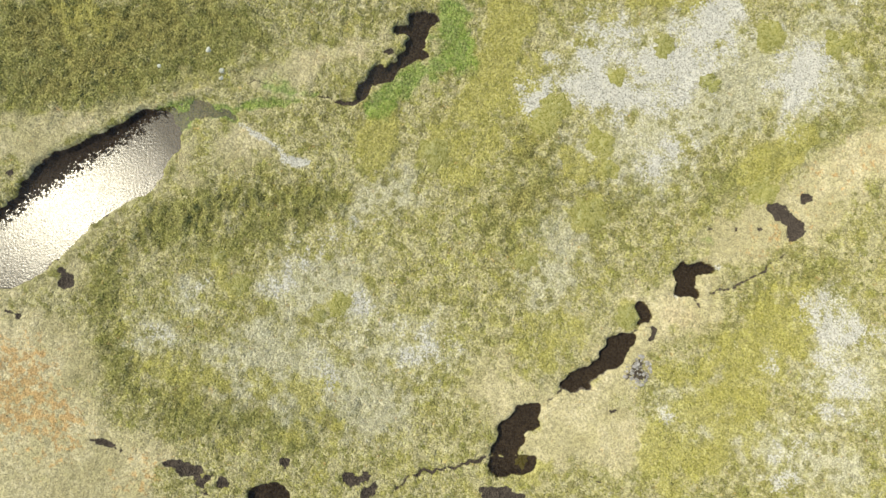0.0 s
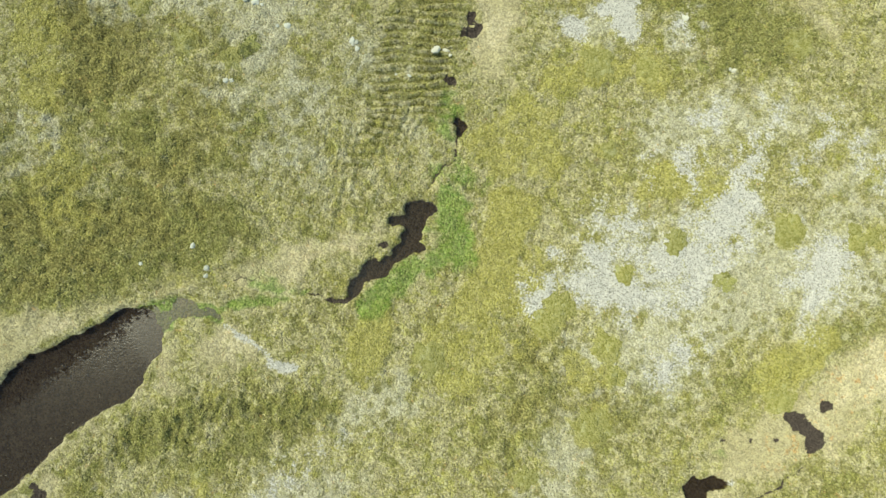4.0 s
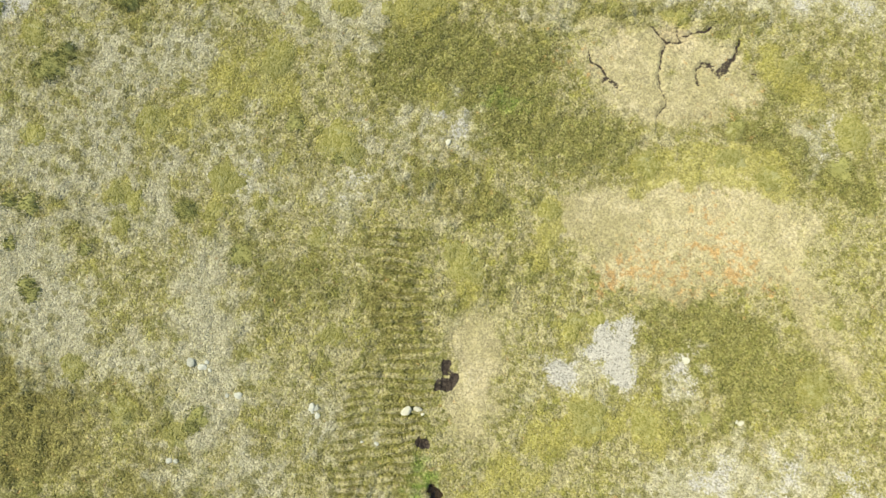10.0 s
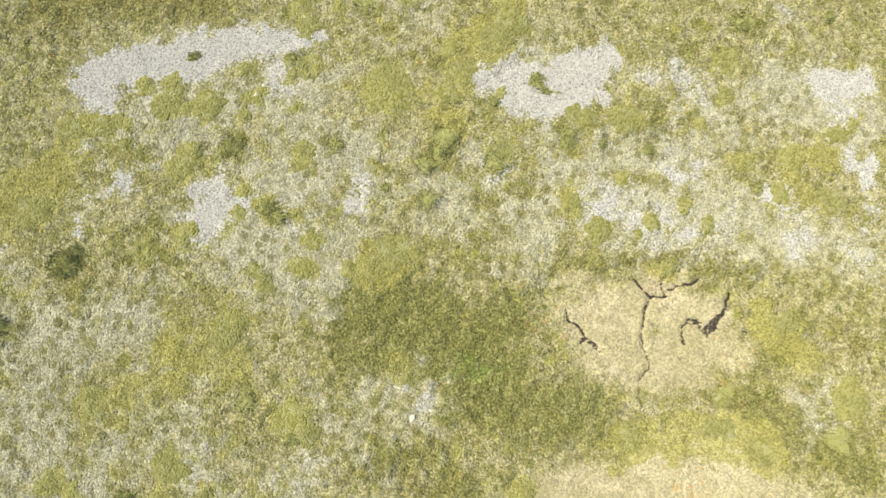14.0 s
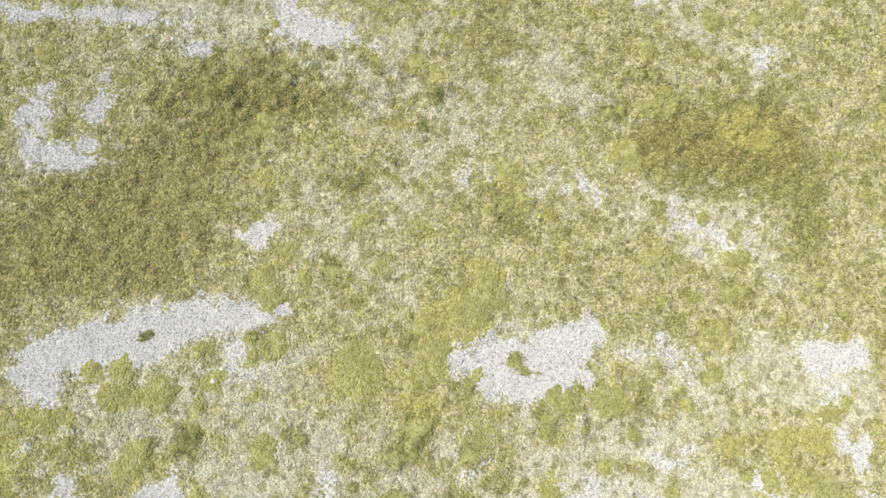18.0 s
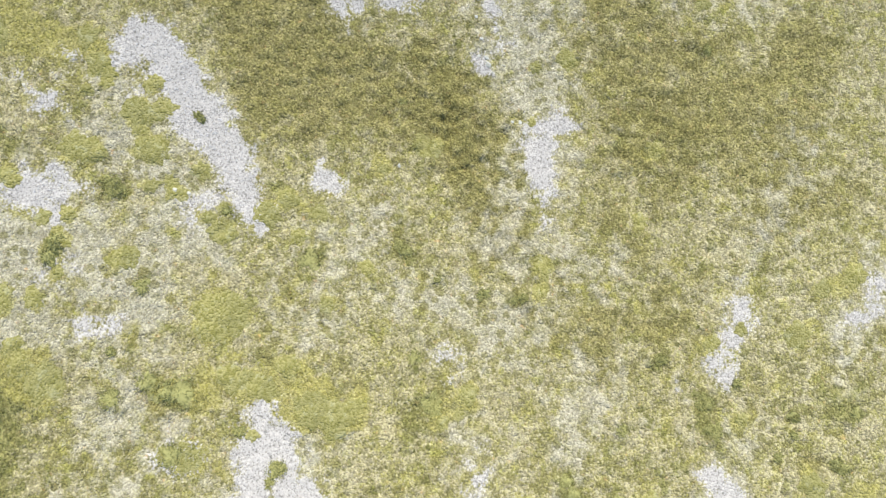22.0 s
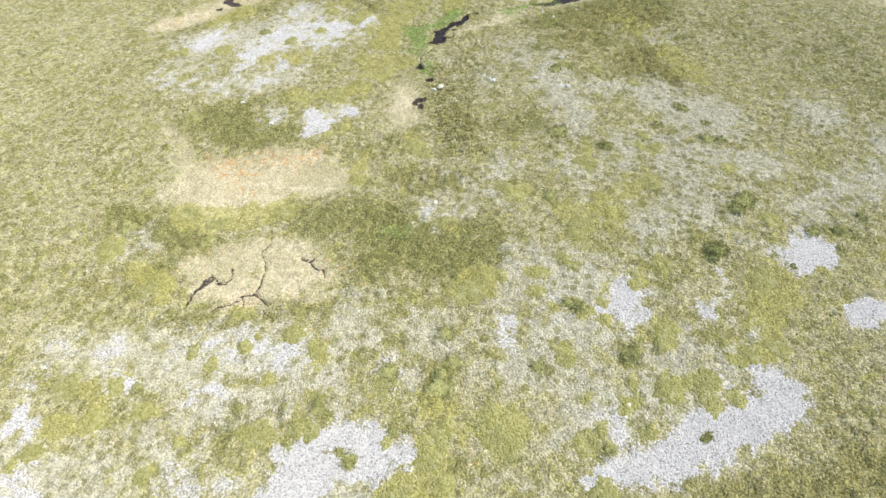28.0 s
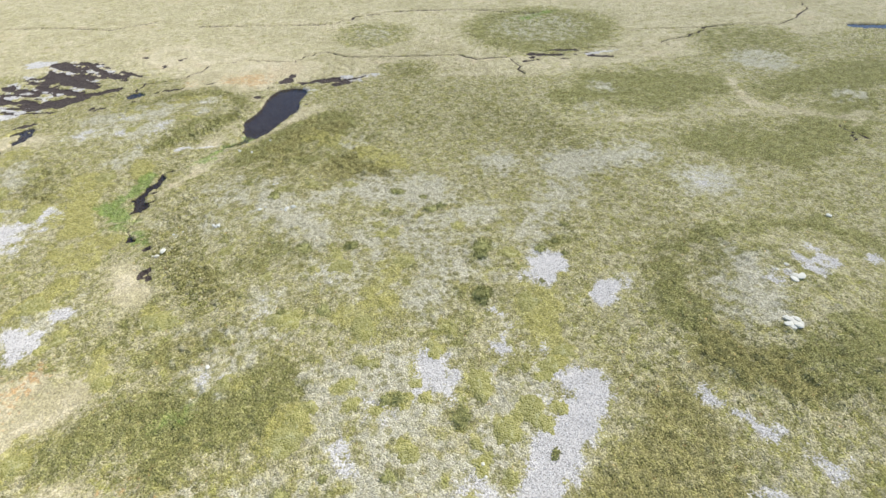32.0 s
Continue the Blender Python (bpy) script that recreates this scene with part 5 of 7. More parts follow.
gravel(1, (-16.2, 45.9, 0.28), (-16.5, 45.0, 0.39))
gravel(0.9, (-26.5, 42.7, 0.27), (-26.9, 41.7, 0.22))
gravel(0.9, (3.6, 52.9, 0.42))
gravel(1, (4.9, 59.8, 0.69))
gravel(1, (7.7, 55.7, 0.49))
gravel(0.85, (-4.9, 49.0, 0.59), (-3.5, 50.3, 0.47))
gravel(0.85, (1.6, 51.0, 0.59))
gravel(0.85, (5.0, 51.0, 0.60), (8.7, 51.3, 0.66))
gravel(0.85, (8.9, 44.2, 0.34))
gravel(0.8, (-13.8, 32.7, 0.32))
gravel(0.8, (-19.7, 31.2, 0.36))
gravel(0.8, (-9.7, 37.3, 0.33))
# about the banks
moss(1, (-28.2, 47.1, 0.37))
moss(1, (-25.0, 47.4, 0.60))
moss(0.9, (-26.7, 46.4, 0.40))
moss(0.9, (-21.0, 50.8, 0.42))
moss(0.9, (-22.7, 48.7, 0.36))
moss(0.9, (-12.5, 55.8, 0.92))
moss(1, (-13.5, 53.5, 0.37))
moss(1, (-14.0, 51.9, 0.37))
moss(0.9, (-16.6, 51.7, 0.58))
moss(0.9, (-6.9, 53.2, 0.70))
moss(0.9, (-0.9, 58.8, 0.84))
moss(1, (-5.0, 61.4, 0.51))
moss(1, (-3.2, 64.1, 0.32))
moss(1, (-0.7, 62.9, 0.40))
moss(0.9, (-7.6, 68.8, 0.41))
moss(0.9, (-1.9, 69.1, 1.20))
moss(1, (-15.9, 74.8, 0.36))
moss(0.8, (-25.5, 61.0, 0.46))
moss(0.8, (-5.7, 74.4, 0.43))
moss(0.8, (-12.4, 62.6, 0.34))
sedge(1, (-5.0, 68.7, 1.19), (-7.2, 66.5, 0.76), (-1.1, 67.2, 0.89))
sedge(0.9, (1.3, 66.9, 0.83), (2.5, 64.7, 0.59))
sedge(1, (-5.5, 63.9, 0.34))
sedge(1, (-0.6, 61.0, 0.34))
sedge(0.9, (-11.9, 74.6, 0.36))
sedge(0.9, (-12.7, 61.2, 0.45))
# dark green along the turf step, its shadow painted in with the sedge
sedge(0.9, (-23.8, 65.6, 0.29), (-21.6, 65.8, 0.46), (-20.3, 65.7, 0.29))
sedge(1, (-9.9, 54.3, 0.40))
sedge(0.9, (-9.2, 53.9, 0.30))
sedge(0.8, (-30.2, 61.2, 1.11), (-26.1, 62.6, 1.03), (-22.5, 63.2, 0.74))
heath(0.9, (-31.9, 51.6, 1.75), (-28.9, 53.6, 1.83), (-27.8, 56.1, 1.08))
heath(0.8, (-31.0, 55.0, 1.55), (-27.1, 58.8, 1.11))
gravel(1, (-7.8, 55.9, 0.98), (-6.8, 56.7, 0.60))
gravel(1, (-9.8, 54.7, 0.59), (-12.1, 52.8, 0.48), (-10.7, 53.0, 0.37))
gravel(1, (-8.0, 54.1, 0.70), (-6.6, 54.8, 0.43))
gravel(1, (-36.4, 58.0, 0.46), (-36.0, 56.6, 0.33), (-35.3, 55.2, 0.32), (-34.1, 55.7, 0.33), (-33.0, 56.6, 0.33))
gravel(1, (-33.6, 60.0, 0.32), (-33.6, 58.6, 0.31), (-32.9, 59.1, 0.21))
gravel(0.9, (-27.3, 67.4, 0.46), (-25.7, 66.5, 0.41), (-23.3, 66.4, 0.23), (-22.1, 66.7, 0.17))
gravel(1, (-23.8, 55.6, 0.49))
gravel(1, (-39.6, 61.9, 0.37), (-38.5, 61.7, 0.32), (-36.5, 62.9, 0.21), (-34.4, 63.6, 0.38), (-32.5, 64.2, 0.44), (-30.8, 64.6, 0.28))
gravel(0.85, (-9.8, 63.8, 0.57))
gravel(0.85, (-4.5, 63.5, 0.86), (-2.4, 63.7, 0.46))
gravel(0.85, (-0.5, 64.4, 0.58))
gravel(0.9, (0.8, 62.6, 0.35))
gravel(1, (-15.1, 75.6, 0.51))
gravel(1, (-9.6, 74.9, 0.55), (-7.4, 76.3, 0.43))
gravel(1, (6.0, 60.4, 0.70))
gravel(0.85, (-4.8, 56.9, 0.61), (-1.7, 56.8, 0.94))
gravel(0.8, (-2.8, 74.0, 0.92))
# the low mound and the ground behind the banks
clear(0.8, (-39.9, 40.7, 0.79), (-38.3, 43.7, 0.89), (-38.4, 46.7, 0.98), (-39.7, 49.1, 0.95), (-41.6, 50.8, 0.94), (-44.4, 51.0, 1.03), (-47.4, 50.5, 1.23))
clear(0.8, (-43.2, 38.4, 0.75), (-47.0, 37.6, 0.94), (-49.8, 39.0, 0.71))
sedge(1, (-39.9, 40.7, 0.72), (-38.3, 43.7, 0.82), (-38.4, 46.7, 0.91), (-39.7, 49.1, 0.88), (-41.6, 50.8, 0.87), (-44.4, 51.0, 0.97), (-47.4, 50.5, 1.16))
sedge(1, (-43.0, 38.3, 0.68), (-47.0, 37.6, 0.94), (-49.8, 39.0, 0.63))
heath(0.8, (-39.4, 45.7, 0.66), (-39.8, 49.5, 0.75), (-42.0, 51.3, 0.75))
pale(0.8, (-43.5, 42.7, 1.40), (-42.2, 46.5, 0.99))
gravel(1, (-50.1, 44.1, 0.50), (-50.2, 42.4, 0.35))
gravel(0.9, (-47.6, 43.9, 0.29), (-46.2, 44.0, 0.29))
gravel(1, (-32.7, 37.3, 0.91), (-34.3, 36.9, 0.39))
gravel(1, (-34.6, 40.9, 0.51), (-36.6, 40.1, 0.44))
gravel(1, (-36.4, 49.7, 0.56), (-36.9, 50.8, 0.37), (-37.7, 52.6, 0.36), (-37.3, 53.5, 0.26))
gravel(1, (-35.0, 55.3, 0.45), (-33.2, 56.1, 0.42))
gravel(1, (-36.1, 57.5, 0.43), (-36.3, 58.5, 0.40))
gravel(1, (-33.4, 58.5, 0.32), (-33.5, 59.7, 0.46), (-33.8, 60.4, 0.30))
gravel(1, (-23.8, 55.6, 0.39))
gravel(1, (-22.3, 42.0, 0.57), (-21.5, 43.0, 0.53))
gravel(0.9, (-22.7, 44.3, 0.39))
gravel(1, (-16.4, 45.8, 0.43))
moss(0.9, (-24.9, 47.3, 0.44))
moss(0.9, (-25.7, 46.6, 0.39))
moss(0.9, (-18.6, 43.5, 0.39))
moss(0.9, (-30.2, 39.3, 0.88))
moss(0.9, (-20.8, 50.5, 0.41))
moss(1, (-13.9, 52.5, 0.49))
moss(0.9, (-16.6, 51.2, 0.51))
moss(0.9, (-14.4, 41.8, 0.46), (-13.4, 43.4, 0.45))
sedge(1, (-29.3, 33.9, 0.58))
sedge(1, (-27.5, 38.1, 0.51))
sedge(0.9, (-35.3, 34.1, 0.40))
sedge(1, (-35.2, 35.7, 0.32))
sedge(1, (-32.1, 37.9, 0.23))
sedge(0.8, (-8.5, 38.9, 1.74), (-4.2, 39.1, 1.04), (-11.3, 40.5, 0.88))
heath(0.8, (-29.2, 54.6, 1.43), (-26.2, 54.7, 1.14), (-29.7, 57.9, 1.07))
heath(0.7, (-34.1, 51.0, 1.22), (-30.7, 52.5, 1.19))
# the dark scar and the gravel west of the banks
rubble(1, (-51.5, 59.5, 0.48), (-50.5, 60.7, 0.66), (-49.0, 62.2, 0.60), (-47.4, 63.5, 0.45), (-46.3, 64.4, 0.34))
gravel(1, (-52.9, 59.0, 0.45))
gravel(1, (-52.0, 61.9, 0.29), (-50.1, 63.4, 0.39), (-48.7, 64.5, 0.45))
gravel(1, (-48.7, 65.0, 0.55), (-49.1, 66.3, 0.45), (-48.4, 67.3, 0.47), (-47.0, 68.1, 0.50), (-45.5, 69.0, 0.45), (-44.0, 69.7, 0.35))
gravel(1, (-51.0, 66.9, 0.31), (-51.9, 67.6, 0.28))
shingle(1, (-49.9, 59.8, 0.15), (-48.6, 61.5, 0.18), (-46.4, 63.5, 0.21), (-45.2, 64.5, 0.20))
gravel(1, (-40.4, 71.1, 0.62), (-38.6, 72.0, 0.66), (-37.1, 71.5, 0.53), (-36.0, 70.9, 0.28))
gravel(1, (-42.3, 68.5, 0.28), (-42.1, 69.3, 0.25))
gravel(1, (-39.5, 69.5, 0.36), (-40.5, 69.9, 0.24))
gravel(0.95, (-35.0, 67.2, 0.23))
gravel(1, (-32.3, 67.6, 0.19))
gravel(1, (-41.7, 60.9, 0.37), (-40.2, 62.1, 0.35), (-38.5, 61.7, 0.32), (-37.0, 62.7, 0.28))
gravel(0.95, (-34.8, 63.2, 0.27), (-33.1, 64.1, 0.29), (-31.1, 64.6, 0.28), (-30.2, 63.7, 0.20))
gravel(1, (-26.9, 65.8, 0.24), (-26.7, 67.0, 0.53), (-26.9, 67.9, 0.47))
gravel(1, (-25.2, 66.9, 0.41), (-23.9, 66.8, 0.36))
gravel(1, (-36.3, 49.1, 0.31), (-36.7, 50.2, 0.35))
gravel(1, (-37.8, 52.6, 0.34), (-37.4, 53.6, 0.31))
gravel(0.85, (-38.7, 55.1, 0.41))
gravel(1, (-34.9, 55.3, 0.33), (-33.2, 56.0, 0.32), (-32.5, 56.4, 0.22))
gravel(1, (-35.5, 56.6, 0.26), (-36.3, 58.0, 0.42), (-35.9, 58.9, 0.19))
gravel(1, (-33.5, 58.4, 0.25), (-33.0, 59.3, 0.25), (-33.8, 60.1, 0.25))
gravel(1, (-24.2, 55.3, 0.32), (-23.8, 56.0, 0.20))
pale(0.8, (-18.1, 41.4, 1.35), (-15.5, 43.7, 1.14))
pale(0.8, (-20.3, 45.6, 1.33), (-14.8, 48.3, 0.97))
pale(0.8, (-23.8, 48.3, 0.79), (-21.1, 50.5, 0.69))
pale(0.8, (-16.7, 55.7, 1.30), (-18.8, 56.6, 0.96))
pale(0.7, (-22.3, 27.4, 2.20), (-22.2, 34.0, 1.38))
pale(0.7, (-44.2, 57.3, 1.06), (-43.7, 59.5, 0.90))
sedge(0.9, (-41.6, 65.2, 0.96), (-43.4, 65.8, 0.78))
sedge(0.9, (-53.0, 63.2, 0.88), (-51.9, 64.8, 0.57))
heath(0.9, (-29.2, 52.0, 1.28), (-28.0, 54.9, 1.36), (-31.4, 55.9, 1.14), (-29.6, 57.9, 1.10))
heath(0.9, (-30.7, 60.4, 1.08), (-27.1, 62.3, 1.02), (-23.8, 63.9, 0.80))
heath(0.8, (-34.7, 48.6, 1.03), (-34.4, 52.1, 1.20))
straw(0.7, (-34.9, 61.0, 0.28), (-37.9, 60.4, 0.29), (-40.4, 59.9, 0.26))
scarp(1, (-23.8, 64.6, 0.11), (-22.7, 65.2, 0.10), (-22.0, 65.5, 0.10))
sedge(1, (-24.2, 65.2, 0.32), (-23.0, 66.0, 0.31))
# dry, pale turf between the banks
pale(0.8, (-15.9, 64.7, 1.70), (-17.6, 62.5, 1.40), (-17.9, 59.5, 1.38))
pale(0.8, (-13.2, 68.9, 1.75), (-10.7, 67.6, 1.16))
pale(0.8, (-21.7, 58.4, 1.12), (-21.5, 55.7, 0.99))
pale(0.75, (-17.0, 54.5, 0.97), (-19.4, 54.4, 0.81))
pale(0.8, (-27.5, 33.9, 1.30), (-24.6, 36.2, 1.04), (-25.3, 30.5, 1.03))
pale(0.8, (-20.3, 31.2, 1.04), (-18.9, 39.7, 0.81))
pale(0.8, (-20.1, 45.5, 1.12), (-11.5, 46.9, 1.15))
pale(0.8, (-13.7, 35.3, 1.08), (-10.0, 33.2, 0.92))
# dry tan turf past the banks
pale(0.72, (-26.0, 66.4, 1.74), (-20.9, 64.2, 1.68), (-19.6, 69.9, 1.38))
pale(0.7, (-22.2, 58.2, 1.43), (-18.5, 57.3, 1.37))
pale(0.6, (-26.0, 80.3, 1.48), (-19.2, 76.8, 1.38))
heath(0.75, (-26.5, 75.1, 1.75), (-31.7, 80.9, 1.88), (-22.1, 78.1, 1.25))
heath(0.7, (-24.1, 69.5, 0.85), (-16.9, 72.9, 1.09), (-16.9, 66.4, 0.97))
sedge(0.8, (-28.1, 71.5, 0.88), (-26.5, 72.8, 0.69))
sedge(0.8, (-26.4, 64.6, 0.41), (-23.0, 66.8, 0.45))
moss(0.8, (-16.7, 76.4, 0.38))
moss(0.8, (-19.6, 66.6, 0.66))
moss(0.8, (-14.3, 42.3, 0.66))
moss(0.8, (-19.6, 43.0, 0.36))
moss(0.8, (-23.0, 47.4, 0.38))
moss(0.9, (-13.6, 53.0, 0.62))
gravel(0.9, (-17.3, 76.6, 0.33), (-18.4, 76.9, 0.22))
gravel(0.9, (-16.4, 45.4, 0.26))
straw(0.9, (-17.3, 5.2, 0.28), (-16.1, 6.5, 0.25), (-13.9, 7.2, 0.25), (-12.3, 8.3, 0.22), (-11.3, 8.7, 0.17))
moss(0.7, (-17.1, 5.5, 0.28), (-15.8, 6.7, 0.25), (-14.0, 7.3, 0.22))
crack(0.8, (-13.4, 6.9, 0.14), (-12.9, 7.4, 0.11), (-12.1, 8.0, 0.11), (-10.9, 8.4, 0.08))
# pads of moss and dark turf on the middle slope
heath(0.8, (-23.8, 32.6, 0.83))
moss(0.7, (-31.3, 34.2, 0.75))
moss(0.75, (-21.3, 36.4, 1.13))
moss(0.8, (-19.4, 37.8, 0.68))
heath(0.8, (-25.8, 26.7, 0.61))
moss(0.9, (-23.3, 28.1, 0.50))
moss(0.9, (-23.3, 26.4, 0.25))
sedge(0.9, (-20.6, 28.5, 0.41))
moss(0.8, (-19.5, 29.0, 0.50))
heath(0.8, (-16.7, 33.6, 0.51))
sedge(0.8, (-14.8, 33.6, 0.42))
moss(0.7, (-14.3, 29.5, 0.55))
moss(0.7, (-22.9, 19.6, 0.73))
heath(0.8, (-19.3, 18.7, 0.82))
sedge(0.8, (-16.3, 19.6, 0.71))
sedge(0.65, (-16.9, 24.4, 0.81), (-14.7, 25.2, 0.80))
sedge(0.6, (-17.4, 27.4, 0.77))
sedge(0.65, (-24.7, 25.0, 0.45))
sedge(0.65, (-28.2, 26.1, 0.78))
moss(0.6, (-29.3, 29.4, 0.68))
moss(0.9, (-6.9, 30.8, 1.03))
moss(0.9, (-3.8, 35.0, 0.47), (-3.4, 32.7, 0.52))
moss(0.9, (6.5, 40.5, 0.72))
moss(0.8, (4.0, 40.8, 0.60))
moss(0.8, (5.9, 46.9, 0.67))
heath(0.8, (9.1, 47.0, 1.04))
moss(0.8, (9.9, 45.0, 0.67))
sedge(0.9, (-4.2, 31.3, 0.35), (-5.4, 29.8, 0.31), (-6.6, 28.7, 0.20))
sedge(0.9, (4.3, 42.7, 0.73), (7.1, 42.9, 0.54), (9.0, 42.7, 0.36), (11.5, 42.6, 0.36))
heath(0.85, (-8.3, 34.2, 0.99), (-10.4, 33.3, 0.63))
sedge(0.9, (8.2, 31.2, 0.80), (5.5, 33.0, 0.52), (2.7, 31.8, 0.35))
moss(1, (1.3, 25.8, 1.00))
moss(1, (4.0, 26.4, 0.78))
sedge(0.8, (6.8, 27.7, 0.50))
moss(0.7, (11.5, 30.9, 0.99))
# pads round the gravel banks
moss(0.9, (-30.4, 43.7, 0.64))
moss(0.9, (-28.6, 44.8, 0.45))
moss(0.9, (-28.0, 46.9, 0.36))
moss(1, (-26.5, 46.5, 0.51))
moss(1, (-24.7, 47.4, 0.62))
moss(0.9, (-22.6, 48.8, 0.40))
moss(0.9, (-20.9, 51.1, 0.49))
sedge(0.9, (-21.9, 51.0, 0.30))
moss(0.9, (-17.2, 51.7, 0.81))
moss(0.8, (-17.1, 50.2, 0.54))
moss(1, (-13.5, 53.6, 0.39))
moss(1, (-13.8, 51.9, 0.46))
moss(0.9, (-11.3, 53.0, 0.33))
moss(0.9, (-12.7, 55.4, 0.67))
moss(0.8, (-12.6, 57.6, 0.57))
moss(0.9, (-7.5, 53.2, 0.36))
moss(1, (-4.7, 54.0, 0.68))
sedge(0.9, (-7.3, 51.8, 0.39))
sedge(0.9, (-5.6, 52.3, 0.28))
sedge(0.9, (-3.3, 53.0, 0.28))
moss(0.9, (-0.4, 57.0, 0.52))
moss(0.9, (-1.2, 55.1, 0.37))
moss(0.9, (1.7, 54.0, 0.51))
moss(0.9, (-4.1, 51.0, 0.45))
moss(0.9, (-6.2, 48.9, 0.38))
moss(1, (-4.3, 47.9, 0.66))
moss(0.9, (-0.6, 50.9, 0.39))
moss(0.9, (-1.9, 49.4, 0.44))
moss(0.9, (0.7, 50.5, 0.34))
moss(1, (5.4, 55.6, 1.11))
moss(0.9, (6.4, 53.7, 0.81))
sedge(0.8, (2.6, 52.9, 0.34))
moss(0.9, (6.3, 58.0, 0.33))
moss(0.9, (-0.7, 63.0, 0.45))
heath(0.8, (0.2, 61.2, 0.48))
sedge(0.9, (-0.8, 60.7, 0.32))
heath(0.8, (2.5, 64.3, 0.68))
heath(0.8, (-1.2, 58.8, 0.82))
heath(1, (-6.9, 66.6, 1.03), (-4.2, 68.3, 1.49), (-0.7, 69.4, 1.57))
sedge(0.9, (-5.1, 65.9, 0.73), (-1.3, 67.1, 0.93), (1.7, 67.6, 0.81))
sedge(1, (-12.9, 61.3, 0.72))
moss(0.9, (-19.3, 57.9, 0.43))
moss(0.8, (-22.8, 53.8, 0.50))
moss(0.8, (-20.7, 54.5, 0.50))
moss(0.8, (-17.4, 56.1, 0.45))
heath(0.9, (-24.6, 44.7, 0.56))
sedge(0.9, (-22.7, 45.8, 0.51))
moss(0.9, (-19.5, 46.6, 0.52))
moss(0.9, (-27.6, 43.9, 0.35))
heath(0.9, (-19.7, 43.6, 0.66))
moss(0.9, (-21.4, 43.7, 0.45))
moss(0.9, (-22.9, 41.1, 0.41))
moss(0.9, (-24.6, 39.7, 0.52))
heath(0.9, (-13.4, 48.5, 0.96))
moss(0.8, (-10.3, 50.2, 0.76))
sedge(0.8, (-12.9, 46.5, 0.58))
sedge(0.8, (-15.0, 46.3, 0.31))
moss(1, (-13.6, 43.4, 1.07))
moss(0.8, (-17.4, 42.6, 0.55))
gravel(1, (-22.4, 43.0, 0.60), (-21.8, 41.4, 0.24))
gravel(0.9, (-18.7, 43.2, 0.40))
gravel(1, (-26.7, 41.7, 0.32), (-26.6, 42.7, 0.17))
gravel(1, (-28.2, 40.6, 0.24))
gravel(1, (-16.2, 46.3, 0.18), (-16.4, 45.1, 0.28))
gravel(0.95, (-22.2, 49.8, 0.38), (-21.7, 48.7, 0.29))
gravel(0.9, (-10.0, 49.5, 0.46))
gravel(0.9, (-4.2, 49.3, 0.94))
gravel(0.85, (-1.5, 52.0, 0.73))
gravel(1, (5.4, 60.4, 0.61), (3.5, 59.5, 0.33))
gravel(1, (3.6, 52.8, 0.34))
gravel(1, (7.7, 55.6, 0.47))
gravel(0.95, (5.7, 58.0, 0.30))
# the turf where the path turns
moss(1, (-24.7, 47.3, 0.65))
moss(0.9, (-26.9, 47.5, 0.65))
moss(0.9, (-26.4, 46.6, 0.39))
moss(0.9, (-22.7, 48.4, 0.45))
moss(0.9, (-22.0, 50.8, 0.36))
moss(0.9, (-20.8, 50.8, 0.31))
moss(0.9, (-23.8, 49.7, 0.38))
moss(0.9, (-24.6, 44.6, 0.58))
moss(0.9, (-16.7, 51.6, 0.99))
moss(0.9, (-14.5, 54.4, 0.64))
moss(0.9, (-12.7, 55.3, 0.85), (-12.6, 57.3, 0.81))
moss(1, (-14.0, 51.9, 0.42))
moss(1, (-13.6, 53.4, 0.34))
moss(0.8, (-13.3, 48.5, 0.61))
moss(1, (-5.6, 74.6, 0.62))
moss(0.9, (-3.6, 75.6, 0.44))
moss(1, (-1.8, 77.0, 0.62))
moss(0.9, (-5.5, 77.5, 0.54))
moss(0.9, (-8.8, 82.3, 1.16))
moss(1, (-21.1, 84.5, 0.62))
moss(0.9, (-19.5, 82.3, 0.67))
moss(0.9, (-18.8, 80.6, 0.51))
moss(1, (-7.8, 68.6, 0.40))
heath(1, (-6.6, 68.6, 0.86), (-4.8, 68.4, 0.86))
moss(0.8, (-2.5, 69.2, 1.33))
moss(0.7, (-7.9, 65.8, 0.90))
moss(0.8, (-13.3, 63.0, 0.53))
moss(0.8, (-12.0, 61.8, 0.39))
sedge(0.9, (-26.9, 70.5, 0.69), (-25.8, 70.9, 0.75))
heath(0.8, (-24.9, 72.1, 0.64))
heath(0.7, (-22.3, 72.2, 0.58))
heath(0.8, (-14.2, 70.0, 0.81), (-15.5, 69.0, 0.57))
heath(0.7, (-17.9, 67.0, 0.57))
heath(0.9, (-10.3, 79.5, 0.66))
sedge(0.9, (-10.2, 81.1, 0.42))
sedge(1, (-12.6, 78.8, 0.30))
sedge(1, (-14.1, 76.1, 0.30))
sedge(1, (-13.1, 74.6, 0.38))
sedge(1, (-13.6, 74.0, 0.23))
sedge(0.9, (-11.7, 74.9, 0.41))
sedge(0.9, (-15.2, 72.4, 0.35))
sedge(1, (-18.0, 65.5, 0.20))
sedge(0.9, (-20.3, 59.6, 0.33))
sedge(0.9, (-14.7, 60.6, 0.55), (-13.0, 61.1, 0.55))
heath(0.8, (-14.2, 57.1, 0.65))
heath(0.9, (-13.9, 77.0, 0.50))
sedge(0.9, (1.1, 76.5, 0.50))
sedge(1, (-19.3, 87.2, 0.62), (-17.2, 85.0, 0.52), (-14.5, 82.9, 0.43), (-12.9, 81.5, 0.30))
gravel(1, (-19.0, 83.9, 0.37), (-17.4, 82.7, 0.30))
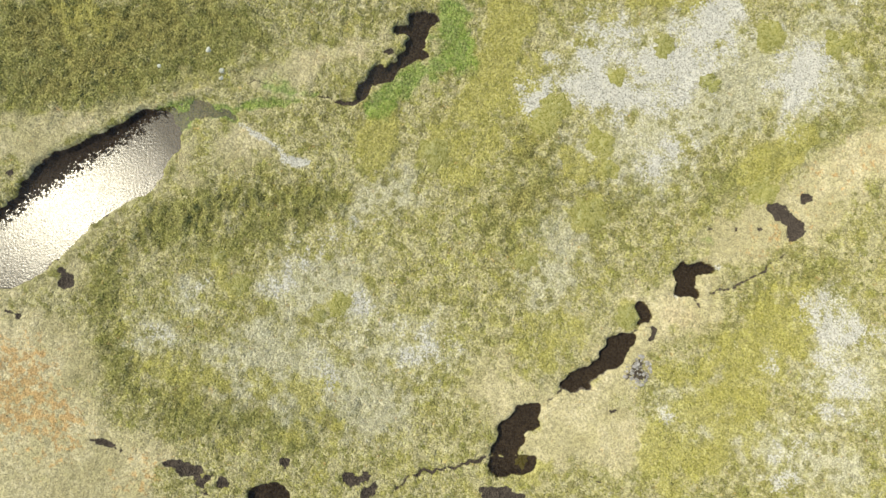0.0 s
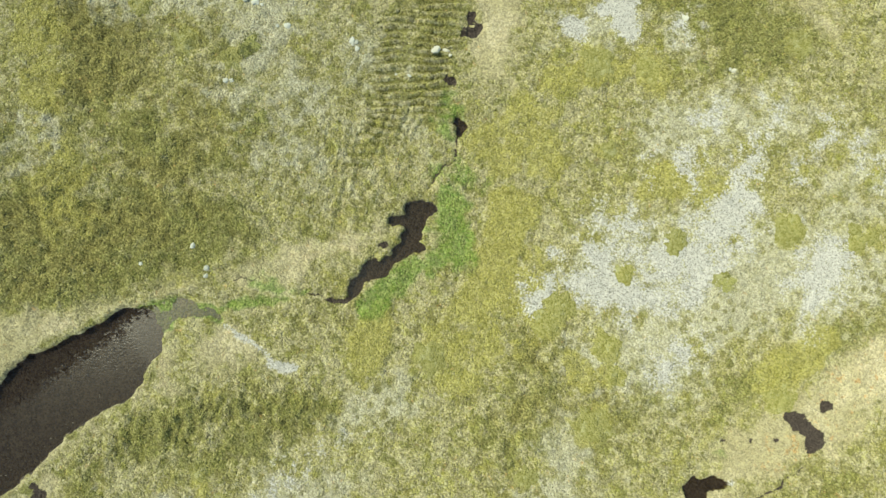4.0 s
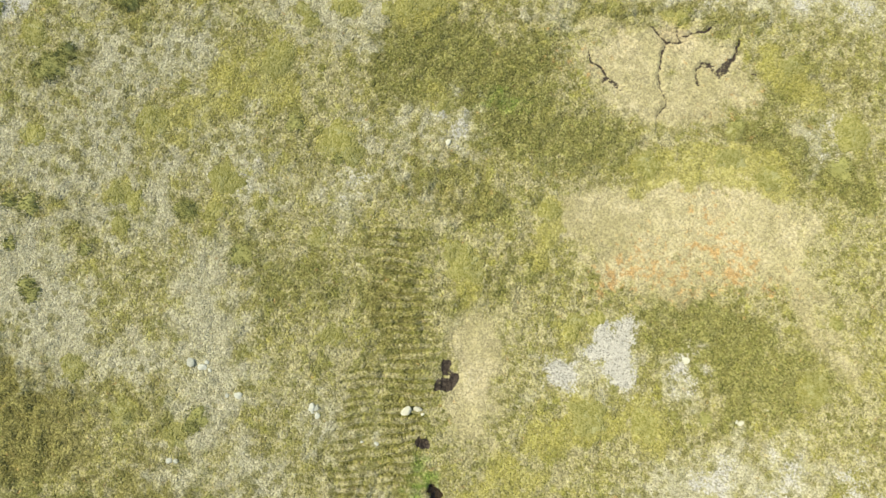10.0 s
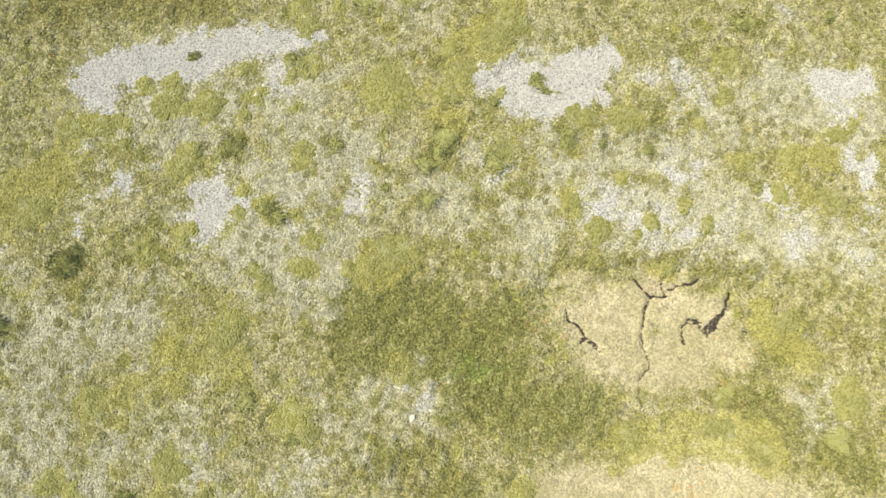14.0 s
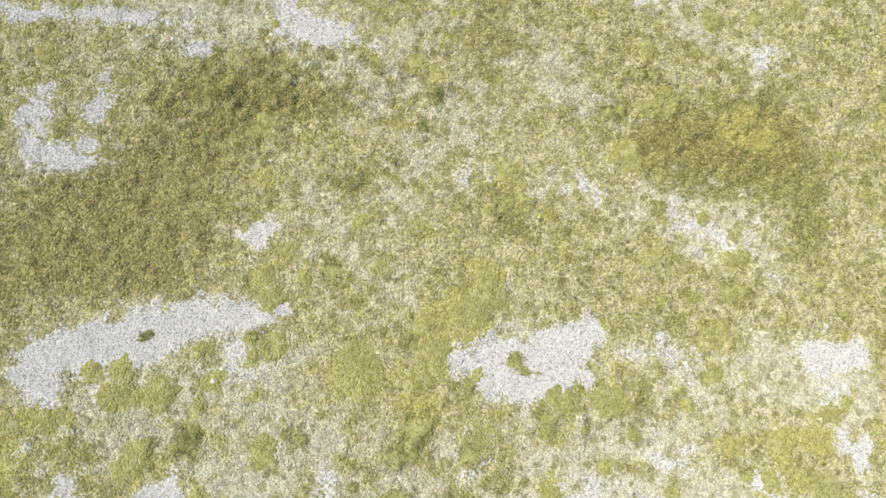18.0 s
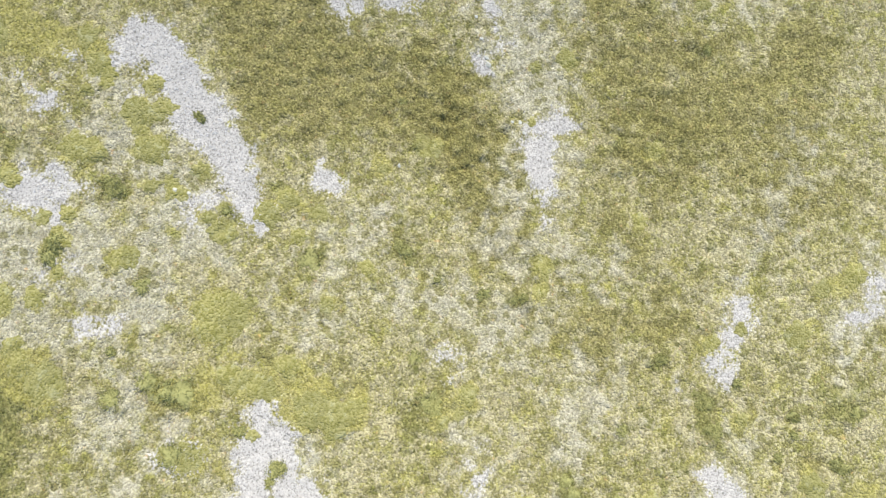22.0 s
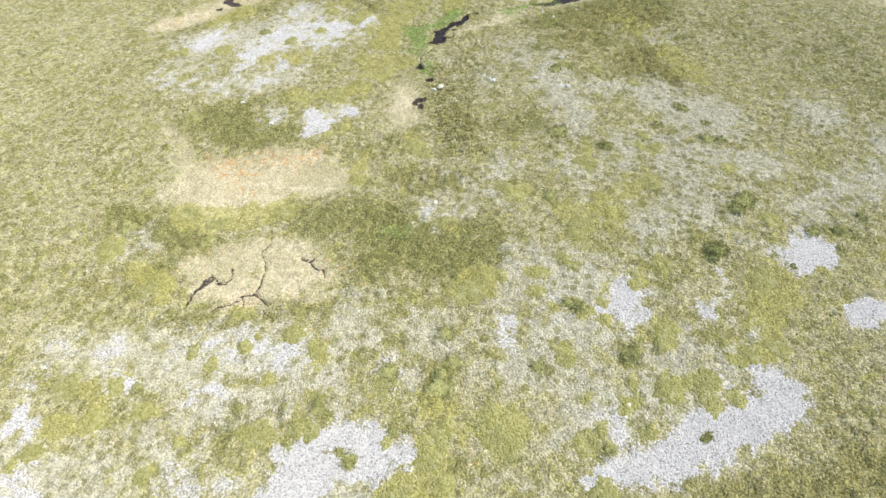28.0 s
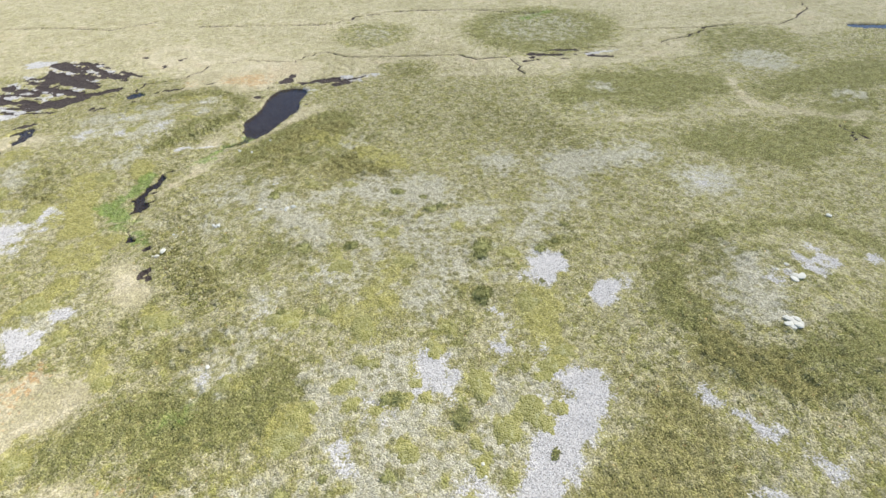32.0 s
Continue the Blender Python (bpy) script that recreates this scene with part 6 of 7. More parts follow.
gravel(1, (-18.2, 76.5, 0.21), (-16.9, 76.4, 0.27), (-15.5, 75.9, 0.30), (-14.5, 75.6, 0.21))
gravel(1, (-13.7, 73.2, 0.26))
gravel(1, (-9.7, 74.9, 0.38), (-8.5, 75.7, 0.33), (-7.2, 76.6, 0.27))
gravel(1, (-27.2, 67.6, 0.32), (-26.2, 66.4, 0.29), (-24.2, 66.5, 0.26), (-22.4, 66.8, 0.20))
gravel(0.9, (-10.4, 63.7, 0.47), (-9.3, 63.3, 0.36))
gravel(0.9, (-15.0, 61.8, 0.22))
sedge(1, (-23.8, 65.6, 0.26), (-22.3, 65.6, 0.37), (-20.9, 65.9, 0.34), (-19.8, 65.5, 0.23))
pale(0.7, (-11.5, 76.1, 1.19), (-3.9, 73.1, 1.47))
pale(0.7, (-16.3, 65.9, 0.85), (-19.9, 68.9, 1.03))
# the broad dark arc east of the stream
sedge(0.8, (12.2, 31.7, 1.08), (6.9, 30.9, 1.41), (1.8, 30.0, 0.85))
sedge(0.7, (-6.2, 40.7, 1.23), (-9.0, 40.1, 1.44), (-12.2, 40.0, 0.93))
heath(0.7, (-9.5, 27.7, 1.34), (-11.4, 30.6, 1.02))
moss(0.8, (-19.5, 37.1, 0.89))
moss(0.8, (0.7, 25.3, 0.73), (4.1, 26.1, 0.62))
pale(0.75, (-26.9, 34.0, 2.02), (-24.7, 27.3, 2.27), (-31.6, 28.6, 2.30))
pale(0.75, (-19.8, 32.6, 1.62), (-17.9, 29.7, 1.27))
pale(0.75, (-40.5, 27.1, 2.18), (-33.0, 32.7, 1.74))
pale(0.7, (-50.8, 31.6, 1.91))
lush(0.6, (-8.4, 39.8, 0.95), (-6.4, 39.4, 0.62))
straw(1, (-22.9, -0.5, 0.88), (-21.3, 1.7, 0.72), (-19.2, 2.9, 0.42), (-17.8, 4.3, 0.24), (-16.4, 5.7, 0.21), (-14.8, 6.6, 0.28), (-13.0, 7.1, 0.18), (-11.4, 8.1, 0.31), (-9.9, 8.4, 0.25))
moss(0.6, (-17.6, 4.5, 0.21), (-16.4, 5.7, 0.21), (-14.8, 6.6, 0.25))
straw(1, (-13.4, 3.9, 0.61), (-11.1, 4.0, 0.49), (-12.8, 4.9, 0.30))
straw(0.95, (-9.6, 10.1, 0.69), (-8.0, 11.2, 0.69), (-6.2, 12.7, 0.25))
heath(0.8, (-23.0, 79.4, 1.08), (-24.3, 82.5, 1.10))
sedge(0.85, (-26.7, 74.2, 0.64), (-24.7, 75.5, 0.65))
heath(0.8, (-16.8, 84.1, 0.78))
gravel(0.95, (2.8, 12.7, 0.73), (3.2, 15.0, 0.62))
gravel(0.9, (5.6, 21.2, 0.40))
clear(0.6, (-14.2, -7.7, 0.29), (-12.6, -9.5, 0.35), (-9.9, -9.5, 0.35), (-7.1, -8.9, 0.40), (-4.8, -8.5, 0.29))
sedge(1, (-14.2, -7.7, 0.47), (-12.6, -9.5, 0.52), (-9.9, -9.5, 0.52), (-7.1, -8.9, 0.58), (-4.8, -8.5, 0.41))
gravel(0.92, (0.4, 49.7, 0.71), (-2.4, 49.3, 0.73), (-4.6, 48.6, 0.57))
pale(0.9, (-7.5, 47.9, 1.00), (-6.9, 45.4, 0.80), (-11.2, 49.4, 0.74))
moss(0.9, (-4.2, 46.6, 0.36))
moss(0.9, (-5.7, 48.5, 0.35))
moss(0.9, (-10.4, 49.1, 0.40))
moss(0.8, (-7.1, 51.4, 0.43))
moss(0.8, (-2.4, 48.6, 0.29))
sedge(0.8, (-13.6, 48.1, 0.65))
heath(0.8, (-13.5, 50.6, 0.39))
moss(1, (-13.7, 52.7, 0.32))
sedge(0.9, (-31.9, 63.2, 0.22), (-29.6, 64.2, 0.23))

# beyond the pond and along the far streams
straw(0.9, (-13.1, -16.6, 4.56), (-23.1, -12.8, 4.55), (-7.3, -26.9, 4.93))
straw(0.9, (-19.4, -7.2, 0.85), (-14.9, 4.3, 0.61), (-13.0, 6.4, 0.70))
knoll(0.8, (-60.3, -13.4, 11.24))
knoll(0.6, (-36.8, -22.6, 5.22))
knoll(0.7, (-82.9, 5.1, 7.07))
knoll(0.45, (-36.5, 10.7, 3.08), (-46.7, 17.1, 2.98))
knoll(0.7, (-27.1, 10.0, 2.09))
knoll(0.9, (-58.7, 10.2, 4.09), (-64.7, 13.1, 4.05), (-51.0, 10.1, 2.64))
knoll(0.9, (-79.0, 20.2, 3.97), (-88.8, 19.0, 4.18), (-72.1, 18.6, 2.61))
knoll(0.8, (-61.4, 25.5, 3.43), (-66.3, 31.1, 2.72))
knoll(0.7, (-36.8, -6.0, 2.60))
knoll(0.9, (-8.6, 0.6, 1.85), (-11.7, -1.9, 1.29))
knoll(0.7, (-7.5, 8.7, 1.10))
knoll(1, (-1.8, 39.2, 1.53), (-7.6, 39.3, 1.92), (-11.3, 40.0, 1.95))
knoll(0.8, (-39.2, 44.7, 1.46), (-39.5, 47.4, 1.21))
knoll(1, (-74.8, 26.5, 3.57), (-62.8, 30.5, 3.20), (-57.4, 25.4, 2.79))
knoll(1, (-63.0, 10.3, 3.43), (-67.2, 14.3, 3.34), (-56.4, 7.1, 2.43))
knoll(1, (-81.6, 19.5, 3.34), (-88.2, 20.7, 3.38))
knoll(0.5, (-41.1, 10.5, 3.76), (-46.6, 19.0, 3.46), (-30.9, 7.3, 2.50))
knoll(0.9, (-22.3, 6.3, 2.13), (-24.2, 13.9, 1.67))
straw(1, (-71.9, 12.6, 0.35), (-69.3, 17.2, 0.39), (-68.0, 21.0, 0.62), (-70.6, 23.9, 0.91), (-74.0, 27.8, 0.88))
crack(1, (1.8, -14.0, 0.24), (-3.4, -14.0, 0.24), (-4.3, -16.6, 0.29), (-6.7, -16.1, 0.24), (-9.5, -16.6, 0.24), (-11.7, -18.5, 0.31), (-12.5, -19.8, 0.24), (-17.1, -19.9, 0.24), (-23.6, -16.1, 0.24), (-25.1, -17.9, 0.24))
crack(1, (-25.1, -17.9, 0.24), (-28.8, -18.1, 0.24), (-30.6, -15.1, 0.24), (-38.2, -11.3, 0.32), (-45.0, -8.3, 0.31), (-46.4, -5.6, 0.38), (-50.9, -4.3, 0.31))
crack(1, (-11.7, -39.7, 0.42), (-26.4, -33.3, 0.42), (-32.4, -30.8, 0.42), (-37.9, -33.6, 0.43), (-47.6, -32.2, 0.58), (-57.0, -27.1, 0.43), (-62.3, -21.9, 0.55), (-64.7, -21.4, 0.42))
crack(1, (19.8, -54.6, 0.40), (10.7, -50.9, 0.40), (1.5, -44.7, 0.40), (-5.5, -46.6, 0.40))
crack(1, (-56.0, -4.2, 0.24), (-59.0, -3.2, 0.24), (-62.5, -3.0, 0.24), (-69.0, -0.2, 0.24), (-71.0, 0.9, 0.24))
crack(1, (-73.4, 2.6, 0.24), (-72.4, -0.3, 0.24), (-75.2, -0.8, 0.24), (-79.7, -1.3, 0.33), (-82.6, -2.9, 0.34), (-87.7, -2.0, 0.26), (-92.1, 1.2, 0.25), (-94.6, 0.4, 0.26), (-101.9, -2.6, 0.27), (-104.5, -6.0, 0.28))
crack(1, (-71.9, 27.6, 0.24), (-71.8, 29.7, 0.24), (-72.3, 31.7, 0.24))
crack(1, (-71.8, 29.7, 0.24), (-70.4, 31.1, 0.24))
crack(1, (-73.2, -6.6, 0.24), (-82.3, -3.0, 0.24))
crack(1, (-50.6, -3.7, 0.24), (-49.9, 1.7, 0.24))
pool(1, (8.8, -6.3, 0.31), (7.4, -7.1, 0.57))
pool(1, (-101.1, 6.4, 0.99), (-104.4, 8.7, 1.14), (-108.2, 12.5, 1.44))
mud(0.8, (-22.4, -10.9, 0.59), (-21.1, -9.2, 0.58))
mud(0.72, (-9.3, -24.4, 0.49))
mud(0.72, (-6.6, -22.2, 0.47))
mud(0.7, (-3.9, -27.6, 0.41))
gravel(1, (10.9, -31.8, 1.13), (9.6, -31.4, 0.81))
gravel(1, (12.7, -19.7, 1.14), (9.0, -20.3, 0.87), (6.3, -19.3, 0.58))
gravel(1, (6.1, -17.6, 0.57), (3.3, -19.3, 0.59))
gravel(1, (9.1, -13.5, 0.54))
gravel(0.8, (-23.8, -5.0, 0.42))
gravel(0.6, (-52.2, 31.0, 1.77))
gravel(1, (-51.8, 43.5, 0.65), (-52.3, 41.7, 0.30))
gravel(1, (-55.2, 44.8, 0.41))
pale(0.48, (-60.8, -14.4, 7.86))
pale(0.48, (-36.8, -22.6, 3.92))
pale(0.8, (-79.2, 10.8, 4.40))
pale(1, (-25.0, 11.1, 1.75))
pale(1, (-28.8, 22.9, 3.02), (-24.2, 20.8, 2.53))
pale(1, (-42.7, 23.8, 2.67), (-50.6, 24.4, 1.65))
pale(1, (-55.9, 9.7, 1.02))
pale(1, (-51.4, 14.2, 0.63))
pale(1, (-79.2, 23.0, 1.60))
pale(1, (-52.1, 31.2, 2.77))
pale(1, (-36.9, 21.1, 2.15))
pale(1, (-6.2, -6.2, 2.32), (-0.2, -5.7, 1.93))
pale(1, (-15.8, 20.0, 1.96), (-18.6, 25.6, 1.82))
pale(1, (-13.5, 31.3, 0.56))
pale(0.9, (-12.4, 35.3, 0.91))
pale(1, (-9.5, 37.1, 0.68))
pale(1, (2.0, 28.7, 1.50))
pale(1, (-46.0, 41.5, 1.63), (-43.6, 46.0, 1.47))
lush(0.7, (-65.9, -20.7, 1.31), (-60.3, -19.0, 0.91))
moss(0.7, (0.0, 8.7, 2.66), (1.3, 13.2, 1.97))
moss(0.7, (-28.0, 17.0, 1.64), (-22.1, 7.7, 1.50))
bog(7.0, -22.5, 5.0, 7.5, 2.47, 80, 1)
bog(-1.0, -21.5, 2.6, 1.3, 2.47, 9, 2)
bog(9.0, -13.8, 3.0, 1.8, 2.47, 14, 3)
bog(-27.0, -7.5, 3.6, 1.5, 2.9, 12, 4)
bog(-57.0, -2.0, 8.0, 2.0, 2.9, 8, 5)
pool(1, (-22.1, -4.5, 0.84), (-20.2, -2.3, 1.35), (-18.3, 0.2, 1.56), (-16.8, 3.1, 1.38))
shingle(1, (-23.5, -5.4, 0.43), (-22.6, -6.4, 0.36))
shingle(1, (-19.9, -5.8, 0.21), (-17.4, -1.6, 0.20), (-15.5, 2.8, 0.19))
shingle(1, (11.2, -30.8, 0.70), (9.8, -31.0, 1.23), (8.4, -31.3, 0.71))
shingle(1, (12.3, -18.9, 1.07), (10.0, -19.9, 0.93), (7.6, -19.4, 0.62))
shingle(1, (6.7, -17.1, 0.45), (4.8, -17.8, 0.54), (3.3, -18.3, 0.46))
shingle(1, (10.7, -12.5, 1.15), (9.0, -13.1, 0.58))
mud(0.9, (7.5, -30.1, 1.23), (4.9, -26.6, 0.85))
mud(1, (7.9, -25.5, 1.17), (4.7, -21.7, 1.28), (1.6, -18.1, 0.78))
mud(1, (8.6, -21.5, 0.79), (2.6, -15.6, 0.61), (-0.6, -16.0, 0.92))
mud(0.9, (8.1, -14.4, 1.32), (5.0, -14.4, 1.63), (2.6, -15.1, 0.75))
mud(0.9, (1.4, -23.4, 0.65), (-1.6, -20.1, 0.64))
mud(0.9, (-4.1, -27.2, 0.34))
mud(0.9, (-8.8, -24.2, 0.50))
mud(0.9, (-6.6, -21.8, 0.49))
mud(0.9, (-21.8, -10.5, 0.45), (-22.0, -9.0, 0.29))
mud(0.8, (-26.8, -5.8, 0.58), (-29.0, -5.7, 0.44))
sedge(0.75, (-55.2, 8.9, 3.30), (-59.1, 14.5, 3.75), (-67.2, 14.3, 2.33))
sedge(0.75, (-78.4, 17.8, 3.19), (-78.6, 24.2, 2.92))
straw(0.8, (-62.6, 19.9, 0.8), (-69.6, 23.4, 1.0), (-77.2, 28.9, 0.8))
straw(0.7, (-47.6, 16.2, 0.6), (-54.4, 18.7, 0.8), (-61.3, 20.9, 0.6))

# ---- the ground, one sheet out to the horizon ----
HEIGHT = relief(GX, GY)
NEAR = np.clip(1.6 - np.hypot((GX + 20) / 90, (GY - 25) / 90), 0, 1)
TUSSOCK = (lattice(GX, GY, 0.85, 21) - 0.5) * 0.13 + (lattice(GX, GY, 0.42, 22) - 0.5) * 0.11 + (lattice(GX, GY, 0.27, 23) - 0.5) * 0.07
BARE = np.clip(MAPS["gravel"] * 0.85 + MAPS["straw"] * 0.45 + MAPS["mud"] * 0.8 + MAPS["silt"], 0, 0.9)
ROUGH = 0.75 + 0.7 * MAPS["sedge"] + 0.8 * MAPS["heath"] + 0.9 * MAPS["hummocks"] - 0.35 * MAPS["pale"]
HEIGHT += TUSSOCK * NEAR * (1 - BARE) * ROUGH
LUMPY = 0.075 + 0.06 * MAPS["sedge"] + 0.09 * MAPS["heath"] + 0.12 * MAPS["hummocks"]
HEIGHT += (domes(GX, GY, 0.62, 51) - 0.4) * LUMPY * NEAR * (1 - BARE)
HEIGHT += (domes(GX, GY, 0.40, 52) - 0.45) * NEAR * (1 - BARE) * (0.02 + 0.075 * MAPS["sedge"] + 0.06 * MAPS["heath"])
HEIGHT += 0.10 * np.clip(MAPS["moss"] * 2 - 0.6, 0, 1) + 0.06 * np.clip(MAPS["sedge"] * 2 - 0.6, 0, 1)
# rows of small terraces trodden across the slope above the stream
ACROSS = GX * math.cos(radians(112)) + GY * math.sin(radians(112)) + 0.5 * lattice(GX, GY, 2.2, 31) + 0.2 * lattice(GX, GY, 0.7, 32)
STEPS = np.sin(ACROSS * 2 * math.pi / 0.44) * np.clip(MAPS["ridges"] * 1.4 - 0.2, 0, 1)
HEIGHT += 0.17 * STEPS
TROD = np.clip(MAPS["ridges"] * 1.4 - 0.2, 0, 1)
# dark sedge in the troughs, also standing in for their thin shadow lines
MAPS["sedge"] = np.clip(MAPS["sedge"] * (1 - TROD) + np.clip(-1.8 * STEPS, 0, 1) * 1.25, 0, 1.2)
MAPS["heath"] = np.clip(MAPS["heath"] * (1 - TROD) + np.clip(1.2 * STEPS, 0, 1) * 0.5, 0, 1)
MAPS["pale"] = MAPS["pale"] * (1 - 0.8 * TROD)
ALONG = GX * math.cos(radians(12)) + GY * math.sin(radians(12)) + 0.9 * lattice(GX, GY, 1.3, 35) + 0.5 * lattice(GX, GY, 0.6, 36)
COMBED = np.sin(ALONG * 2 * math.pi / 0.62) * np.clip(MAPS["strands"] * 1.4 - 0.2, 0, 1)
HEIGHT += 0.06 * COMBED
MAPS["sedge"] = np.clip(MAPS["sedge"] - 0.15 * COMBED, 0, 1)
LUMPS = np.abs(lattice(GX + 0.3 * GY, GY, 0.75, 33) - 0.5) + 0.5 * np.abs(lattice(GX, GY, 0.4, 34) - 0.5)
HEIGHT += 0.2 * (LUMPS - 0.3) * np.clip(MAPS["hummocks"] * 1.4 - 0.2, 0, 1)
DEPTH = np.clip(MAPS["carve"], 0, 1)
HEIGHT -= 0.55 * DEPTH * DEPTH * (3 - 2 * DEPTH)


def sheet(name, material):
    rows, cols = GX.shape
    mesh = bpy.data.meshes.new(name)
    at = np.arange(rows * cols, dtype=np.int32).reshape(rows, cols)
    quads = np.stack((at[:-1, :-1], at[:-1, 1:], at[1:, 1:], at[1:, :-1]), -1).reshape(-1, 4)
    mesh.vertices.add(rows * cols)
    mesh.vertices.foreach_set("co", np.stack((GX, GY, HEIGHT), -1).astype(np.float32).ravel())
    mesh.loops.add(quads.size)
    mesh.loops.foreach_set("vertex_index", quads.ravel())
    mesh.polygons.add(len(quads))
    mesh.polygons.foreach_set("loop_start", np.arange(0, quads.size, 4, dtype=np.int32))
    mesh.update(calc_edges=True)
    mesh.polygons.foreach_set("use_smooth", np.ones(len(quads), bool))
    for layer in LAYERS:
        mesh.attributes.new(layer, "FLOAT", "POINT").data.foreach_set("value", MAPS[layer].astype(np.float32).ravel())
    mesh.materials.append(material)
    return new(name, mesh)


ground = tagged(sheet("ground", GROUND), "boggy upland meadow of mottled grass, moss, lichen and bare gravel", "ground", kind="structure")


def sample(field, x, y):
    """The value of a map at places x, y, between the grid's lines."""
    i = np.clip(np.searchsorted(XS, x) - 1, 0, len(XS) - 2)
    j = np.clip(np.searchsorted(YS, y) - 1, 0, len(YS) - 2)
    u, v = (x - XS[i]) / (XS[i + 1] - XS[i]), (y - YS[j]) / (YS[j + 1] - YS[j])
    return (field[j, i] * (1 - u) + field[j, i + 1] * u) * (1 - v) + (field[j + 1, i] * (1 - u) + field[j + 1, i + 1] * u) * v


# ---- water ----
def outline(discs, margin):
    """A convex ring round a chain of discs."""
    pts = sorted({(round(x + (r + margin) * math.cos(a), 3), round(y + (r + margin) * math.sin(a), 3))
                  for x, y, r in discs for a in np.linspace(0, 2 * math.pi, 20)[:-1]})
    ring = []
    for walkover in (pts, pts[::-1]):
        side = []
        for p in walkover:
            while len(side) > 1 and (side[-1][0] - side[-2][0]) * (p[1] - side[-2][1]) <= (side[-1][1] - side[-2][1]) * (p[0] - side[-2][0]):
                side.pop()
            side.append(p)
        ring += side[:-1]
    return ring


def water(discs):
    level = float(min(sample(BASE, np.array([d[0]]), np.array([d[1]]))[0] for d in discs)) - 0.14
    bm = bmesh.new()
    bm.faces.new([bm.verts.new((x, y, level)) for x, y in outline(discs, 0.15)])
    mesh = bpy.data.meshes.new("water")
    bm.to_mesh(mesh)
    bm.free()
    mesh.materials.append(WATER)
    big = max(d[2] for d in discs) > 1.5
    tagged(new("water", mesh), "wind-rippled dark pond in the bog" if big else "small dark peaty pool along the bog stream", "pond" if big else "pool", kind="structure")


BASE = relief(GX, GY)
for discs in POOLS:
    water(discs)

# ---- grass ----
RNG = np.random.RandomState(5)


def grass(count):
    """Short blades in tufts all over the meadow, fewest on gravel, none in water."""
    x, y = RNG.uniform(-47, 25, count), RNG.uniform(-16, 75, count)
    keep = RNG.rand(count) < 1.0 - sample(MAPS["gravel"], x, y) * 1.6 - sample(MAPS["straw"], x, y) * 0.5
    keep &= sample(DEPTH, x, y) < 0.12
    x, y = x[keep], y[keep]
    n = len(x)
    z = sample(HEIGHT, x, y) - 0.01
    tall = (0.045 + 0.06 * RNG.rand(n)) * (1 + 0.9 * sample(MAPS["sedge"], x, y))
    turn = RNG.uniform(0, 2 * math.pi, n)
    verts = []
    for k in range(3):
        a = turn + k * 2.1 + RNG.uniform(-0.5, 0.5, n)
        lean = tall * RNG.uniform(0.7, 1.9, n)
        wide = 0.012 + 0.020 * RNG.rand(n)
        for side in (-1, 1):
            verts.append(np.stack((x - side * wide * np.sin(a), y + side * wide * np.cos(a), z), -1))
        verts.append(np.stack((x + lean * np.cos(a), y + lean * np.sin(a), z + tall), -1))
    co = np.stack(verts, 1).reshape(-1, 3).astype(np.float32)
    mesh = bpy.data.meshes.new("grass")
    mesh.vertices.add(len(co))
    mesh.vertices.foreach_set("co", co.ravel())
    mesh.loops.add(len(co))
    mesh.loops.foreach_set("vertex_index", np.arange(len(co), dtype=np.int32))
    mesh.polygons.add(len(co) // 3)
    mesh.polygons.foreach_set("loop_start", np.arange(0, len(co), 3, dtype=np.int32))
    mesh.update(calc_edges=True)
    for layer in LAYERS:
        mesh.attributes.new(layer, "FLOAT", "POINT").data.foreach_set("value", np.repeat(sample(MAPS[layer], x, y), 9).astype(np.float32))
    mesh.materials.append(BLADES)
    tagged(new("grass", mesh), "short olive and straw-coloured meadow grass in small tufts", "grass", kind="stuff")


grass(170000)

# ---- stones ----
ICO_V = np.array([(a * s, b * u, 0) for a, b in ((1, 1.618),) for s in (-1, 1) for u in (-1, 1)])
ICO_V = np.concatenate((ICO_V, ICO_V[:, (2, 0, 1)], ICO_V[:, (1, 2, 0)])) / 1.902


def pebble_mesh(name, material, seed, flat):
    """One angular stone about 1 across, from a dented ball."""
    rng = np.random.RandomState(seed)
    bm = bmesh.new()
    for v in ICO_V:
        bm.verts.new(v * rng.uniform(0.38, 0.60) * np.array((1.0, rng.uniform(0.8, 1.0), flat)))
    bmesh.ops.convex_hull(bm, input=bm.verts)
    bmesh.ops.recalc_face_normals(bm, faces=bm.faces)
    mesh = bpy.data.meshes.new(name)
    bm.to_mesh(mesh)
    bm.free()
    mesh.materials.append(material)
    return mesh


def scattered(name, kinds, x, y, size, label, category):
    """Many small stones joined into one mesh."""
    co, faces, start = [], [], 0
    z, turn, pick = sample(HEIGHT, x, y), RNG.uniform(0, 2 * math.pi, len(x)), RNG.randint(0, len(kinds), len(x))
    shapes = [(np.array([v.co for v in m.vertices]), np.array([p.vertices for p in m.polygons])) for m in kinds]
    for i in range(len(x)):
        v, f = shapes[pick[i]]
        c, s = math.cos(turn[i]), math.sin(turn[i])
        co.append(v @ np.array(((c, s, 0), (-s, c, 0), (0, 0, 1))) * size[i] + (x[i], y[i], z[i] + size[i] * 0.12))
        faces.append(f + start)
        start += len(v)
    co, faces = np.concatenate(co), np.concatenate(faces)
    mesh = bpy.data.meshes.new(name)
    mesh.from_pydata(co.tolist(), [], faces.tolist())
    mesh.materials.append(kinds[0].materials[0])
    tagged(new(name, mesh), label, category, kind="stuff")


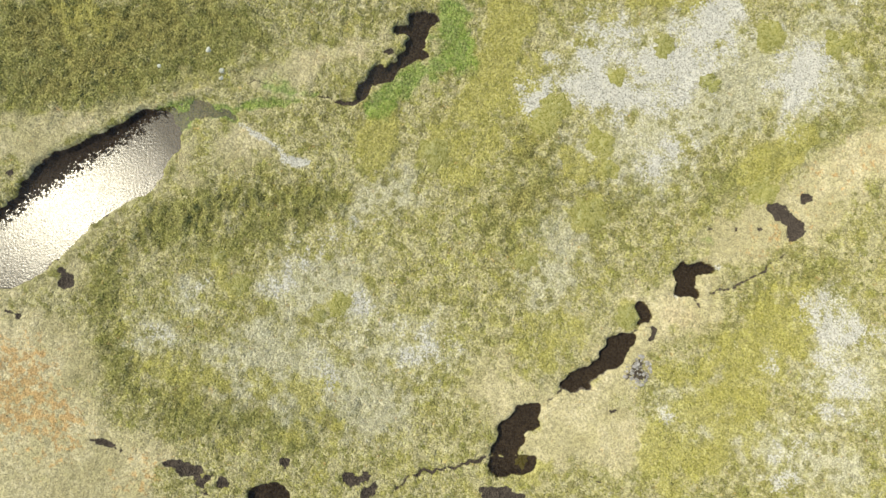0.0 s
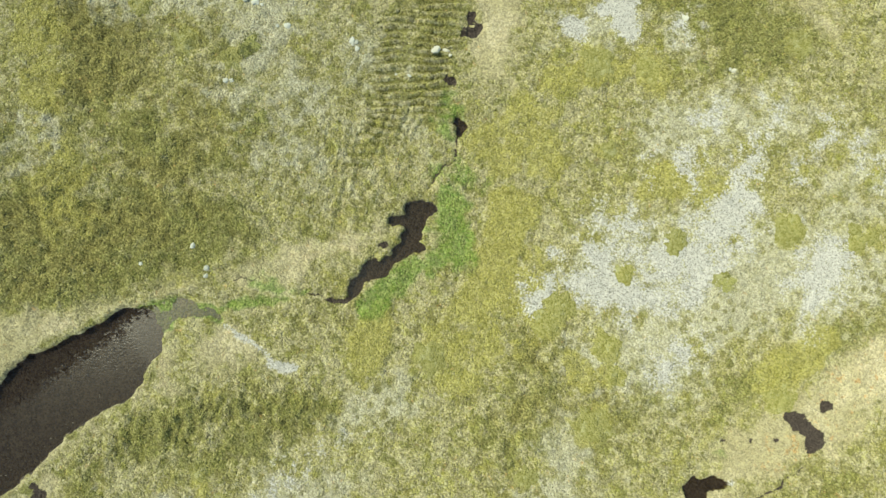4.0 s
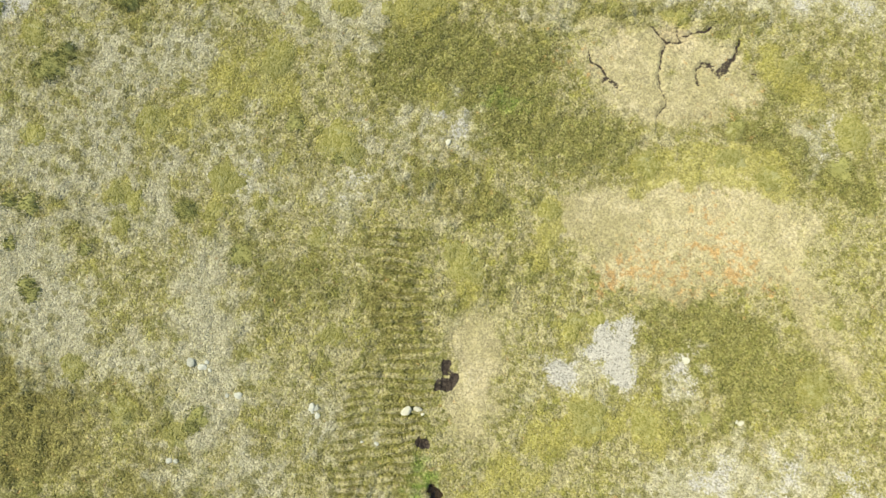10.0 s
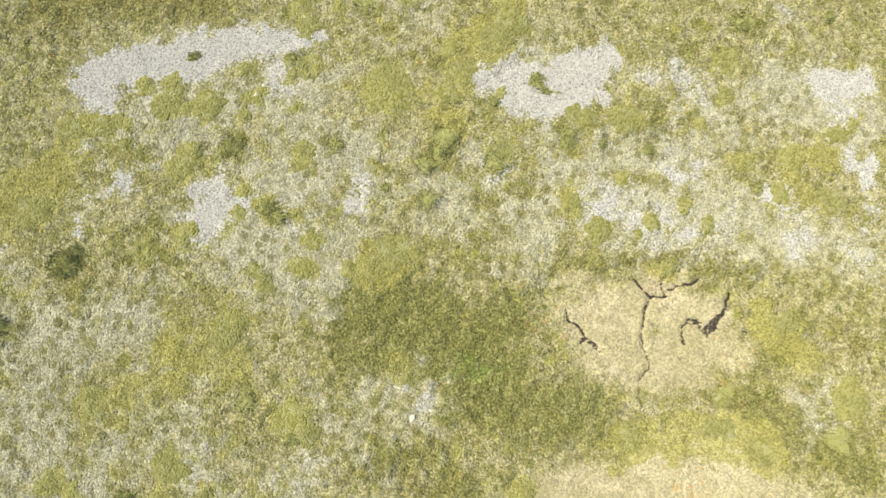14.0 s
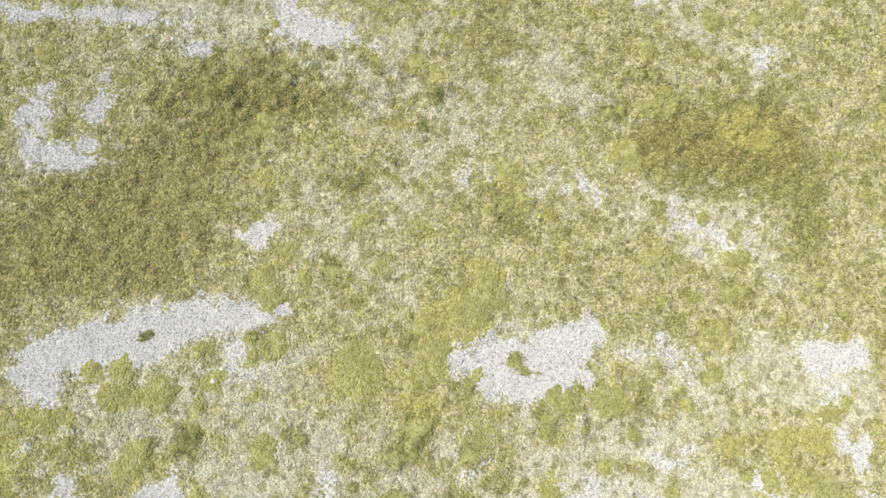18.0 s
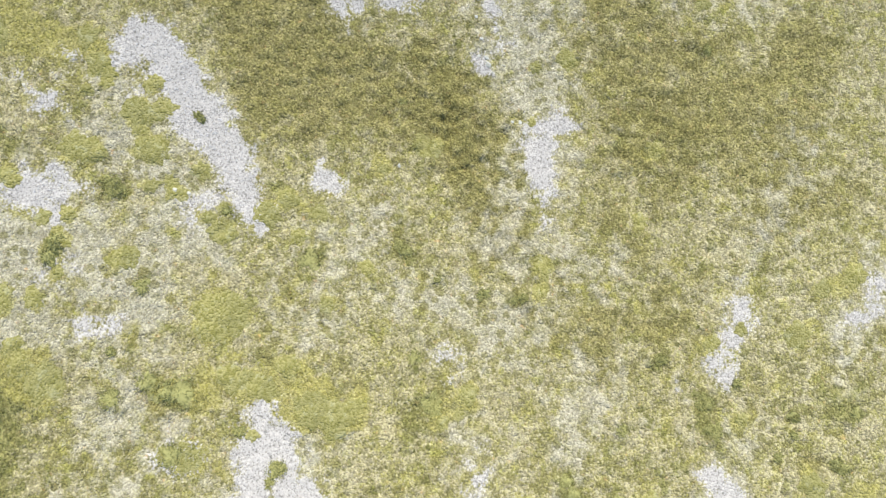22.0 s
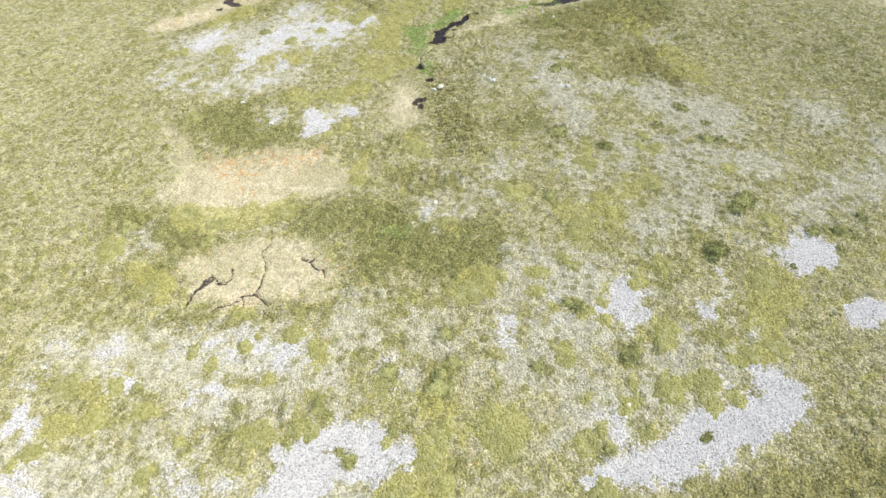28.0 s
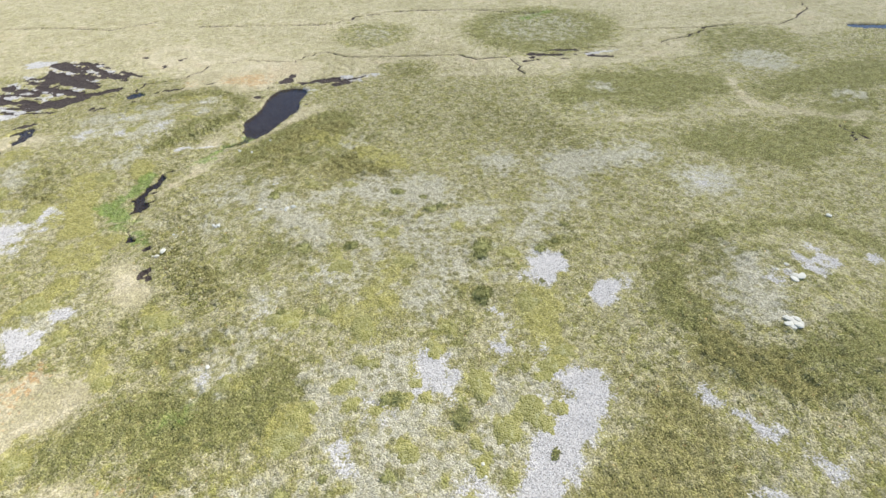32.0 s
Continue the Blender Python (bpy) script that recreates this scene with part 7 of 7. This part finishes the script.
def spots(layer, count, x0, x1, y0, y1, at_least):
    x, y = RNG.uniform(x0, x1, count), RNG.uniform(y0, y1, count)
    keep = sample(MAPS[layer], x, y) > at_least + 0.3 * (RNG.rand(count) - 0.4)
    return x[keep], y[keep]


PEBBLES = [pebble_mesh("pebble", PEBBLE, k, 0.62) for k in range(5)]
px, py = spots("gravel", 260000, -47, 25, -16, 75, 0.72)
px, py = px[:15000], py[:15000]
scattered("pebbles", PEBBLES, px, py, 0.03 + 0.065 * RNG.rand(len(px)) ** 2.5, "pale angular pebbles covering the bare gravel banks", "pebbles")

SLATES = [pebble_mesh("slate", SLATE, 40 + k, 0.55) for k in range(5)]
px, py = spots("rubble", 500000, -60, 25, -16, 75, 0.5)
px, py = px[:2500], py[:2500]
scattered("rubble", SLATES, px, py, 0.06 + 0.20 * RNG.rand(len(px)) ** 2, "loose dark grey rubble in an eroded scar", "rubble")


def gravel_bank(x0, x1, y0, y1, count):
    """The larger stones of the long pale bank, each one a piece of its own."""
    bank = tagged(new("gravel_bank"), "long bank of pale loose stones on bare ground", "gravel bank")
    bank.location = ((x0 + x1) / 2, (y0 + y1) / 2, 0)
    x, y = spots("gravel", 20000, x0, x1, y0, y1, 0.8)
    z = sample(HEIGHT, x, y)
    for i in range(min(count, len(x))):
        ob = new("stone", PEBBLES[i % 5])
        ob.parent = bank
        size = RNG.uniform(0.07, 0.14)
        ob.location = (x[i] - bank.location.x, y[i] - bank.location.y, z[i] + size * 0.1)
        ob.rotation_euler, ob.scale = (0, 0, RNG.uniform(0, 6.3)), (size, size, size)


def boulder(x, y, size, label, flat=0.45, material=None):
    """A weathered block, half sunk in the turf."""
    rng = np.random.RandomState(int(abs(x * 31 + y * 17) * 10) % 9999)
    bm = bmesh.new()
    bmesh.ops.create_icosphere(bm, subdivisions=3, radius=0.5)
    lean = [Vector(rng.normal(size=3)).normalized() for _ in range(7)]
    off = Vector((x, y, 0))
    for v in bm.verts:
        for axis in lean:
            over = v.co.dot(axis) - 0.36
            if over > 0:
                v.co -= axis * over * 0.85
        n = noise.fractal(v.co * 2.2 + off, 1.0, 2.0, 4) * 0.16 + noise.noise(v.co * 1.3 + off) * 0.16
        v.co = Vector((v.co.x * (1 + n), v.co.y * (0.8 + n), v.co.z * flat * (1 + n * 0.5)))
    mesh = bpy.data.meshes.new("boulder")
    bm.to_mesh(mesh)
    bm.free()
    mesh.materials.append(material or LICHENED)
    ob = tagged(new("boulder", mesh), label, "boulder", "pale boulders in the meadow")
    z = float(sample(HEIGHT, np.array([x]), np.array([y]))[0])
    ob.location, ob.rotation_euler, ob.scale = (x, y, z + size * flat * (0.3 if flat < 0.4 else 0.18)), (0, 0, rng.uniform(0, 6.3)), (size, size, size)


gravel_bank(-31.0, -18.0, 42.0, 54.0, 300)
for x, y, size in ((-7.2, 23.1, 0.55), (-6.7, 23.3, 0.45), (-6.4, 23.2, 0.25)):
    boulder(x, y, size, "cream-coloured boulder beside others above the stream", 0.5, QUARTZ)
for x, y, size in ((-11.5, 21.8, 0.42), (-11.1, 21.5, 0.34), (-16.8, 17.3, 0.38), (-17.6, 21.8, 0.5), (-17.0, 21.8, 0.42), (-14.9, 21.2, 0.4), (-8.0, 21.2, 0.22)):
    boulder(x, y, size, "pale lichen-covered boulder sunk in rough grass")
for x, y, size in ((5.1, 30.1, 0.4), (8.5, 28.1, 0.35), (-9.9, 36.4, 0.35), (-22.8, 48.5, 0.26), (-22.7, 49.1, 0.22), (-27.7, 41.0, 0.22), (-33.8, 63.2, 0.2)):
    boulder(x, y, size, "small cream-coloured boulder among moss cushions", 0.5, QUARTZ)
for x, y, size in ((-15.3, 8.6, 0.35), (-14.2, 7.8, 0.35), (-14.1, 7.4, 0.28), (-17.4, 6.8, 0.25)):
    boulder(x, y, size, "small yellowish boulder at the pond's grassy bank")
for x, y, size in ((-44.75, 47.35, 0.60), (-44.45, 47.80, 0.62), (-44.05, 47.45, 0.58), (-44.3, 47.1, 0.62), (-44.75, 47.7, 0.48), (-44.1, 47.75, 0.46), (-44.45, 47.45, 0.60), (-48.3, 44.5, 0.72), (-47.95, 44.25, 0.70), (-47.65, 44.55, 0.62),
                   (-48.5, 43.1, 0.4), (-48.0, 43.6, 0.35), (-47.4, 43.3, 0.3), (-57.2, 39.4, 0.5)):
    boulder(x, y, size, "flat white-crusted boulder on the low mound", 0.3, QUARTZ)


for x, y, size in ((-30.2, 63.8, 0.34), (-30.6, 63.7, 0.28), (-32.8, 63.1, 0.22), (-31.6, 63.4, 0.22), (-30.7, 63.3, 0.22), (-26.5, 65.7, 0.24), (-27.1, 65.5, 0.24), (-39.0, 61.5, 0.2), (-39.3, 61.5, 0.16), (-51.5, 58.4, 0.3), (-42.5, 60.7, 0.26), (-27.1, 65.1, 0.22), (-24.6, 59.3, 0.22), (-31.7, 73.6, 0.16)):
    boulder(x, y, size, "grey lichened stone beside bare gravel below a turf step")
for x, y, size in ((5.0, 30.1, 0.34), (8.3, 28.1, 0.22), (-11.3, 21.8, 0.32), (-11.4, 21.6, 0.2), (-16.5, 17.4, 0.26), (-15.4, 21.0, 0.22), (-16.9, 22.1, 0.26), (-16.6, 21.8, 0.22), (-8.7, 21.0, 0.16)):
    boulder(x, y, size, "weathered pale stone lying in short mottled grass")


# ---- cushions and clumps ----
def clump(x, y, r):
    """A dark tussock: a low peaty mound with sedge blades all over it."""
    rng = np.random.RandomState(int(abs(x * 37 + y * 41) * 10) % 99991)
    thing = tagged(new("sedge_tussock"), "dark olive tussock of sedge standing proud of paler grass", "tussock", "dark tussocks of the meadow")
    z0 = float(sample(HEIGHT, np.array([x]), np.array([y]))[0])
    thing.location = (x, y, z0)
    bm = bmesh.new()
    spokes, ring = 18, []
    top = bm.verts.new((0, 0, 0.07))
    for i in range(1, 5):
        ring.append([])
        for j in range(spokes):
            a = j * 2 * math.pi / spokes
            d = r * 0.72 * i / 4 * (1 + 0.25 * math.sin(3 * a + x) + 0.14 * math.sin(5 * a + y))
            px, py = d * math.cos(a), d * math.sin(a)
            z = float(sample(HEIGHT, np.array([x + px]), np.array([y + py]))[0]) - z0
            ring[-1].append(bm.verts.new((px, py, z + 0.08 * (1 - (i / 4) ** 2) - 0.02 * (i == 4))))
    for j in range(spokes):
        bm.faces.new((top, ring[0][j], ring[0][(j + 1) % spokes]))
        for i in range(3):
            bm.faces.new((ring[i][j], ring[i + 1][j], ring[i + 1][(j + 1) % spokes], ring[i][(j + 1) % spokes]))
    mesh = bpy.data.meshes.new("mound")
    bm.to_mesh(mesh)
    bm.free()
    mesh.materials.append(SEDGE)
    mound = new("mound", mesh)
    mound.parent = thing
    co = []
    for i in range(int(150 * min(r, 0.9) / 0.5)):
        a, d = rng.uniform(0, 6.3), r * (0.7 + 0.35 * rng.rand()) * math.sqrt(rng.rand())
        px, py = d * math.cos(a), d * math.sin(a)
        z = float(sample(HEIGHT, np.array([x + px]), np.array([y + py]))[0]) - z0 + 0.06 * max(0, 1 - (d / r) ** 2)
        b, wide, tall = rng.uniform(0, 6.3), rng.uniform(0.02, 0.04), rng.uniform(0.06, 0.14)
        co += [(px - wide * math.sin(b), py + wide * math.cos(b), z), (px + wide * math.sin(b), py - wide * math.cos(b), z),
               (px + tall * 0.7 * math.cos(b), py + tall * 0.7 * math.sin(b), z + tall)]
    mesh = bpy.data.meshes.new("foliage")
    mesh.from_pydata(co, [], [(i, i + 1, i + 2) for i in range(0, len(co), 3)])
    mesh.materials.append(SEDGE)
    foliage = tagged(new("foliage", mesh), kind="stuff")
    foliage.parent = thing


for x, y, r in CLUMPS:
    clump(x, y, r)


def cushion(x, y, r, label):
    """A low, uneven dome of moss that follows the ground."""
    rng = np.random.RandomState(int(abs(x * 53 + y * 29) * 10) % 99991)
    rings, spokes = 7, 40
    lobes = [(k, rng.uniform(-0.22, 0.22) / k ** 0.3, rng.uniform(0, 6.3)) for k in range(2, 9)]
    px, py, pz = [x], [y], [1.0]
    for i in range(1, rings + 1):
        for j in range(spokes):
            a = j * 2 * math.pi / spokes
            frayed = rng.uniform(0.84, 1.12) if i == rings else 1.0
            d = r * frayed * i / rings * (1 + sum(w * math.cos(k * a + p) for k, w, p in lobes) * (i / rings))
            px.append(x + d * math.cos(a))
            py.append(y + d * math.sin(a))
            pz.append(1 - (i / rings) ** 2.4)
    px, py, pz = np.array(px), np.array(py), np.array(pz)
    z = sample(HEIGHT, px, py)
    up = 0.03 + 0.025 * r
    z = z + up * pz * (1 + 0.9 * (lattice(px, py, 0.3, 44) - 0.5)) - 0.03 * (pz < 0.02)
    cz = float(z[0])
    faces = [(0, 1 + j, 1 + (j + 1) % spokes) for j in range(spokes)]
    for i in range(rings - 1):
        for j in range(spokes):
            a, b = 1 + i * spokes + j, 1 + i * spokes + (j + 1) % spokes
            faces.append((a, a + spokes, b + spokes, b))
    mesh = bpy.data.meshes.new("moss_cushion")
    mesh.from_pydata(np.stack((px - x, py - y, z - cz), -1).tolist(), [], faces)
    mesh.polygons.foreach_set("use_smooth", np.ones(len(faces), bool))
    mesh.materials.append(MOSS)
    ob = tagged(new("moss_cushion", mesh), label, "moss", "moss cushions of the meadow")
    ob.location = (x, y, cz)


for x, y, r in CUSHIONS:
    cushion(x, y, r, "broad yellow-green moss cushion among pale lichen" if r > 0.6 else "small round yellow-green moss cushion")
